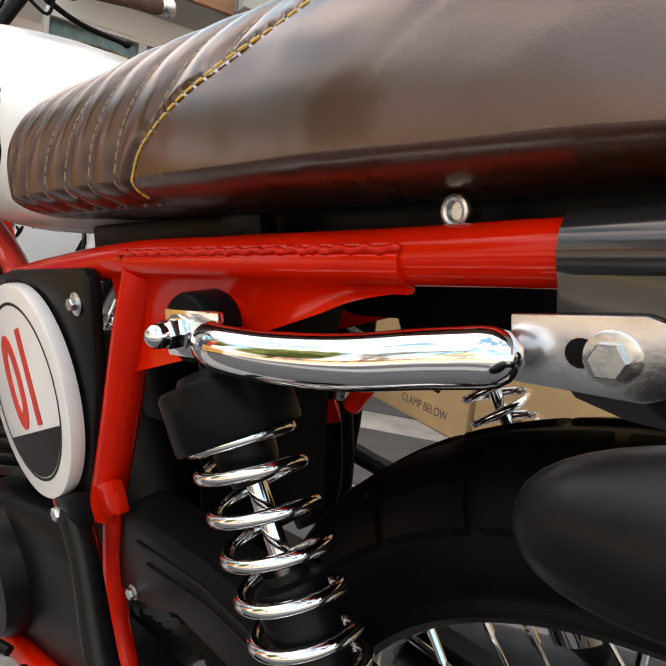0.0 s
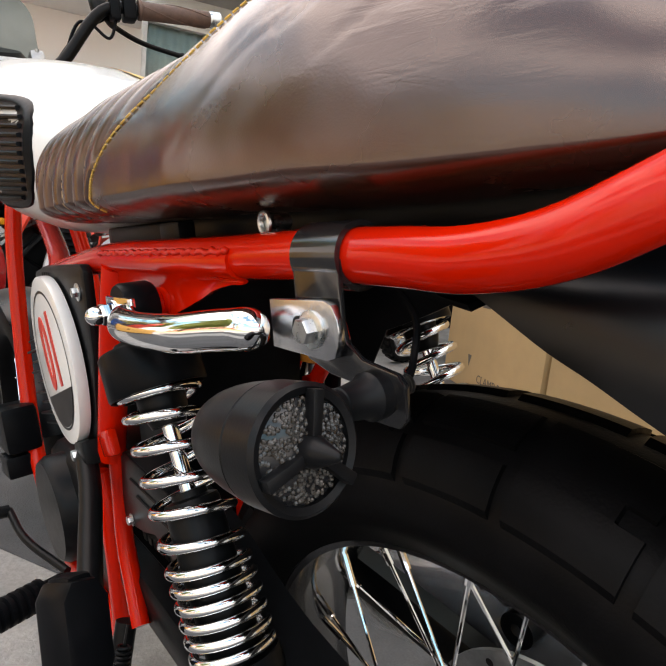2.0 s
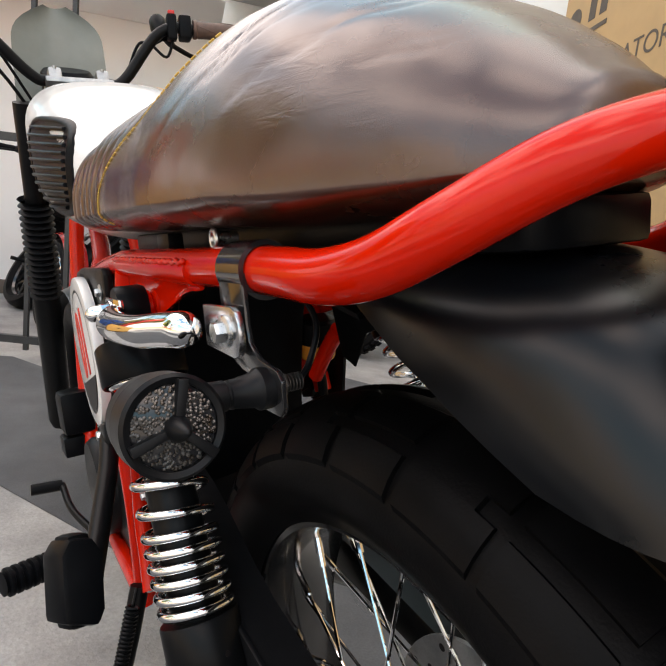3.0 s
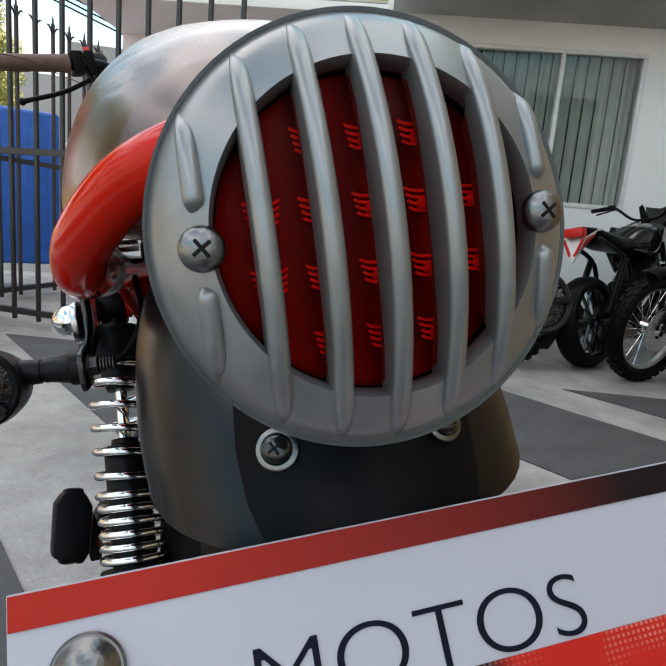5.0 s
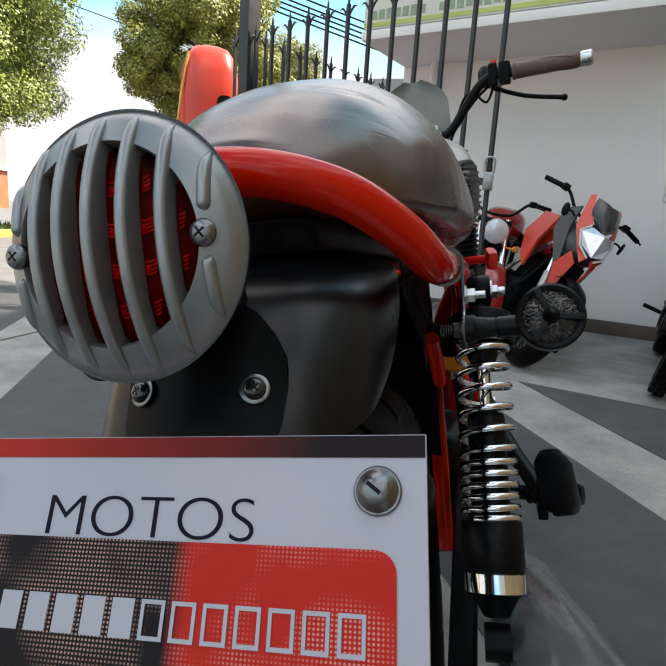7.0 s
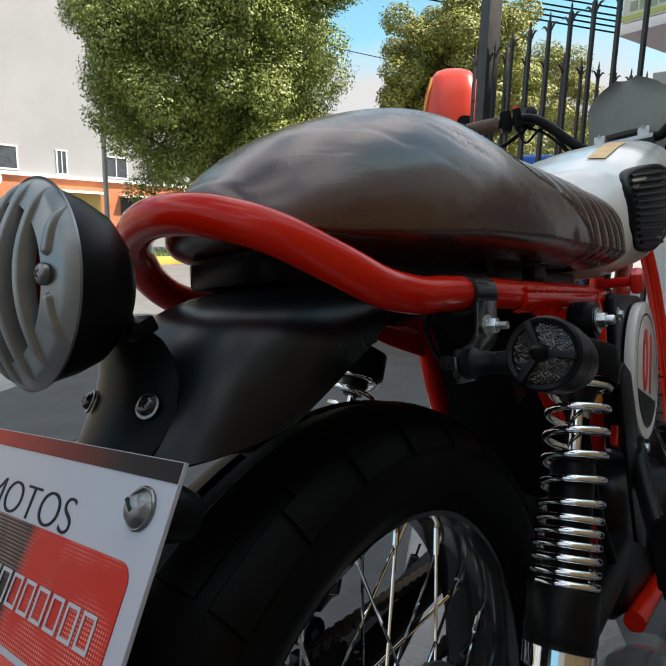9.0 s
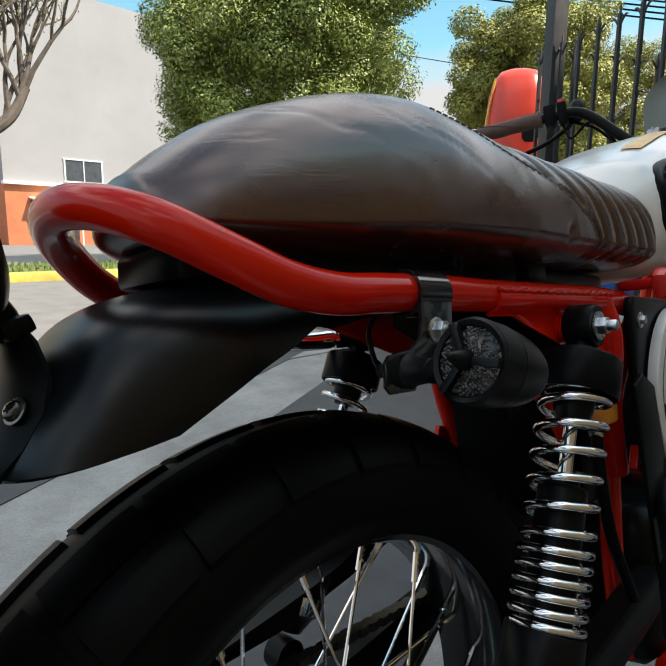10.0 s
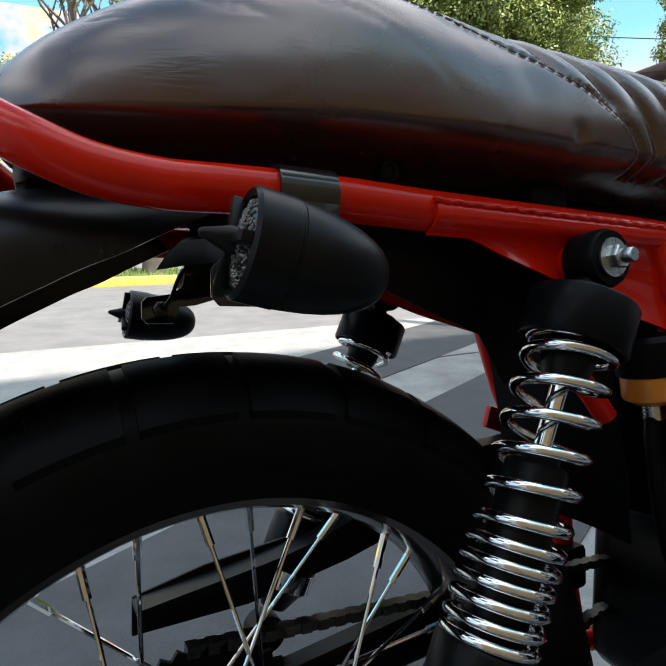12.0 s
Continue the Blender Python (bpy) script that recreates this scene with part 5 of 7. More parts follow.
# ---- tank
TANK = [(0.425, 0.060, 0.790, 0.865), (0.44, 0.100, 0.772, 0.895), (0.48, 0.124, 0.768, 0.928), (0.55, 0.134, 0.772, 0.960), (0.64, 0.142, 0.785, 0.996), (0.73, 0.140, 0.810, 1.024), (0.80, 0.134, 0.855, 1.040), (0.85, 0.124, 0.885, 1.046), (0.885, 0.10, 0.92, 1.035), (0.90, 0.06, 0.95, 1.01)]
rings = []
for q in smooth_path([(y, w, (a + b) / 2) for y, w, a, b in TANK], 4):
    y = q.x
    for r0, r1 in zip(TANK, TANK[1:]):
        if r0[0] - 1e-6 <= y <= r1[0] + 1e-6:
            t = (y - r0[0]) / (r1[0] - r0[0])
            w, z0, z1 = [r0[k] + (r1[k] - r0[k]) * t for k in (1, 2, 3)]
            break
    rings.append([(w * math.copysign(abs(math.cos(a)) ** 0.7, math.cos(a)), y, (z0 + z1) / 2 + (z1 - z0) / 2 * math.copysign(abs(math.sin(a)) ** 0.75, math.sin(a))) for a in [2 * math.pi * k / 48 for k in range(48)]])
tank = part("fuel_tank", loft(bmesh.new(), rings), WHITE, bike, "white fuel tank with black vents and yellow sticker", 60)


def tank_x(y, z):
    """The tank's half width at y and z."""
    for r0, r1 in zip(TANK, TANK[1:]):
        if r0[0] <= y <= r1[0]:
            t = (y - r0[0]) / (r1[0] - r0[0])
            w, z0, z1 = [r0[k] + (r1[k] - r0[k]) * t for k in (1, 2, 3)]
            s = min(0.98, abs((z - (z0 + z1) / 2) / ((z1 - z0) / 2)) ** (1 / 0.75))
            return w * (1 - s * s) ** 0.35
    return 0.1


def vent_at(u, v):
    """A place on the vent's face: u from tail to nose, v upwards, both from -1 to 1."""
    y = 0.583 + 0.098 * u
    return y, 0.874 + 0.055 * (y - 0.583) / 0.098 * 0.25 + (0.058 + 0.06 * (y - 0.583)) * v


def vent_edge(scale, n=40):
    out = []
    for k in range(n):
        a = 2 * math.pi * k / n
        out.append(vent_at(scale * math.copysign(abs(math.cos(a)) ** 0.6, math.cos(a)), scale * math.copysign(abs(math.sin(a)) ** 0.6, math.sin(a))))
    return out


for sx in (-1, 1):
    # slatted vent let into the tank's flank
    bm = bmesh.new()
    rings = []
    for scale, lift in ((1.13, -0.004), (1.12, 0.0025), (1.05, 0.0035), (1.0, 0.002), (0.99, -0.006)):
        rings.append([(sx * (tank_x(y, z) + lift), y, z) for y, z in vent_edge(scale)])
    loft(bm, rings, caps=False)
    vent = part("tank_vent", bm, BLACK_PLASTIC, tank, "black slatted tank vent")
    bm = bmesh.new()
    rings = [[(sx * (tank_x(y, z) + 0.0012), y, z) for y, z in vent_edge(q)] for q in (1.0, 0.6, 0.2, 0.01)]
    loft(bm, rings, caps=False)
    part("vent_mesh", bm, PRINT_BLACK, vent)
    for k in range(11):
        v = -0.88 + 0.176 * k
        hw = 0.95 * (1 - abs(v) ** 3.4) ** 0.3
        rows = []
        for q in range(9):
            y, z = vent_at(hw * (q - 4) / 4, v)
            x = tank_x(y, z)
            rows.append([(sx * (x + h), y, z + dz) for h, dz in ((0.001, -0.0034), (0.0052, -0.0026), (0.0060, 0.0), (0.0045, 0.0016), (0.001, 0.0018))])
        part("vent_slat", loft(bmesh.new(), rows), BLACK_PLASTIC, vent)
bm = bmesh.new()
rows = []
for y in (0.545, 0.58, 0.62, 0.66, 0.695):
    z1 = [r0[3] + (r1[3] - r0[3]) * (y - r0[0]) / (r1[0] - r0[0]) for r0, r1 in zip(TANK, TANK[1:]) if r0[0] <= y <= r1[0]][0]
    row = []
    for q in range(6):
        x = 0.050 + 0.0055 * q
        lo, hi = z1 - 0.06, z1 + 0.001
        for _ in range(24):
            mid = (lo + hi) / 2
            if tank_x(y, mid) > x:
                lo = mid
            else:
                hi = mid
        row.append((x, y, lo + 0.0022))
    rows.append(row)
loft(bm, rows, closed=False, caps=False)
part("tank_sticker", bm, YELLOW, tank, "yellow and orange warning sticker")
for sx in (1,):
    bm = bmesh.new()
    tube(bm, [(0.105, 0.372, 0.757), (0.146, 0.356, 0.757)], 0.006, 10)
    block(bm, (0.014, 0.030, 0.026), pose(0.151, 0.350, 0.757, 20, 0, 10), 0.006)
    part("fuel_tap_knob", bm, RED_PLASTIC, bike, "red plastic tap knob")

# ---- handlebar, controls, screen, fork
bar = [(-0.405, 0.905, 1.176), (-0.25, 0.975, 1.190), (-0.18, 1.005, 1.188), (-0.09, 1.03, 1.105), (-0.05, 1.035, 1.095), (0.05, 1.035, 1.095), (0.09, 1.03, 1.105), (0.17, 1.005, 1.200), (0.25, 0.988, 1.207), (0.395, 0.962, 1.203)]
hb = part("handlebar", tube(bmesh.new(), smooth_path(bar, 6), 0.011, 14), BLACK_METAL, bike, "wide black handlebar with brown grips")
for sx, e0, e1 in ((-1, Vector((-0.405, 0.905, 1.176)), Vector((-0.275, 0.965, 1.189))), (1, Vector((0.395, 0.962, 1.203)), Vector((0.265, 0.985, 1.207)))):
    d = (e1 - e0).normalized()
    m = axis_frame(e0, d)
    bm = bmesh.new()
    lathe(bm, [(0, -0.012), (0.013, -0.012), (0.0165, -0.008), (0.0165, 0.012), (0.015, 0.014), (0, 0.014)], m, 24)
    part("bar_end", bm, STEEL, hb, "silver bar end")
    bm = bmesh.new()
    lathe(bm, [(0.0150, 0.014), (0.0165, 0.018), (0.0162, 0.06), (0.0168, 0.10), (0.0172, 0.152), (0.019, 0.154), (0.019, 0.160), (0.012, 0.161)], m, 24)
    for k in range(3):
        tube(bm, [m @ Vector((0.0168 * math.cos(t * 2.2 + 2.1 * k), 0.0168 * math.sin(t * 2.2 + 2.1 * k), 0.02 + 0.13 * t)) for t in [j / 14 for j in range(15)]], 0.0011, 6)
    part("grip", bm, GRIP, hb, "brown leather-look grip")
    bm = bmesh.new()
    block(bm, (0.038, 0.046, 0.026), m @ pose(0, 0, 0.178), 0.006)
    block(bm, (0.030, 0.050, 0.020), m @ pose(0, 0, 0.205), 0.005)
    part("switch_block", bm, BLACK_PLASTIC, hb)
    bm = bmesh.new()
    ctr = m @ Vector((0, 0, 0.203))
    block(bm, (0.013, 0.010, 0.011), pose(ctr.x, ctr.y, ctr.z + 0.029), 0.002)
    part("kill_switch", bm, RED_PLASTIC, hb, "red rocker switch")
    bm = bmesh.new()
    root = m @ Vector((0, 0, 0.212)) + Vector((0, 0.03, -0.012))
    tip = e0 + Vector((-sx * 0.037, 0.098, -0.051))
    mid = (root + tip) / 2 + Vector((0, 0.022, -0.004))
    tube(bm, smooth_path([root, root * 0.7 + mid * 0.3 + Vector((0, 0.012, 0)), mid, tip], 6), [0.0075] * 6 + [0.0055] * 12 + [0.0065], 10)
    bmesh.ops.create_icosphere(bm, subdivisions=2, radius=0.0085, matrix=Matrix.Translation(tip))
    lathe(bm, [(0, -0.016), (0.016, -0.014), (0.018, 0.0), (0.018, 0.020), (0.014, 0.028), (0, 0.03)], axis_frame(m @ Vector((0, 0, 0.222)) + Vector((0, 0.03, 0.004)), (0, 0.4, 1)), 20)
    part("lever", bm, BLACK_METAL, hb, "black hand lever")
    bm = bmesh.new()
    tube(bm, smooth_path([root, root + Vector((-sx * 0.04, 0.05, -0.02)), root + Vector((-sx * 0.10, 0.06, -0.10)), Vector((sx * 0.05, 1.08, 0.95))], 6), 0.0035, 8)
    tube(bm, smooth_path([ctr + Vector((0, 0.0, -0.02)), ctr + Vector((-sx * 0.02, 0.0, -0.06)), ctr + Vector((-sx * 0.05, 0.02, -0.03)), ctr + Vector((-sx * 0.08, 0.03, -0.05)), Vector((sx * 0.06, 1.06, 1.0))], 6), 0.003, 8)
    part("control_cable", bm, BLACK_PLASTIC, hb)
bm = bmesh.new()
block(bm, (0.13, 0.05, 0.012), pose(0, 1.035, 1.088, -15), 0.004)
for sx in (-1, 1):
    block(bm, (0.026, 0.034, 0.030), pose(sx * 0.045, 1.035, 1.102, -15), 0.007)
    for q in (-1, 1):
        lathe(bm, [(0.004, 0), (0.004, 0.006), (0, 0.006)], pose(sx * 0.045, 1.035 + q * 0.011, 1.115), 10)
part("bar_clamp", bm, ALU, hb, "silver handlebar clamp")
bm = bmesh.new()
rings = []
for k in range(17):
    t = k / 16
    z, y0 = 1.085 + 0.190 * t, 1.195 - 0.035 * t
    w = (0.098 - 0.010 * t) * (1 - 0.75 * max(0.0, (t - 0.62) / 0.38) ** 2.6)
    row = []
    for j in range(15):
        u = (j - 7) / 7
        row.append((w * u - 0.010, y0 - 0.018 * u * u, z))
    rings.append(row + [(p[0], p[1] + 0.003, p[2]) for p in reversed(row)])
loft(bm, rings)
part("fly_screen", bm, SCREEN, bike, "smoked grey fly screen")
bm = bmesh.new()
lathe(bm, [(0, 0), (0.045, 0), (0.052, 0.008), (0.052, 0.05), (0.04, 0.065), (0, 0.07)], axis_frame((-0.01, 1.10, 1.135), (0, 0.35, -0.9)), 32)
gauge = part("instrument", bm, BLACK_PLASTIC, bike, "round black instrument")
bm = bmesh.new()
lathe(bm, [(0.085, 0.0), (0.088, 0.01), (0.085, 0.03), (0.06, 0.08), (0, 0.11)], axis_frame((0, 1.29, 1.02), (0, -1, 0)), 36)
part("headlight", bm, BLACK_METAL, bike, "black round headlight shell")
for sx in (-1, 1):
    top, low = Vector((sx * 0.105, 1.075, 1.06)), Vector((sx * 0.105, 1.37, 0.32))
    d = (low - top).normalized()
    bm = bmesh.new()
    tube(bm, [top, low], 0.0205, 20)
    lathe(bm, [(0.028, 0.42), (0.030, 0.44), (0.030, 0.80), (0.024, 0.82)], axis_frame(top, d), 24)
    fork = part("fork_leg", bm, BLACK_METAL, bike, "black fork leg with rubber gaiter")
    bm = bmesh.new()
    prof = []
    for k in range(17):
        h = 0.20 + 0.23 * k / 16
        prof += [(0.036, h), (0.0275, h + 0.0072)]
    lathe(bm, prof, axis_frame(top, d), 24)
    part("fork_gaiter", bm, BLACK_PLASTIC, fork)
FHUB = Vector((0, 1.375, 0.318))
FAX = axis_frame(FHUB, (1, 0, 0))
bm = bmesh.new()
lathe(bm, [(0.236, -0.04), (0.262, -0.050), (0.295, -0.045), (0.316, -0.025), (0.322, 0), (0.316, 0.025), (0.295, 0.045), (0.262, 0.050), (0.236, 0.04), (0.228, 0.030), (0.222, 0.0), (0.228, -0.030), (0.236, -0.04)], FAX, 80)
fw = part("front_wheel", bm, RUBBER, bike, "spoked front wheel with black tyre")
for k in range(36):
    side = 1 if k % 2 else -1
    lace = 1 if (k // 2) % 2 else -1
    a_rim = 2 * math.pi * (k + 0.5) / 36
    a_hub = a_rim + lace * radians(56)
    p = FAX @ Vector((0.040 * math.cos(a_hub), 0.040 * math.sin(a_hub), side * 0.032))
    q = FAX @ Vector((0.226 * math.cos(a_rim), 0.226 * math.sin(a_rim), 0))
    ob = new("spoke", spoke_mesh)
    ob.parent = fw
    ob.matrix_local = axis_frame(p, q - p) @ Matrix.Diagonal((1, 1, (q - p).length / 0.170, 1))
bm = bmesh.new()
lathe(bm, [(0.335, -0.055), (0.345, -0.03), (0.348, 0), (0.345, 0.03), (0.335, 0.055)], FAX, 30, radians(40), radians(170))
part("front_fender", bm, FENDER, bike, "short black front fender")


# ---------------------------------------------------------------- ground and surroundings
bm = bmesh.new()
block(bm, (600, 600, 0.2), pose(0, 0, -0.1))
solid("ground", bm, ROAD, "dull grey asphalt street reaching into the distance", "ground", kind="structure")
bm = bmesh.new()
block(bm, (14.4, 18.0, 0.05), pose(4.7, -2.7, -0.021))
solid("forecourt", bm, CONCRETE, "worn light concrete forecourt with diagonal bays", "pavement", kind="structure")
bm = bmesh.new()
block(bm, (1.45, 40.0, 0.05), pose(-3.24, 2.0, -0.017))
solid("pavement", bm, SIDEWALK, "pale sunlit concrete sidewalk strip", "pavement", kind="structure")
for x0, x1, yb in ((-2.95, -2.15, -0.9), (-1.71, -0.75, -5.0), (-0.25, 0.585, -5.0), (0.99, 1.818, -5.0), (2.22, 3.05, -5.0), (3.45, 4.28, -5.0)):
    bm = bmesh.new()
    sl = -0.52
    # the bays end on a line that runs along the shop wall
    ends = []
    for x in (x0, x1):
        y = (2.607 - 0.306 * (x - 1.33 * sl - 0.584)) / (1 + 0.306 * sl)
        ends.append((x + sl * (y - 1.33), y))
    prism(bm, [ends[0], ends[1], (x1 + sl * (yb - 1.33), yb), (x0 + sl * (yb - 1.33), yb)], 0.004, pose(0, 0, 0.0045))
    solid("parking_bay", bm, ASPHALT, "dark grey painted bay between pale diagonal bands", "pavement", "parking bays", "structure")
bm = bmesh.new()
block(bm, (0.35, 60, 0.16), pose(-9.7, 5, 0.06), 0.03)
solid("kerb_median", bm, YELLOW_KERB, "yellow painted concrete kerb", "kerb", kind="structure")
bm = bmesh.new()
block(bm, (3.0, 60, 0.10), pose(-11.4, 5, 0.05), 0.02)
solid("median", bm, GRASS_SOIL, "grassy median strip of the avenue", "grass", kind="structure")
bm = bmesh.new()
rnd = random.Random(11)
for k in range(2600):
    x, y = rnd.uniform(-12.8, -9.95), rnd.uniform(-4, 16)
    h, a = rnd.uniform(0.05, 0.14), rnd.uniform(0, 6.3)
    dx, dy = 0.03 * math.cos(a), 0.03 * math.sin(a)
    bm.faces.new([bm.verts.new(p) for p in ((x - dx, y - dy, 0.09), (x + dx, y + dy, 0.09), (x + 0.4 * dy, y - 0.4 * dx, 0.09 + h))])
solid("grass", bm, GRASS, "short uneven grass tufts on the median", "grass", kind="stuff")

# ---- shop building behind the parked motorcycles
SHOP = pose(2.05, 4.35, 0, 0, 0, -17)
WIN = (-0.79, 1.30, 1.07, 2.31)


def at_shop(x, y, z, rx=0, ry=0, rz=0):
    """A pose on the shop front: x along the wall, y into it."""
    return SHOP @ pose(x, y, z, rx, ry, rz)


bm = bmesh.new()
for x0, x1, z0, z1 in ((-3.05, WIN[0], 0, 2.45), (WIN[0], WIN[1], 0, WIN[2]), (WIN[0], WIN[1], WIN[3], 2.45), (WIN[1], 8.0, 0, 2.45)):
    block(bm, (x1 - x0, 0.22, z1 - z0), at_shop((x0 + x1) / 2, 0.11, (z0 + z1) / 2))
block(bm, (11.05, 0.22, 0.75), at_shop(2.475, 0.11, 2.825))
block(bm, (0.22, 8, 3.2), at_shop(-2.94, 4.22, 1.6))
solid("wall_north", bm, PLASTER, "white plastered shop wall with a wide barred window", "wall", kind="structure")
bm = bmesh.new()
block(bm, (11.05, 0.025, 0.11), at_shop(2.475, -0.0125, 0.06), 0.004)
solid("baseboard", bm, BROWN_BASE, "dull brown painted wall base", "skirting", kind="structure")
bm = bmesh.new()
block(bm, (11.05, 8.2, 0.14), at_shop(2.475, 4.12, 3.27))
solid("shop_roof", bm, SOFFIT, "flat grey concrete roof of the shop", "roof", kind="structure")
win = thing("window_1", Matrix(), "wide aluminium sliding window with curtains behind bars", "window", kind="structure")
bm = bmesh.new()
xs = (WIN[0], -0.10, 0.635, WIN[1])
WM = (WIN[2] + WIN[3]) / 2
for z in (WIN[2] + 0.018, WIN[3] - 0.018):
    block(bm, (WIN[1] - WIN[0], 0.06, 0.036), at_shop((WIN[0] + WIN[1]) / 2, 0.02, z), 0.004)
for i, x in enumerate(xs):
    block(bm, (0.06 if i == 1 else 0.035, 0.06, WIN[3] - WIN[2] - 0.072), at_shop(x + (0.018 if i == 0 else -0.018 if i == 3 else 0), 0.02, WM), 0.004)
part("window_frame", bm, ALU_WHITE, win, "pale aluminium frame")
for a, b in zip(xs, xs[1:]):
    bm = bmesh.new()
    block(bm, (b - a - 0.05, 0.005, WIN[3] - WIN[2] - 0.08), at_shop((a + b) / 2, 0.03, WM))
    p = part("pane", bm, GLASS, win)
    p.visible_shadow = False
for i in range(14):
    x = -0.02 + 0.098 * i
    bm = bmesh.new()
    block(bm, (0.010, 0.010, 1.18), at_shop(x, 0.07, WM))
    part("bar", bm, BLACK_METAL, win)
bm = bmesh.new()
rows = []
for z in (1.07, 1.5, 1.9, 2.32):
    rows.append([SHOP @ Vector((WIN[0] + 2.09 * k / 240, 0.16 + 0.016 * math.sin(k * 0.62 + 0.35 * math.sin(k * 0.11)) + 0.005 * math.sin(z * 3 + k * 0.3), z)) for k in range(241)])
loft(bm, rows, closed=False, caps=False)
part("curtain", bm, CURTAIN, win, "pale green-grey pleated curtain")
# dark panel behind the curtain, coloured as the shade of the room
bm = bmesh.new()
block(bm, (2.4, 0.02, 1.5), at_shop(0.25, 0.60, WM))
part("room_shade_panel", bm, ROOM_SHADE, win)
bm = bmesh.new()
block(bm, (8.9, 0.60, 0.12), at_shop(3.67, -0.30, 2.56), 0.01)
solid("overhang", bm, SOFFIT, "grey concrete slab overhanging the shop front", "ceiling", kind="structure")
bm = bmesh.new()
block(bm, (1.14, 0.05, 0.42), at_shop(-0.20, -0.628, 2.66), 0.006)
solid("fascia_panel", bm, TERRACOTTA, "stained terracotta fascia panel", "panel", kind="structure")
bm = bmesh.new()
block(bm, (2.25, 0.82, 0.07), at_shop(-1.93, -0.41, 2.235), 0.008)
solid("eave", bm, PLASTER, "white painted eave slab over the wall", "eave", kind="structure")
sign = thing("shop_sign", Matrix(), "white and yellow-green shop sign board with small print", "sign")
bm = bmesh.new()
block(bm, (2.22, 0.04, 0.55), at_shop(-1.925, -0.80, 2.55), 0.006)
part("board", bm, SIGN_WHITE, sign)
bm = bmesh.new()
block(bm, (2.22, 0.004, 0.032), at_shop(-1.925, -0.823, 2.305))
part("green_stripe", bm, SIGN_GREEN, sign)
for i, (x0, n, h) in enumerate(((-2.95, 7, 0.075), (-2.38, 8, 0.065), (-1.68, 12, 0.065))):
    bm = bmesh.new()
    for k in range(n):
        block(bm, (0.050, 0.004, h * (0.8 + 0.2 * ((k * 7) % 3) / 2)), at_shop(x0 + 0.068 * k, -0.823, 2.375))
    part("print_row", bm, SIGN_PRINT, sign)
bm = bmesh.new()
tube(bm, [SHOP @ Vector(p) for p in smooth_path([(-2.73, -0.05, 2.2), (-2.73, -0.05, 1.1), (-2.72, -0.05, 0.02)], 4)], 0.032, 12)
solid("drain_pipe", bm, PLASTER, "white painted drain pipe on the wall", "pipe")
bm = bmesh.new()
block(bm, (0.24, 0.14, 0.20), at_shop(0.52, -0.69, 2.59), 0.014)
tube(bm, [SHOP @ Vector(p) for p in smooth_path([(0.46, -0.69, 2.49), (0.42, -0.69, 2.44), (0.42, -0.66, 2.42), (0.44, -0.60, 2.5)], 5)], 0.010, 8)
solid("meter_box", bm, SOFFIT, "grey electric meter box under the overhang", "meter box")
# side wall of the yard; unseen height and length added to block the sun
bm = bmesh.new()
block(bm, (0.25, 34, 12.4), pose(6.2, -4.2, 6.2))
solid("shade_wall_east", bm, PLASTER_DULL, "cream plastered side wall, extended unseen to shade the yard", "wall", kind="structure")
bm = bmesh.new()
block(bm, (0.06, 3.4, 0.5), pose(6.03, 3.0, 3.15), 0.01)
fb = solid("banner", bm, YELLOW, "yellow banner board with blue squares", "banner")
for k in range(3):
    bm = bmesh.new()
    block(bm, (0.012, 0.42, 0.34), pose(5.992, 2.2 + 0.75 * k, 3.17), 0.002)
    part("blue_square", bm, BLUE, fb)
bm = bmesh.new()
block(bm, (4.0, 5.0, 0.14), pose(5.9, 0.6, 3.98), 0.01)
solid("canopy", bm, SOFFIT, "grey sheet canopy over the yard", "canopy", kind="structure")

# ---- cardboard boxes
FACE = Vector((-0.43, -0.903, 0)).normalized()
BACK = Vector((0.903, -0.43, 0)).normalized()


def carton(name, corner, along, deep, high, label, z=0.008):
    m = Matrix.Translation(Vector((corner[0], corner[1], z))) @ Matrix(((FACE.x, BACK.x, 0, 0), (FACE.y, BACK.y, 0, 0), (0, 0, 1, 0), (0, 0, 0, 1)))
    ob = thing(name, m, label, "box", "stacked cartons")
    bm = bmesh.new()
    block(bm, (along, deep, high), pose(along / 2, deep / 2, high / 2), 0.006)
    part("carton_body", bm, CARD, ob)
    bm = bmesh.new()
    block(bm, (0.004, deep * 0.0 + 0.06, high), pose(-0.001, deep / 2, high / 2))
    block(bm, (along * 0.98, 0.004, 0.003), pose(along / 2, -0.001, high * 0.30))
    part("tape", bm, CARD_DARK, ob, "brown tape and fold line")
    return ob


UPRIGHT = Matrix(((1, 0, 0, 0), (0, 0, -1, 0), (0, 1, 0, 0), (0, 0, 0, 1)))
big = carton("fridge_carton", (2.339, 2.078), 0.98, 0.8, 2.45, "tall cardboard refrigerator carton with grey print")
words("REFRIGERATOR", 0.125, CARD_PRINT, big, pose(0.53, -0.0015, 1.66) @ UPRIGHT, "print")
words("CLAMP BELOW", 0.062, CARD_PRINT, big, pose(0.62, -0.0015, 0.085) @ UPRIGHT, "print")
bm = bmesh.new()
lathe(bm, [(0, 0), (0.062, 0), (0.062, 0.0016), (0, 0.0016)], pose(0.13, -0.0008, 1.97) @ pose(0, 0, 0, 90), 32)
part("logo_disc", bm, CARD_PRINT, big, "dark grey printed disc")
for x in (0.30, 0.40):
    bm = bmesh.new()
    block(bm, (0.06, 0.002, 0.13), pose(x, -0.001, 1.99))
    part("logo_bar", bm, CARD_PRINT, big)
bm = bmesh.new()
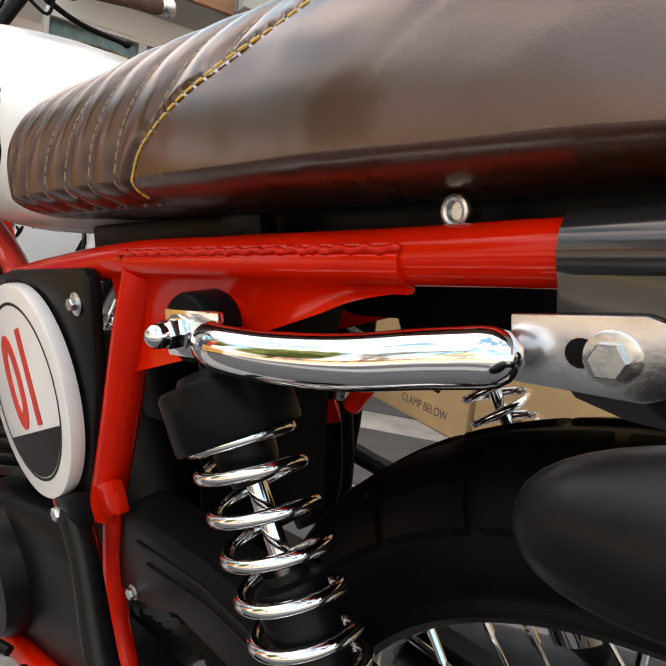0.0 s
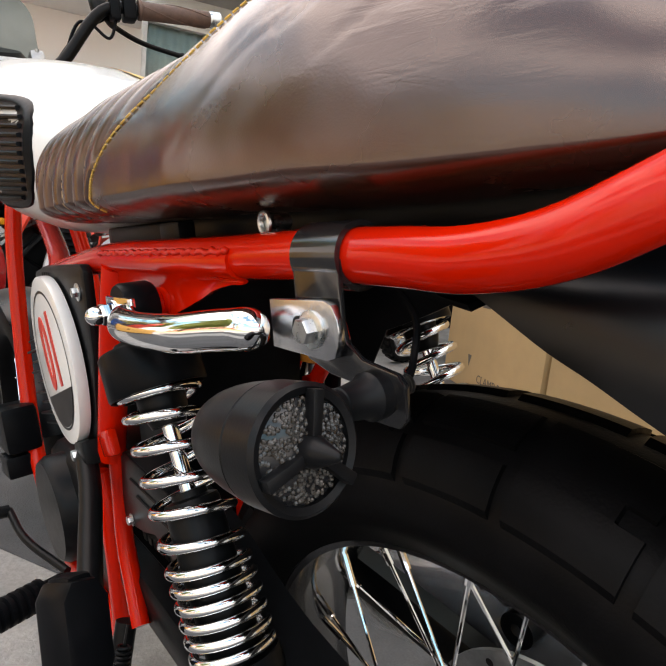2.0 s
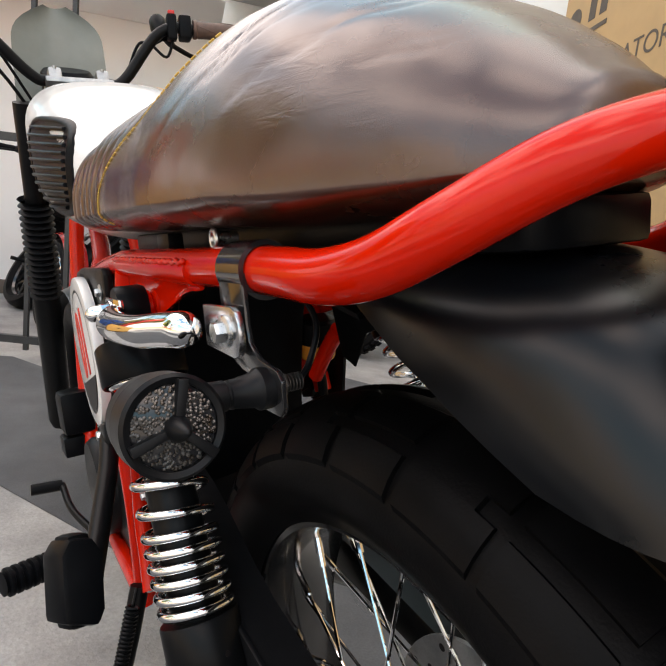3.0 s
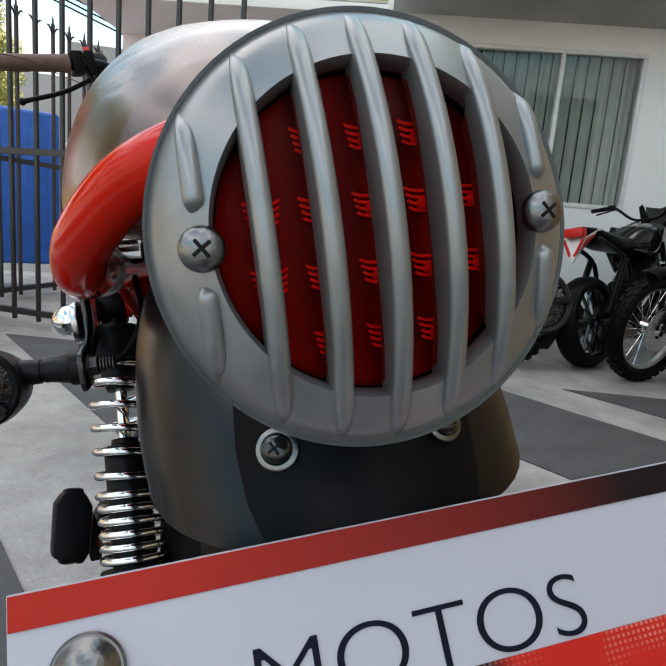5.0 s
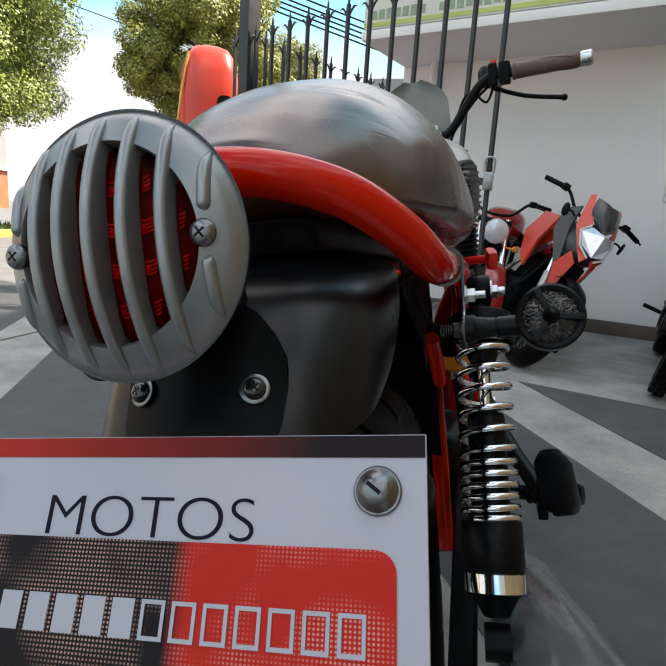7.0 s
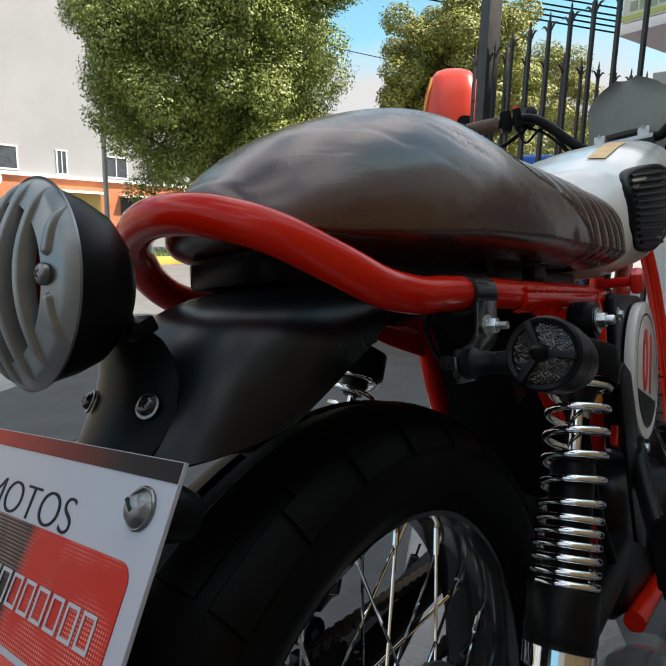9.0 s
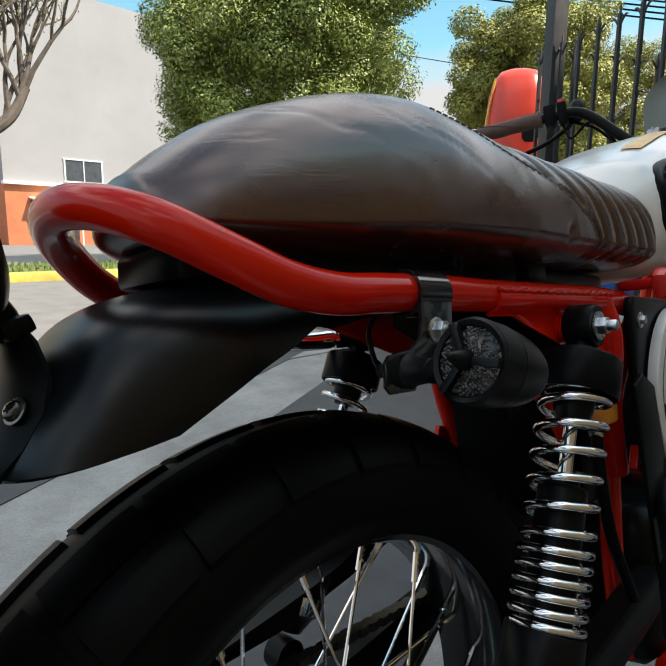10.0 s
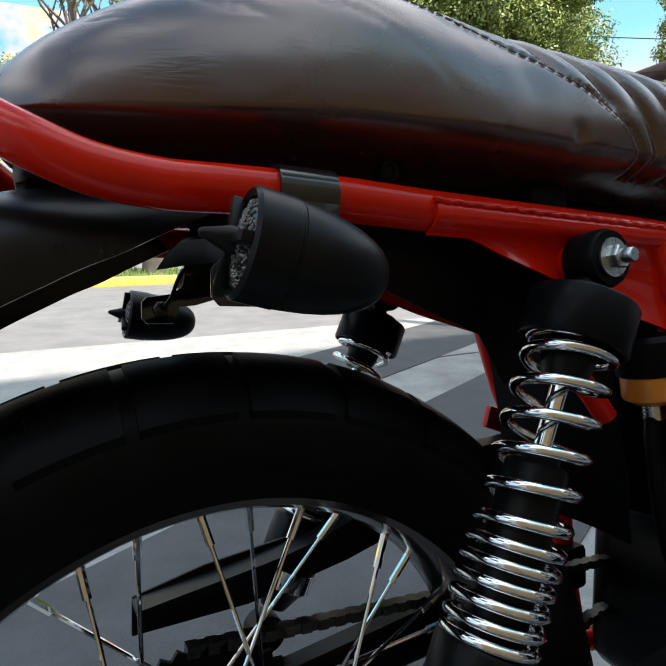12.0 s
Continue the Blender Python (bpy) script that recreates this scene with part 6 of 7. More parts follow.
block(bm, (0.20, 0.002, 0.022), pose(0.35, -0.001, 1.875))
part("small_print", bm, CARD_PRINT, big)
for x, z, s in ((0.41, 0.53, 0.10), (0.83, 0.53, 0.10), (0.30, 0.17, 0.045)):
    bm = bmesh.new()
    d = -1 if s < 0.06 else 1
    prism(bm, [(-0.42 * s, -0.6 * s * d), (0.42 * s, -0.6 * s * d), (0.0, 0.8 * s * d)], 0.002, pose(x, 0.0, z) @ UPRIGHT)
    part("arrow", bm, CARD_PRINT, big)
b2 = carton("appliance_carton", (1.90, 1.155), 0.8, 0.8, 1.9, "tall brown cardboard appliance carton")
bm = bmesh.new()
for k in range(3):
    block(bm, (0.07, 0.002, 0.10), pose(0.18 + 0.1 * k, -0.001, 0.86))
part("print_row", bm, CARD_PRINT, b2)
b3 = carton("appliance_carton", (1.545, 0.41), 0.75, 0.8, 1.65, "brown cardboard carton beside the tall ones")
b4 = carton("appliance_carton", (1.21, -0.29), 0.8, 0.9, 2.1, "plain tall cardboard carton")

# ---- iron fence
fence = thing("fence", Matrix(), "black iron fence of spiked bars with a square post", "fence")
A, B = Vector((0.004, 2.761, 0)), Vector((-1.775, 3.763, 0))
C = Vector((-1.93, 3.85, 0))
D = Vector((-1.05, 5.25, 0))


def fence_bar(h):
    bm = bmesh.new()
    block(bm, (0.020, 0.020, h), pose(0, 0, h / 2 + 0.04))
    for s, l in ((-1, 0.07), (1, 0.07)):
        tube(bm, smooth_path([(0, 0, h - 0.06), (s * 0.012, 0, h - 0.02), (s * 0.045, 0, h + 0.02), (s * 0.075, 0, h + 0.015)], 4), [0.007] * 9 + [0.006, 0.004, 0.002, 0.001], 6)
    tube(bm, [(0, 0, h), (0, 0, h + 0.07), (0, 0, h + 0.10)], [0.009, 0.007, 0.001], 6)
    return finish("fence_bar", bm, FENCE)


bar_mesh = fence_bar(2.02)
for a, b, n in ((A, B, 11.47), (B, C, 1), (B, D, 9)):
    ang = math.atan2((b - a).y, (b - a).x)
    for k in range(math.ceil(n)):
        p = a + (b - a) * (k + (0.0 if a is A else 0.9)) / n
        ob = new("fence_bar", bar_mesh)
        ob.parent = fence
        ob.matrix_local = Matrix.Translation(p) @ pose(0, 0, 0, 0, 0, math.degrees(ang))
    bm = bmesh.new()
    for z in (0.09, 1.02):
        block(bm, ((b - a).length, 0.035, 0.035), Matrix.Translation((a + b) / 2) @ pose(0, 0, z, 0, 0, math.degrees(ang)))
    part("fence_rail", bm, FENCE, fence)
bm = bmesh.new()
block(bm, (0.105, 0.105, 3.4), pose(B.x, B.y, 1.7, 0, 0, -29), 0.006)
part("fence_post", bm, FENCE, fence, "square dark steel post")
bm = bmesh.new()
block(bm, (0.05, 0.06, 0.09), pose(A.x + 0.0, A.y - 0.02, 1.02), 0.008)
tube(bm, smooth_path([(A.x - 0.02, A.y - 0.02, 1.06), (A.x - 0.02, A.y - 0.02, 1.13), (A.x + 0.02, A.y - 0.02, 1.13), (A.x + 0.02, A.y - 0.02, 1.06)], 5), 0.007, 8)
part("padlock", bm, ALU, fence, "grey padlock")

# ---- things beyond the fence
kiosk = thing("red_kiosk", pose(-2.46, 4.51, 0, 0, 0, 30) @ Matrix.Scale(0.83, 4), "red rounded plastic booth with a small dark window", "booth")
bm = bmesh.new()
rings = []
for z, s in ((0.0, 1.0), (0.6, 1.0), (1.4, 0.98), (2.1, 0.93), (2.35, 0.86), (2.5, 0.74), (2.58, 0.56), (2.615, 0.3), (2.62, 0.05)):
    rings.append([(0.33 * s * math.copysign(abs(math.cos(a)) ** 0.6, math.cos(a)), 0.33 * s * math.copysign(abs(math.sin(a)) ** 0.6, math.sin(a)), z) for a in [2 * math.pi * k / 32 for k in range(32)]])
loft(bm, rings)
part("shell", bm, KIOSK_RED, kiosk)
bm = bmesh.new()
prism(bm, rounded(0.16, 0.24, 0.06), 0.02, pose(0.14, -0.327, 1.98) @ pose(0, 0, 0, 90))
part("window_hole", bm, PRINT_BLACK, kiosk)
bm = bmesh.new()
tube(bm, smooth_path([(-0.22, -0.22, 2.50), (-0.30, -0.24, 2.0), (-0.38, -0.28, 1.2), (-0.5, -0.3, 0.1)], 5), 0.012, 8)
part("rope", bm, YELLOW, kiosk, "pale yellow guy rope")
bm = bmesh.new()
block(bm, (0.85, 0.6, 1.55), pose(0, 0, 1.05), 0.05, 3)
for k in range(5):
    block(bm, (0.05, 0.62, 1.4), pose(-0.34 + 0.17 * k, 0, 1.05), 0.015)
solid("blue_container", bm, BLUE, "bright blue ribbed plastic container", "container", m=pose(-1.72, 5.15, 0, 0, 0, 20) @ Matrix.Scale(0.8, 4))
bm = bmesh.new()
block(bm, (1.45, 0.06, 0.72), pose(0, 0, 0.41), 0.006)
for s in (-1, 1):
    block(bm, (0.05, 0.35, 0.02), pose(s * 0.6, 0.10, 0.015), 0.004)
ob = solid("display_board", bm, ORANGE_BOARD, "orange-tan standing board by the fence", "board", m=pose(-1.95, 3.10, 0.008, 0, 0, -14))
bm = bmesh.new()
block(bm, (1.47, 0.07, 0.05), pose(0, 0, 0.030), 0.004)
part("black_base", bm, BLACK_PLASTIC, ob, "black lower edge")
bm = bmesh.new()
block(bm, (0.16, 0.004, 0.05), pose(0.20, -0.032, 0.50, 0, 5))
block(bm, (0.05, 0.004, 0.16), pose(0.25, -0.032, 0.43, 0, 15))
part("dark_mark", bm, PRINT_BLACK, ob)


# ---- parked motorcycles
def panel(bm, pts, thick, m=Matrix()):
    """A thin plate over a loop of points, given its thickness along its mean normal."""
    P = [Vector(p) for p in pts]
    nrm = Vector()
    for a, b in zip(P, P[1:] + P[:1]):
        nrm += a.cross(b)
    nrm = nrm.normalized() * thick
    f = [bm.verts.new(m @ p) for p in P]
    g = [bm.verts.new(m @ (p + nrm)) for p in P]
    bm.faces.new(f[::-1])
    bm.faces.new(g)
    for k in range(len(P)):
        j = (k + 1) % len(P)
        bm.faces.new((f[k], f[j], g[j], g[k]))
    return bm


def mirrored(pts, s):
    return [(s * x, y, z) for x, y, z in pts]


def parked_bike(name, m, label, paint, style, group="parked motorcycles"):
    """A parked motorcycle, nose along its -y, wheels on z = 0. style: 'sport', 'dirt', 'scrambler' or 'retro'."""
    ob = thing(name, m, label, "motorcycle", group)
    rf = 0.345 if style == "dirt" else 0.33 if style == "scrambler" else 0.30
    wf = 0.046 if style == "dirt" else 0.062
    base = 1.36
    steer = {"sport": -4, "dirt": -2, "scrambler": 22, "retro": 14}[style]
    st = Matrix.Translation((0, 0.13, 0)) @ pose(0, 0, 0, 0, 0, steer) @ Matrix.Translation((0, -0.13, 0))
    for hub, r, w, mm, nm in ((Vector((0, 0, rf)), rf, wf, st, "front_wheel"), (Vector((0, base, 0.31)), 0.31, 0.075, Matrix(), "rear_wheel")):
        ax = mm @ axis_frame(hub, (1, 0, 0))
        bm = bmesh.new()
        lathe(bm, [(r - 0.085, -w * 0.62), (r - 0.06, -w), (r - 0.025, -w * 0.95), (r - 0.006, -w * 0.5), (r - 0.004, 0), (r - 0.006, w * 0.5), (r - 0.025, w * 0.95), (r - 0.06, w), (r - 0.085, w * 0.62)], ax, 48)
        if style in ("dirt", "scrambler"):
            for k in range(34):
                for s, h in ((-0.62, 0.012), (0.0, 0.013), (0.62, 0.012)):
                    th = 2 * math.pi * (k + (0.5 if s == 0 else 0)) / 34
                    block(bm, (0.018, 0.036, w * 0.46), ax @ pose(0, 0, 0, 0, 0, math.degrees(th)) @ pose(r - 0.008 - 0.006 * abs(s), 0, s * w))
        wh = part(nm, bm, RUBBER, ob, "black block-tread tyre" if style in ("dirt", "scrambler") else "")
        bm = bmesh.new()
        lathe(bm, [(r - 0.083, -w * 0.66), (r - 0.080, -w * 0.6), (r - 0.10, -w * 0.4), (r - 0.105, 0), (r - 0.10, w * 0.4), (r - 0.080, w * 0.6), (r - 0.083, w * 0.66)], ax, 48)
        part("rim", bm, ALU if style != "sport" else BLACK_GLOSS, wh)
        bm = bmesh.new()
        n = 10 if style == "sport" else 28
        for k in range(n):
            th = 2 * math.pi * k / n
            s = 0.03 * (1 if k % 2 else -1)
            tube(bm, [ax @ Vector((0.03 * math.cos(th + 0.5), 0.03 * math.sin(th + 0.5), s)), ax @ Vector(((r - 0.10) * math.cos(th), (r - 0.10) * math.sin(th), 0))], 0.011 if style == "sport" else 0.0022, 6)
        lathe(bm, [(0, -0.06), (0.035, -0.055), (0.035, 0.055), (0, 0.06)], ax, 20)
        tagged(part("spoke", bm, CHROME if style in ("dirt", "retro") else BLACK_GLOSS, wh), kind="stuff")
        bm = bmesh.new()
        lathe(bm, [(0.05, 0.066), (0.13, 0.066), (0.13, 0.070), (0.05, 0.070), (0.05, 0.066)], ax, 32)
        part("brake_disc", bm, STEEL, wh)
    # fork
    top = Vector((0, 0.36, {"dirt": 1.06, "sport": 1.0}.get(style, 0.92)))
    for s in (-1, 1):
        bm = bmesh.new()
        a, b = Vector((s * 0.095, 0.01, rf)), top + Vector((s * 0.095, 0, 0))
        tube(bm, [st @ a, st @ a.lerp(b, 0.45)], 0.027, 12)
        part("fork_slider", bm, BLACK_PLASTIC if style == "dirt" else ALU, ob)
        bm = bmesh.new()
        tube(bm, [st @ a.lerp(b, 0.40), st @ b], 0.019, 12)
        part("fork_tube", bm, BLACK_METAL if style == "dirt" else BRASS if style == "scrambler" else CHROME, ob)
    bm = bmesh.new()
    block(bm, (0.25, 0.09, 0.035), st @ pose(0, 0.36, top.z - 0.03, -20), 0.01)
    block(bm, (0.25, 0.09, 0.035), st @ pose(0, 0.29, top.z - 0.20, -20), 0.01)
    part("fork_yoke", bm, ALU if style == "scrambler" else BLACK_METAL, ob)
    # bars
    hz = top.z + (0.12 if style != "sport" else 0.16)
    bm = bmesh.new()
    tube(bm, [st @ Vector(p) for p in smooth_path([(-0.40, 0.47, hz + 0.02), (-0.24, 0.42, hz + 0.03), (-0.10, 0.37, hz - 0.08), (0.10, 0.37, hz - 0.08), (0.24, 0.42, hz + 0.03), (0.40, 0.47, hz + 0.02)], 5)], 0.011, 10)
    hb2 = part("handlebar", bm, BLACK_METAL, ob)
    for s in (-1, 1):
        bm = bmesh.new()
        tube(bm, [st @ Vector((s * 0.40, 0.47, hz + 0.02)), st @ Vector((s * 0.28, 0.43, hz + 0.028))], 0.017, 10)
        part("grip", bm, BLACK_PLASTIC, hb2)
        bm = bmesh.new()
        tube(bm, [st @ Vector((s * 0.26, 0.37, hz + 0.02)), st @ Vector((s * 0.40, 0.40, hz - 0.005))], 0.007, 8)
        block(bm, (0.05, 0.05, 0.045), st @ pose(s * 0.255, 0.42, hz + 0.03), 0.01)
        part("lever", bm, BLACK_METAL, hb2)
        if style in ("scrambler",):
            bm = bmesh.new()
            tube(bm, [st @ Vector(p) for p in smooth_path([(s * 0.26, 0.43, hz + 0.03), (s * 0.30, 0.45, hz + 0.10), (s * 0.34, 0.47, hz + 0.19)], 4)], 0.006, 8)
            lathe(bm, [(0, -0.01), (0.05, -0.008), (0.052, 0.0), (0.045, 0.018), (0, 0.026)], st @ axis_frame((s * 0.345, 0.47, hz + 0.235), (0, -1, 0.15)), 24)
            part("mirror", bm, BLACK_PLASTIC, hb2)
    # head lamp
    if style in ("retro", "scrambler"):
        hl = st @ axis_frame((0, 0.20, top.z - 0.09), (0, -1, -0.05))
        bm = bmesh.new()
        lathe(bm, [(0.088, 0.02), (0.092, 0.0), (0.088, -0.03), (0.06, -0.09), (0, -0.12)], hl, 32)
        lamp = part("headlight", bm, BLACK_GLOSS if style == "scrambler" else CHROME, ob)
        bm = bmesh.new()
        lathe(bm, [(0.086, 0.019), (0.06, 0.032), (0.0, 0.040)], hl, 32)
        part("headlight_lens", bm, HEADLENS, lamp)
        if style == "scrambler":
            bm = bmesh.new()
            lathe(bm, [(0.084, 0.030), (0.094, 0.026), (0.094, 0.018)], hl, 32)
            for a in (45, 135):
                block(bm, (0.18, 0.008, 0.006), hl @ pose(0, 0, 0.042, 0, 0, a))
            part("lamp_guard", bm, BLACK_METAL, lamp)
        for s in (-1, 1):
            bm = bmesh.new()
            tube(bm, [st @ Vector((s * 0.09, 0.24, top.z - 0.19)), st @ Vector((s * 0.15, 0.22, top.z - 0.19))], 0.008, 8)
            lathe(bm, [(0, -0.03), (0.022, -0.02), (0.024, 0.01), (0.018, 0.02), (0, 0.025)], st @ axis_frame((s * 0.17, 0.22, top.z - 0.19), (0, -1, 0)), 20)
            part("turn_signal", bm, AMBER if style == "retro" else BLACK_PLASTIC, ob, "amber turn signal" if style == "retro" else "")
    else:
        if style == "dirt":
            bm = bmesh.new()
            rings = []
            for z, w, y in ((0.885, 0.050, 0.02), (0.91, 0.090, 0.00), (0.95, 0.122, 0.00), (1.00, 0.130, 0.03), (1.03, 0.128, 0.085), (1.15, 0.136, 0.105), (1.165, 0.142, 0.085), (1.22, 0.138, 0.105), (1.255, 0.122, 0.13), (1.27, 0.095, 0.15)):
                ring = [(w * math.sin(q), y + 0.10 * (1 - math.cos(q)), z) for q in [radians(-80 + 160 * k / 14) for k in range(15)]]
                rings.append([st @ Vector(p) for p in ring] + [st @ Vector((0.9 * x, y1 + 0.02, z1)) for x, y1, z1 in reversed(ring)])
            loft(bm, rings)
            mask = part("headlight_mask", bm, SLATE, ob, "dark slate headlight mask with a peak")
            bm = bmesh.new()
            prism(bm, [(-0.092, 0.055), (0.092, 0.055), (0.072, -0.045), (0.035, -0.062), (-0.035, -0.062), (-0.072, -0.045)], 0.04, st @ pose(0, 0.105, 1.085) @ pose(0, 0, 0, 84), 0.012)
            part("headlight_lens", bm, HEADLENS, mask)
            rings = []
            for k in range(13):
                q = radians(-70 + 95 * k / 12)
                rings.append([st @ Vector((0.060 * x, -(rf + h) * math.sin(q), rf + (rf + h) * math.cos(q))) for x, h in ((-1, 0.005), (-0.85, 0.028), (0, 0.042), (0.85, 0.028), (1, 0.005), (0.8, 0.020), (0, 0.034), (-0.8, 0.020))])
            part("front_fender", loft(bmesh.new(), rings), BLACK_PLASTIC, ob)
            bm = bmesh.new()
            block(bm, (0.27, 0.06, 0.44), pose(0, 0.33, 0.79, -8), 0.02)
            part("radiator", bm, BLACK_PLASTIC, ob)
            for s in (-1, 1):
                bm = panel(bmesh.new(), mirrored([(0.15, 0.27, 1.01), (0.205, 0.44, 1.0), (0.20, 0.50, 0.84), (0.165, 0.44, 0.60), (0.145, 0.35, 0.58), (0.165, 0.34, 0.80)], s), 0.012 * s)
                part("side_shroud", bm, paint, ob)
                bm = panel(bmesh.new(), mirrored([(0.150, 0.16, 1.03), (0.176, 0.19, 1.035), (0.172, 0.20, 0.985), (0.155, 0.17, 0.98)], s), 0.012 * s, st)
                part("blue_panel", bm, BLUE, ob)
                bm = bmesh.new()
                tube(bm, [st @ Vector((s * 0.13, 0.24, 0.98)), st @ Vector((s * 0.20, 0.22, 0.975))], 0.007, 8)
                lathe(bm, [(0, -0.03), (0.024, -0.02), (0.027, 0.01), (0.02, 0.022), (0, 0.026)], st @ axis_frame((s * 0.215, 0.21, 0.975), (0, -1, 0)), 16)
                part("turn_signal", bm, BLACK_PLASTIC, ob)
            bm = bmesh.new()
            block(bm, (0.055, 0.004, 0.13), st @ pose(0.225, 0.18, 1.0, 4, -6, 8), 0.001)
            part("paper_tag", bm, SIGN_WHITE, ob, "white paper tag hung on the bar")
        else:
            UP = pose(0, 0, 0.09)
            bm = bmesh.new()
            rings = []
            for u, w, z0, z1 in ((0.0, 0.05, 0.70, 0.76), (0.05, 0.095, 0.66, 0.83), (0.14, 0.135, 0.66, 0.89), (0.25, 0.150, 0.70, 0.94), (0.34, 0.12, 0.74, 0.95)):
                rings.append([UP @ Vector((w * math.copysign(abs(math.cos(q)) ** 0.8, math.cos(q)), 0.03 + u, (z0 + z1) / 2 + (z1 - z0) / 2 * math.sin(q))) for q in [2 * math.pi * k / 24 for k in range(24)]])
            loft(bm, rings)
            nose = part("front_cowl", bm, SLATE, ob, "grey inner nose cowl")
            bm = panel(bmesh.new(), [(0.0, 0.005, 0.865), (-0.075, 0.055, 0.885), (-0.115, 0.09, 0.84), (-0.085, 0.035, 0.755), (0.0, -0.005, 0.715), (0.085, 0.035, 0.755), (0.115, 0.09, 0.84), (0.075, 0.055, 0.885)], 0.012, UP)
            part("headlight_lens", bm, HEADLENS, nose, "clear pointed headlight")
            for s in (-1, 1):
                bm = panel(bmesh.new(), mirrored([(0.080, 0.060, 0.895), (0.105, 0.24, 1.12), (0.130, 0.25, 1.10), (0.150, 0.12, 0.86), (0.105, 0.035, 0.74), (0.045, -0.005, 0.655), (0.020, -0.012, 0.700), (0.088, 0.030, 0.752), (0.122, 0.085, 0.84)], s), 0.010 * s, UP)
                part("cowl_panel", bm, paint, nose, "glossy red cowl panel")
                bm = panel(bmesh.new(), mirrored([(0.084, 0.048, 0.89), (0.092, 0.052, 0.90), (0.130, 0.078, 0.84), (0.098, 0.020, 0.745), (0.030, -0.022, 0.695), (0.024, -0.020, 0.705), (0.090, 0.024, 0.755), (0.118, 0.076, 0.84)], s), 0.004 * s, UP)
                part("white_stripe", bm, WHITE, nose)
                bm = panel(bmesh.new(), mirrored([(0.150, 0.21, 1.00), (0.195, 0.33, 0.96), (0.185, 0.30, 0.80), (0.125, 0.15, 0.60), (0.110, 0.12, 0.63), (0.152, 0.18, 0.84)], s), 0.012 * s, UP)
                part("side_fin", bm, SLATE, ob)
                bm = panel(bmesh.new(), mirrored([(0.175, 0.36, 1.0), (0.21, 0.56, 1.02), (0.22, 0.66, 0.86), (0.20, 0.54, 0.68), (0.18, 0.42, 0.60), (0.20, 0.40, 0.80)], s), 0.016 * s)
                part("side_shroud", bm, paint, ob, "red tank shroud")
                bm = panel(bmesh.new(), mirrored([(0.055, 0.02, 0.64), (0.10, 0.06, 0.70), (0.12, 0.14, 0.60), (0.08, 0.12, 0.46), (0.05, 0.08, 0.48)], s), 0.010 * s, UP)
                part("lower_panel", bm, paint, ob)
                bm = bmesh.new()
                tube(bm, [Vector((s * 0.07, 0.40, 0.88)), Vector((s * 0.16, 0.60, 0.62)), Vector((s * 0.15, 0.86, 0.40))], 0.016, 8)
                part("frame_tube", bm, STEEL, ob, "silver frame tube")
                bm = bmesh.new()
                tube(bm, smooth_path([(s * 0.13, 0.22, 1.0), (s * 0.19, 0.20, 1.02), (s * 0.23, 0.20, 1.01)], 4), 0.007, 8)
                lathe(bm, [(0, -0.05), (0.022, -0.035), (0.028, 0.0), (0.020, 0.035), (0, 0.05)], axis_frame((s * 0.235, 0.20, 1.01), (0.2 * s, 0.3, 1)) @ Matrix.Diagonal((0.45, 1, 1, 1)), 16)
                part("turn_signal", bm, BLACK_PLASTIC, ob)
            bm = bmesh.new()
            block(bm, (0.09, 0.02, 0.13), UP @ pose(0, 0.055, 0.58, 12), 0.01)
            part("lower_grille", bm, BLACK_PLASTIC, ob)
            bm = bmesh.new()
            rings = []
            for t in range(7):
                u = t / 6
                w = 0.020 + 0.085 * min(1.0, u * 2.6) - 0.035 * max(0.0, u - 0.6)
                row = [UP @ Vector((w * (k - 5) / 5, 0.01 + 0.14 * u + 0.06 * ((k - 5) / 5) ** 2, 0.88 + 0.22 * u - (0.02 if t == 6 else 0.0) * (1 - abs(k - 5) / 5))) for k in range(11)]
                rings.append(row + [p + Vector((0, 0.005, 0)) for p in reversed(row)])
            loft(bm, rings)
            part("wind_screen", bm, SMOKED, nose, "dark smoked wind screen")
            bm = panel(bmesh.new(), [(-0.10, 1.36, 0.93), (0.10, 1.36, 0.93), (0.07, 1.52, 0.86), (0.0, 1.54, 0.70), (-0.07, 1.52, 0.86)], -0.02)
            tl = part("tail_panel", bm, WHITE, ob, "white tail panel")
            for s in (-1, 1):
                bm = panel(bmesh.new(), mirrored([(0.095, 1.38, 0.90), (0.070, 1.53, 0.85), (0.020, 1.55, 0.74)], s), 0.012 * s)
                part("tail_lamp_lens", bm, RED_PLASTIC, tl, "red triangular lamp")
    if style != "dirt":
        bm = bmesh.new()
        lathe(bm, [(rf + 0.02, -wf * 1.1), (rf + 0.035, -wf * 0.5), (rf + 0.04, 0), (rf + 0.035, wf * 0.5), (rf + 0.02, wf * 1.1)], st @ axis_frame((0, 0, rf), (1, 0, 0)), 24, radians(60), radians(200))
        part("front_fender", bm, paint if style == "retro" else BLACK_PLASTIC, ob)
    # tank, seat, tail, engine
    body = [(0.40, 0.08, 0.80, 0.93), (0.50, 0.15, 0.76, 1.00), (0.62, 0.165, 0.76, 1.02), (0.76, 0.145, 0.78, 0.98), (0.86, 0.09, 0.80, 0.90)]
    if style == "dirt":
        body = [(0.30, 0.10, 0.66, 0.96), (0.42, 0.17, 0.62, 0.99), (0.56, 0.17, 0.70, 1.0), (0.72, 0.11, 0.80, 0.97), (0.84, 0.08, 0.84, 0.93)]
    bm = bmesh.new()
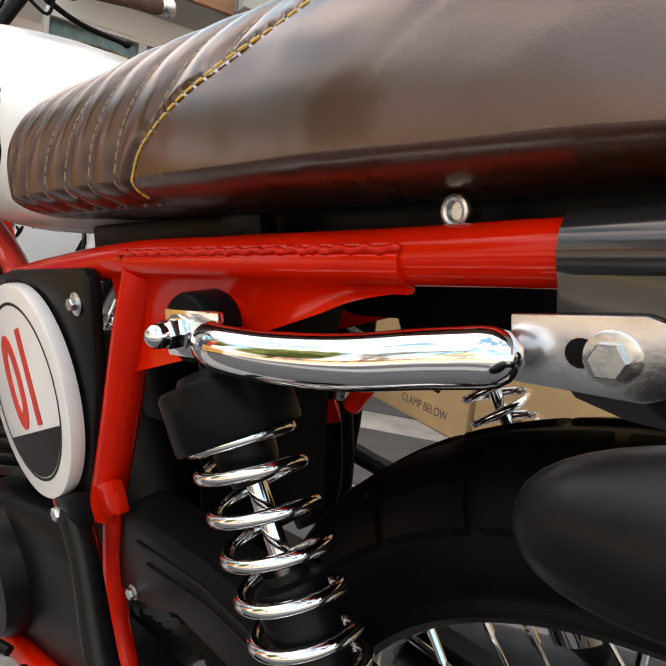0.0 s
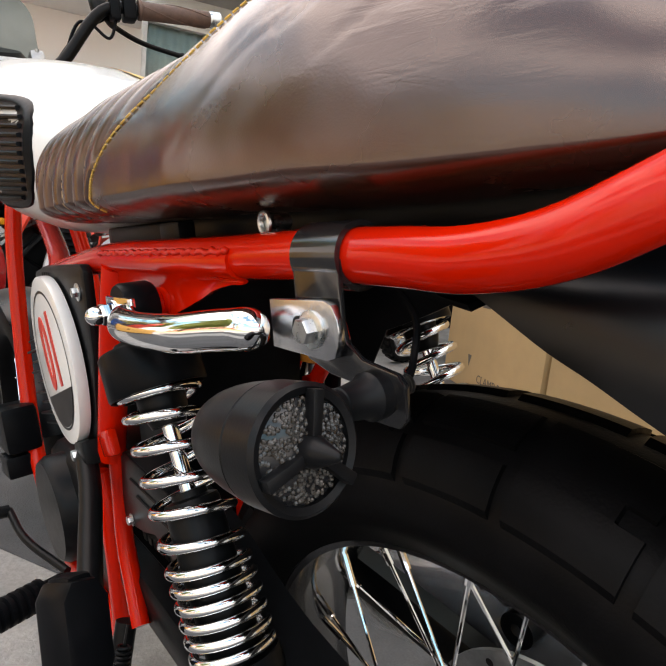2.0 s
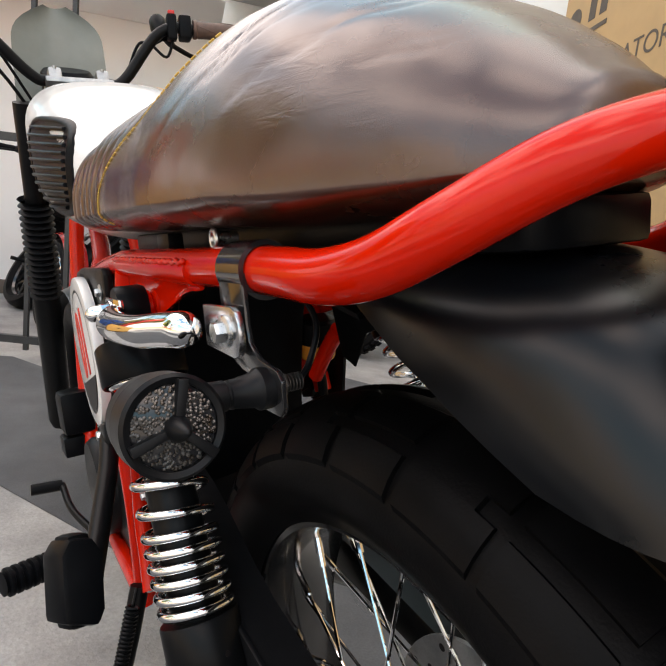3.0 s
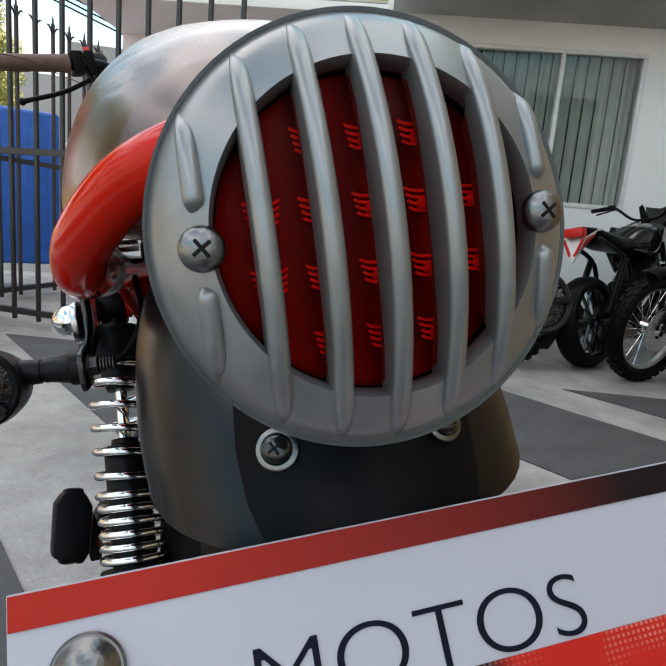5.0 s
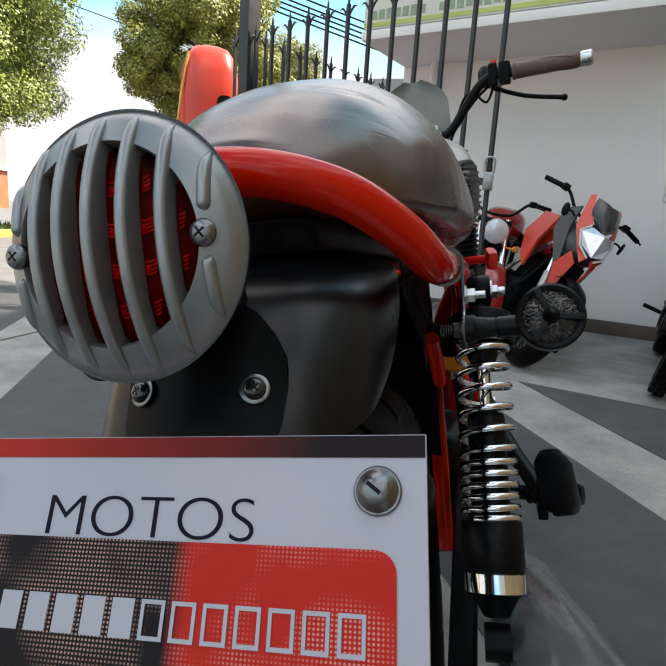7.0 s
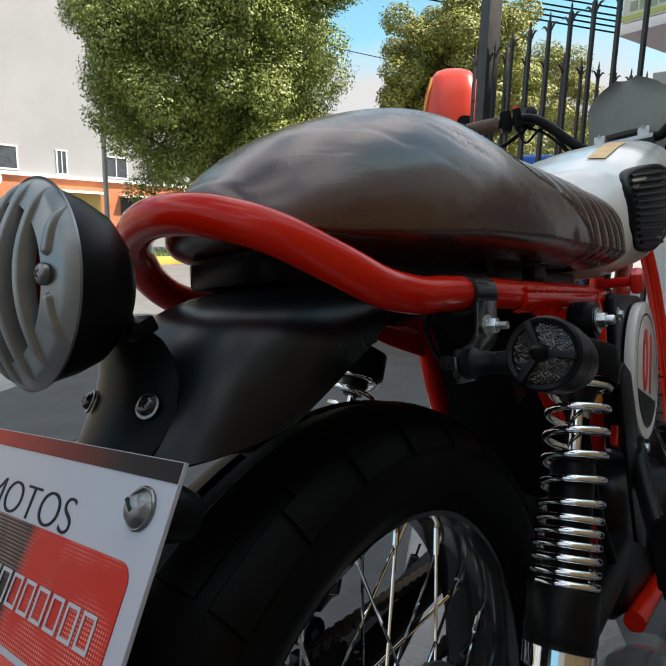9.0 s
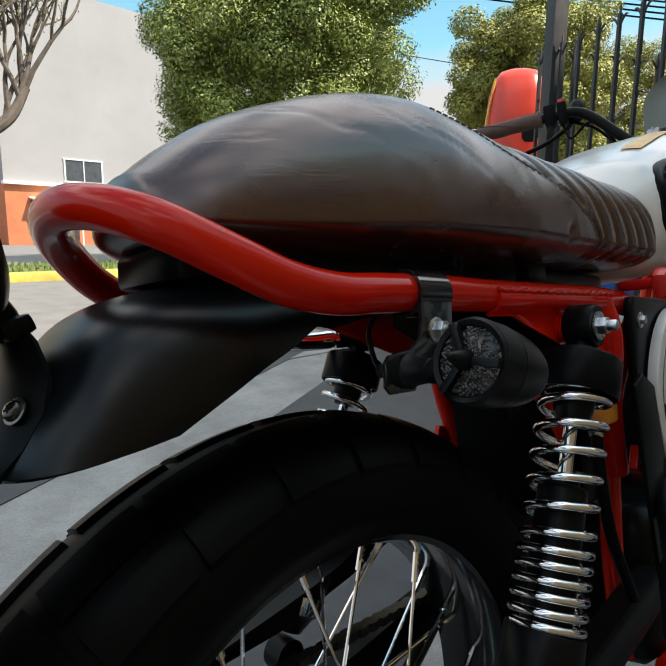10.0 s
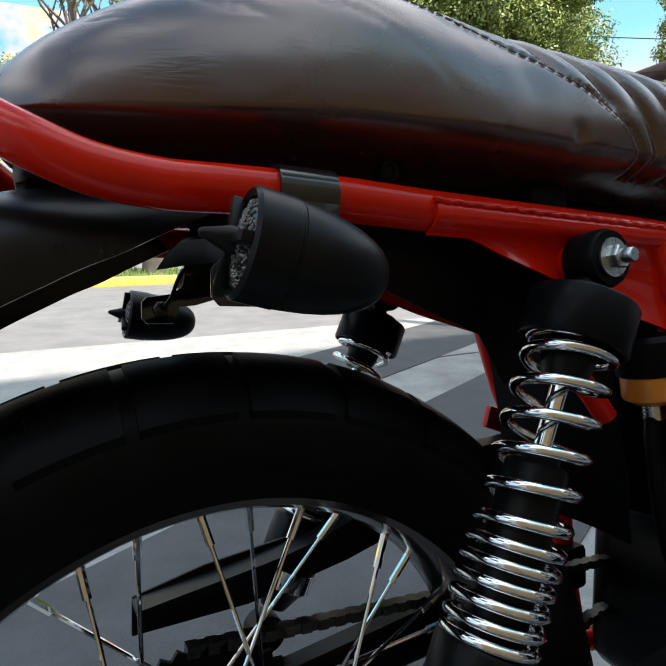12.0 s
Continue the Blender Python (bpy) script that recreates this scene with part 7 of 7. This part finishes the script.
    loft(bm, [[(w * math.copysign(abs(math.cos(a)) ** 0.7, math.cos(a)), y, (z0 + z1) / 2 + (z1 - z0) / 2 * math.copysign(abs(math.sin(a)) ** 0.8, math.sin(a))) for a in [2 * math.pi * k / 24 for k in range(24)]] for y, w, z0, z1 in body])
    part("fuel_tank", bm, paint, ob)
    bm = bmesh.new()
    loft(bm, [[(w * math.copysign(abs(math.cos(a)) ** 0.6, math.cos(a)), y, z + h * math.sin(a)) for a in [2 * math.pi * k / 20 for k in range(20)]] for y, w, z, h in ((0.78, 0.07, 0.86, 0.05), (0.88, 0.12, 0.84, 0.05), (1.10, 0.13, 0.85, 0.05), (1.35, 0.11, 0.89, 0.05), (1.46, 0.07, 0.91, 0.03))])
    part("seat", bm, BLACK_PLASTIC, ob)
    bm = bmesh.new()
    block(bm, (0.24, 0.40, 0.30), pose(0, 0.66, 0.42, 8), 0.05, 3)
    block(bm, (0.20, 0.20, 0.24), pose(0, 0.56, 0.62, 20), 0.02, 2)
    lathe(bm, [(0, -0.15), (0.09, -0.14), (0.09, 0.14), (0, 0.15)], axis_frame((0, 0.74, 0.40), (1, 0, 0)), 24)
    part("engine", bm, BLACK_METAL, ob)
    bm = bmesh.new()
    for s in (-1, 1):
        tube(bm, smooth_path([(s * 0.03, 0.38, 0.86), (s * 0.09, 0.46, 0.5), (s * 0.10, 0.60, 0.24), (s * 0.12, 0.95, 0.30), (s * 0.12, 1.0, 0.70), (s * 0.11, 1.40, 0.86)], 5), 0.016, 8)
        tube(bm, [(s * 0.10, 0.95, 0.34), (s * 0.10, base, 0.31)], 0.024, 10)
        tube(bm, [(s * 0.12, 1.05, 0.74), (s * 0.12, base - 0.05, 0.36)], 0.022, 10)
    part("chassis", bm, BLACK_METAL, ob)
    bm = bmesh.new()
    tube(bm, smooth_path([(0.10, 0.50, 0.55), (0.15, 0.45, 0.35), (0.16, 0.70, 0.22), (0.17, 1.0, 0.30), (0.18, 1.45, 0.45)], 5), [0.02] * 12 + [0.045] * 9, 12)
    part("exhaust", bm, STEEL_DARK, ob)
    bm = bmesh.new()
    tube(bm, [(0.12, 0.86, 0.28), (0.27, 0.92, 0.012)], 0.011, 8)
    part("side_stand", bm, BLACK_METAL, ob)
    for s in (-1, 1):
        bm = tube(bmesh.new(), [(s * 0.12, 0.86, 0.33), (s * 0.26, 0.86, 0.34)], 0.014, 8)
        part("foot_peg", bm, BLACK_PLASTIC, ob)
    bm = bmesh.new()
    block(bm, (0.13, 0.07, 0.06), pose(0, 1.50, 0.90), 0.015)
    part("tail_lamp", bm, RED_PLASTIC, ob, "red tail lamp")
    return ob


SMALL = Matrix.Scale(0.93, 4)
parked_bike("motorcycle", pose(0.955, 2.80, 0.008, 0, 16, -16) @ SMALL, "black and white trail motorcycle with slate headlight mask", WHITE, "dirt")
parked_bike("motorcycle", pose(1.60, 2.87, 0.008, 0, 15, 4) @ SMALL, "black scrambler motorcycle with round guarded headlight and mirrors", BLACK_GLOSS, "scrambler")
parked_bike("motorcycle", pose(0.26, 3.10, 0.008, 0, 30, 18) @ SMALL, "red and grey sport motorcycle with smoked screen", KIOSK_RED, "sport")
parked_bike("motorcycle", pose(-0.03, 3.47, 0.008, 0, 9, -4) @ SMALL, "dark red retro motorcycle with round chrome headlight", DARK_RED, "retro")
parked_bike("motorcycle", pose(3.38, 3.30, 0.008, 0, 10, 116) @ SMALL, "black street motorcycle with white tail and red lamp", BLACK_GLOSS, "sport")
parked_bike("motorcycle", pose(2.37, 2.47, 0.008, 0, 6, -75) @ SMALL, "white and blue trail motorcycle with spoked wheels beside the cartons", WHITE, "dirt")


# ---- trees
def leaf_mesh(name, centres, normals, sizes, rng, hue, parent, label):
    """Many small pointed leaves, one rhombus each, lying roughly across their normals."""
    n = len(centres)
    nor = normals + rng.normal(0, 0.38, (n, 3))
    nor /= np.linalg.norm(nor, axis=1)[:, None]
    u = np.cross(nor, rng.normal(0, 1, (n, 3)))
    u /= np.linalg.norm(u, axis=1)[:, None]
    w = np.cross(nor, u)
    s = sizes[:, None]
    co = np.stack([centres - u * s, centres - w * s * 0.48 + nor * s * 0.12, centres + u * s, centres + w * s * 0.48 + nor * s * 0.12], axis=1).reshape(-1, 3)
    me = bpy.data.meshes.new(name)
    me.vertices.add(4 * n)
    me.vertices.foreach_set("co", co.astype(np.float32).ravel())
    me.loops.add(4 * n)
    me.loops.foreach_set("vertex_index", np.arange(4 * n, dtype=np.int32))
    me.polygons.add(n)
    me.polygons.foreach_set("loop_start", np.arange(0, 4 * n, 4, dtype=np.int32))
    me.update(calc_edges=True)
    me.materials.append(hue)
    ob = new(name, me)
    ob.parent = parent
    tagged(ob, label, kind="stuff")
    return ob


def leafy_tree(name, at, crown_z, crown_r, crown_h, seed, leaves, clumps, label, hue):
    rnd = random.Random(seed)
    rng = np.random.default_rng(seed)
    ob = thing(name, Matrix.Translation(at), label, "tree")
    bm = bmesh.new()
    tube(bm, smooth_path([(0, 0, -0.1), (0.05, 0.02, 1.2), (-0.05, 0.0, crown_z * 0.7), (0.02, 0.05, crown_z)], 5), [0.26 - 0.008 * k for k in range(16)], 12)
    tips = []
    while len(tips) < clumps:
        v = Vector((rnd.gauss(0, 1), rnd.gauss(0, 1), rnd.gauss(0, 1))).normalized()
        d = rnd.uniform(0.25, 1.0) ** 0.45
        bulge = 0.94 + 0.30 * noise.noise(v * 2.3 + Vector((seed, 0, 0)))
        flat = max(abs(v.z), 0.0) ** 0.8
        c = Vector((v.x * crown_r * d * bulge * (1 + 0.12 * flat), v.y * crown_r * d * bulge * (1 + 0.12 * flat), crown_z + v.z * crown_h * d * bulge))
        tips.append((c, crown_r * rnd.uniform(0.13, 0.22)))
    for k in range(0, clumps, 6):
        c = tips[k][0]
        h = max(0.9, min(crown_z, c.z - 0.5 * math.hypot(c.x, c.y)))
        tube(bm, smooth_path([(0, 0, h), (c.x * 0.4, c.y * 0.4, h + (c.z - h) * 0.45), c], 5), [0.07 - 0.005 * j for j in range(11)], 6)
    part("trunk", bm, BARK, ob, "grey-brown bark")
    cen = np.array([tuple(c) for c, r in tips])
    rad = np.array([r for c, r in tips])
    pick = rng.choice(len(tips), leaves, p=rad ** 2 / np.sum(rad ** 2))
    v = rng.normal(0, 1, (leaves, 3))
    v /= np.linalg.norm(v, axis=1)[:, None]
    v[:, 2] *= 0.8
    shell = rng.uniform(0.35, 1.0, leaves) ** 0.4 * (1 + 0.10 * rng.normal(0, 1, leaves))
    p = cen[pick] + v * (rad[pick] * shell)[:, None]
    nor = v * 0.9 + np.array((0, 0, 0.55))
    leaf_mesh("crown", p, nor, rng.uniform(0.026, 0.056, leaves), rng, hue, ob, "dense small-leaved green crown")
    return ob


leafy_tree("tree", (-12.35, 9.7, 0.05), 5.5, 3.5, 4.0, 3, 360000, 300, "broad dense green street tree on the grassy median", LEAF)
leafy_tree("tree", (-7.75, 14.75, 0.0), 4.85, 2.25, 2.4, 8, 140000, 150, "yellow-green round tree beside the avenue", LEAF_LIGHT)
leafy_tree("tree", (-8.4, 21.0, 0.0), 4.6, 2.5, 2.9, 12, 80000, 100, "yellow-green tree farther along the avenue", LEAF_LIGHT)
leafy_tree("tree", (-24.0, -0.5, 0.0), 4.6, 2.9, 2.9, 21, 26000, 90, "thin olive tree in front of the painted building", LEAF_LIGHT)

bare = thing("tree", Matrix.Translation((-11.7, 1.75, 0.05)), "nearly bare old tree with forked grey branches", "tree")
bm = bmesh.new()
twigs = bmesh.new()
rnd = random.Random(4)


def branch(p, d, length, r, depth):
    q = [p]
    for k in range(4):
        d = (d + Vector((rnd.uniform(-0.25, 0.25), rnd.uniform(-0.25, 0.25), rnd.uniform(-0.05, 0.25)))).normalized()
        q.append(q[-1] + d * length / 4)
    tube(bm if depth < 3 else twigs, q, [r * (1 - 0.1 * k) for k in range(5)], 7 if depth < 3 else 4)
    if depth < 5:
        for k in range(2 if depth < 2 else 3):
            nd = (d + Vector((rnd.uniform(-0.9, 0.9), rnd.uniform(-0.9, 0.9), rnd.uniform(-0.2, 0.7)))).normalized()
            branch(q[-1 - (k % 2)], nd, length * rnd.uniform(0.6, 0.8), r * 0.58, depth + 1)


tube(bm, smooth_path([(0, 0, -0.1), (0.02, 0.03, 0.9), (0.0, 0.12, 1.7), (0.0, 0.2, 2.2)], 5), [0.27 - 0.007 * k for k in range(16)], 12)
for a, q in (((0, 0.16, 2.05), ((0.1, 0.45, 2.8), (0.0, 0.75, 3.45))), ((0, 0.14, 1.9), ((0.0, 0.75, 2.35), (0.1, 1.25, 2.75), (0.1, 1.55, 3.3))), ((0, 0.12, 1.9), ((-0.2, -0.2, 2.4), (-0.1, -0.7, 2.9), (0.1, -0.9, 3.5)))):
    path = smooth_path([a] + list(q), 5)
    tube(bm, path, [0.15 - 0.005 * k for k in range(len(path))], 9)
    for k in range(7):
        branch(path[-1 - k], (Vector((rnd.uniform(-0.5, 0.5), rnd.uniform(-0.5, 0.5), 1)) + 0.4 * (path[-1] - path[-4]).normalized()).normalized(), 1.3, 0.05, 2)
part("trunk", bm, BARK, bare)
twig_ob = tagged(part("twig", twigs, BARK, bare), "thin bare twigs", kind="stuff")
ends = np.array([tuple(v.co) for v in twig_ob.data.vertices])
rng = np.random.default_rng(4)
ends = ends[rng.choice(len(ends), 5200)] + rng.normal(0, 0.035, (5200, 3))
leaf_mesh("sparse_leaves", ends, rng.normal(0, 1, (5200, 3)), rng.uniform(0.015, 0.04, 5200), rng, LEAF_LIGHT, bare, "few small olive leaves")


# ---- buildings across the avenue
def facade(name, m, w, h, label, wall, ground_h, ground_mat, win_rows, doors):
    """A building whose front lies along x of m, facing -y."""
    ob = thing(name, m, label, "building", kind="structure")
    bm = bmesh.new()
    block(bm, (w, 8, h - ground_h), pose(0, 4, (h + ground_h) / 2))
    part("wall", bm, wall, ob)
    bm = bmesh.new()
    block(bm, (w, 8.1, ground_h), pose(0, 3.99, ground_h / 2))
    part("ground_floor", bm, ground_mat, ob)
    bm = bmesh.new()
    block(bm, (w * 1.01, 0.5, 0.18), pose(0, -0.1, ground_h), 0.02)
    part("cornice", bm, PLASTER, ob)
    for x, z, ww, hh in win_rows:
        bm = bmesh.new()
        for dx, dz, sx, sz in ((0, hh / 2, ww + 0.16, 0.08), (0, -hh / 2, ww + 0.16, 0.08), (-ww / 2, 0, 0.08, hh), (ww / 2, 0, 0.08, hh), (0, 0, 0.05, hh)):
            block(bm, (sx, 0.10, sz), pose(x + dx, -0.03, z + dz))
        f = part("window", bm, ALU_WHITE, ob)
        bm = bmesh.new()
        block(bm, (ww, 0.03, hh), pose(x, -0.01, z))
        part("pane", bm, DARK_GLASS, f)
    for x, ww, hh, mat in doors:
        bm = bmesh.new()
        # flat panel; the near-black ones stand in for shaded interiors
        block(bm, (ww, 0.06, hh), pose(x, -0.075, hh / 2 + 0.02))
        part("shop_opening", bm, mat, ob)
        bm = bmesh.new()
        block(bm, (ww + 0.2, 0.9, 0.08), pose(x, -0.5, hh + 0.12, 8), 0.01)
        part("awning", bm, PLASTER, ob)
    return ob


facade("building", pose(-36, 17.5, 0, 0, 0, 90), 17, 14.2, "tall blank pale building with orange shops below", PALE_WALL, 3.45, ORANGE_WALL,
       [(-4.1, 4.35, 2.2, 1.3), (-0.4, 4.35, 0.6, 1.4), (3.2, 4.35, 1.6, 1.3), (6.0, 4.35, 1.2, 1.3)], [(-5.9, 2.6, 2.5, ROOM_SHADE), (-2.4, 1.3, 2.4, ROOM_SHADE), (0.4, 3.2, 2.5, BRASS), (4.6, 2.4, 2.4, ROOM_SHADE), (7.2, 1.6, 2.4, ROOM_SHADE)])
facade("building", pose(-40, 33.5, 0, 0, 0, 90), 16, 7.5, "low pale building with orange shop fronts", PALE_WALL, 3.2, ORANGE_WALL,
       [(-5, 5.2, 1.5, 1.3), (-1, 5.2, 1.5, 1.3), (3, 5.2, 1.5, 1.3)], [(-5, 2.4, 2.3, ROOM_SHADE), (-1, 2.4, 2.3, ROOM_SHADE), (3, 2.4, 2.3, ROOM_SHADE)])
facade("building", pose(-44, 4.0, 0, 0, 0, 90), 10, 3.4, "low orange kiosk row with green sign", ORANGE_WALL, 2.4, ORANGE_WALL, [], [(-3, 2.0, 1.6, ROOM_SHADE), (0, 2.0, 1.6, ROOM_SHADE)])
mural = facade("building", pose(-30, -7.0, 0, 0, 0, 90), 18, 11.0, "building with a colourful painted mural wall", MURAL, 2.0, PALE_WALL, [], [])
facade("building", pose(-10, 44, 0, 0, 0, 0), 30, 9.0, "pale building at the end of the avenue", PALE_WALL, 3.0, PALE_WALL,
       [(-10, 5.2, 1.5, 1.4), (-6, 5.2, 1.5, 1.4), (-2, 5.2, 1.5, 1.4), (2, 5.2, 1.5, 1.4), (6, 5.2, 1.5, 1.4)], [])
facade("building", pose(1.5, 26, 0, 0, 0, 0), 14, 7.0, "pale neighbouring house with a jutting eave", PALE_WALL, 3.0, PALE_WALL,
       [(-3, 5.0, 1.4, 1.3), (1, 5.0, 1.4, 1.3)], [])
bm = bmesh.new()
lathe(bm, [(0, -0.03), (0.42, -0.03), (0.45, 0), (0.42, 0.03), (0, 0.03)], axis_frame((-34.0, 12.4, 3.0), (1, 0, 0)), 32)
tube(bm, [(-34.0, 12.4, 2.6), (-34.0, 12.4, 0)], 0.05, 8)
sg = solid("round_sign", bm, SIGN_WHITE, "round white shop sign on a thin pole", "sign")
bm = bmesh.new()
block(bm, (0.02, 0.5, 0.12), pose(-33.96, 12.4, 2.93))
part("print_bar", bm, RED_PLASTIC, sg)
# street pole, wires
bm = bmesh.new()
tube(bm, [(-16.0, 8.75, 0), (-16.0, 8.75, 4.5), (-16.0, 8.75, 8.5)], [0.075, 0.065, 0.05], 12)
tube(bm, smooth_path([(-16.0, 8.75, 8.3), (-15.4, 8.9, 8.8), (-14.2, 9.1, 8.9)], 4), 0.03, 8)
solid("street_lamp", bm, SOFFIT, "thin grey street lamp pole on the median", "street lamp")
for k, (dz, dy) in enumerate(((0, 0), (0.22, 0.1), (0.40, 0.05), (0.62, 0.2), (0.85, 0.1), (1.9, 0.3), (2.5, 0.2), (-2.4, 0.4))):
    a, b = Vector((-23.0, 14.7 + dy, 12.4 + dz)), Vector((3.0, 25.9 + dy, 5.4 + dz * 0.9))
    pts = []
    for j in range(25):
        t = j / 24
        p = a.lerp(b, t)
        p.z -= 0.3 * 4 * t * (1 - t)
        pts.append(p)
    solid("overhead_cable", tube(bmesh.new(), pts, 0.030 if k < 5 else 0.016, 6), BLACK_PLASTIC, "sagging black overhead cable", "cable", "overhead cables")
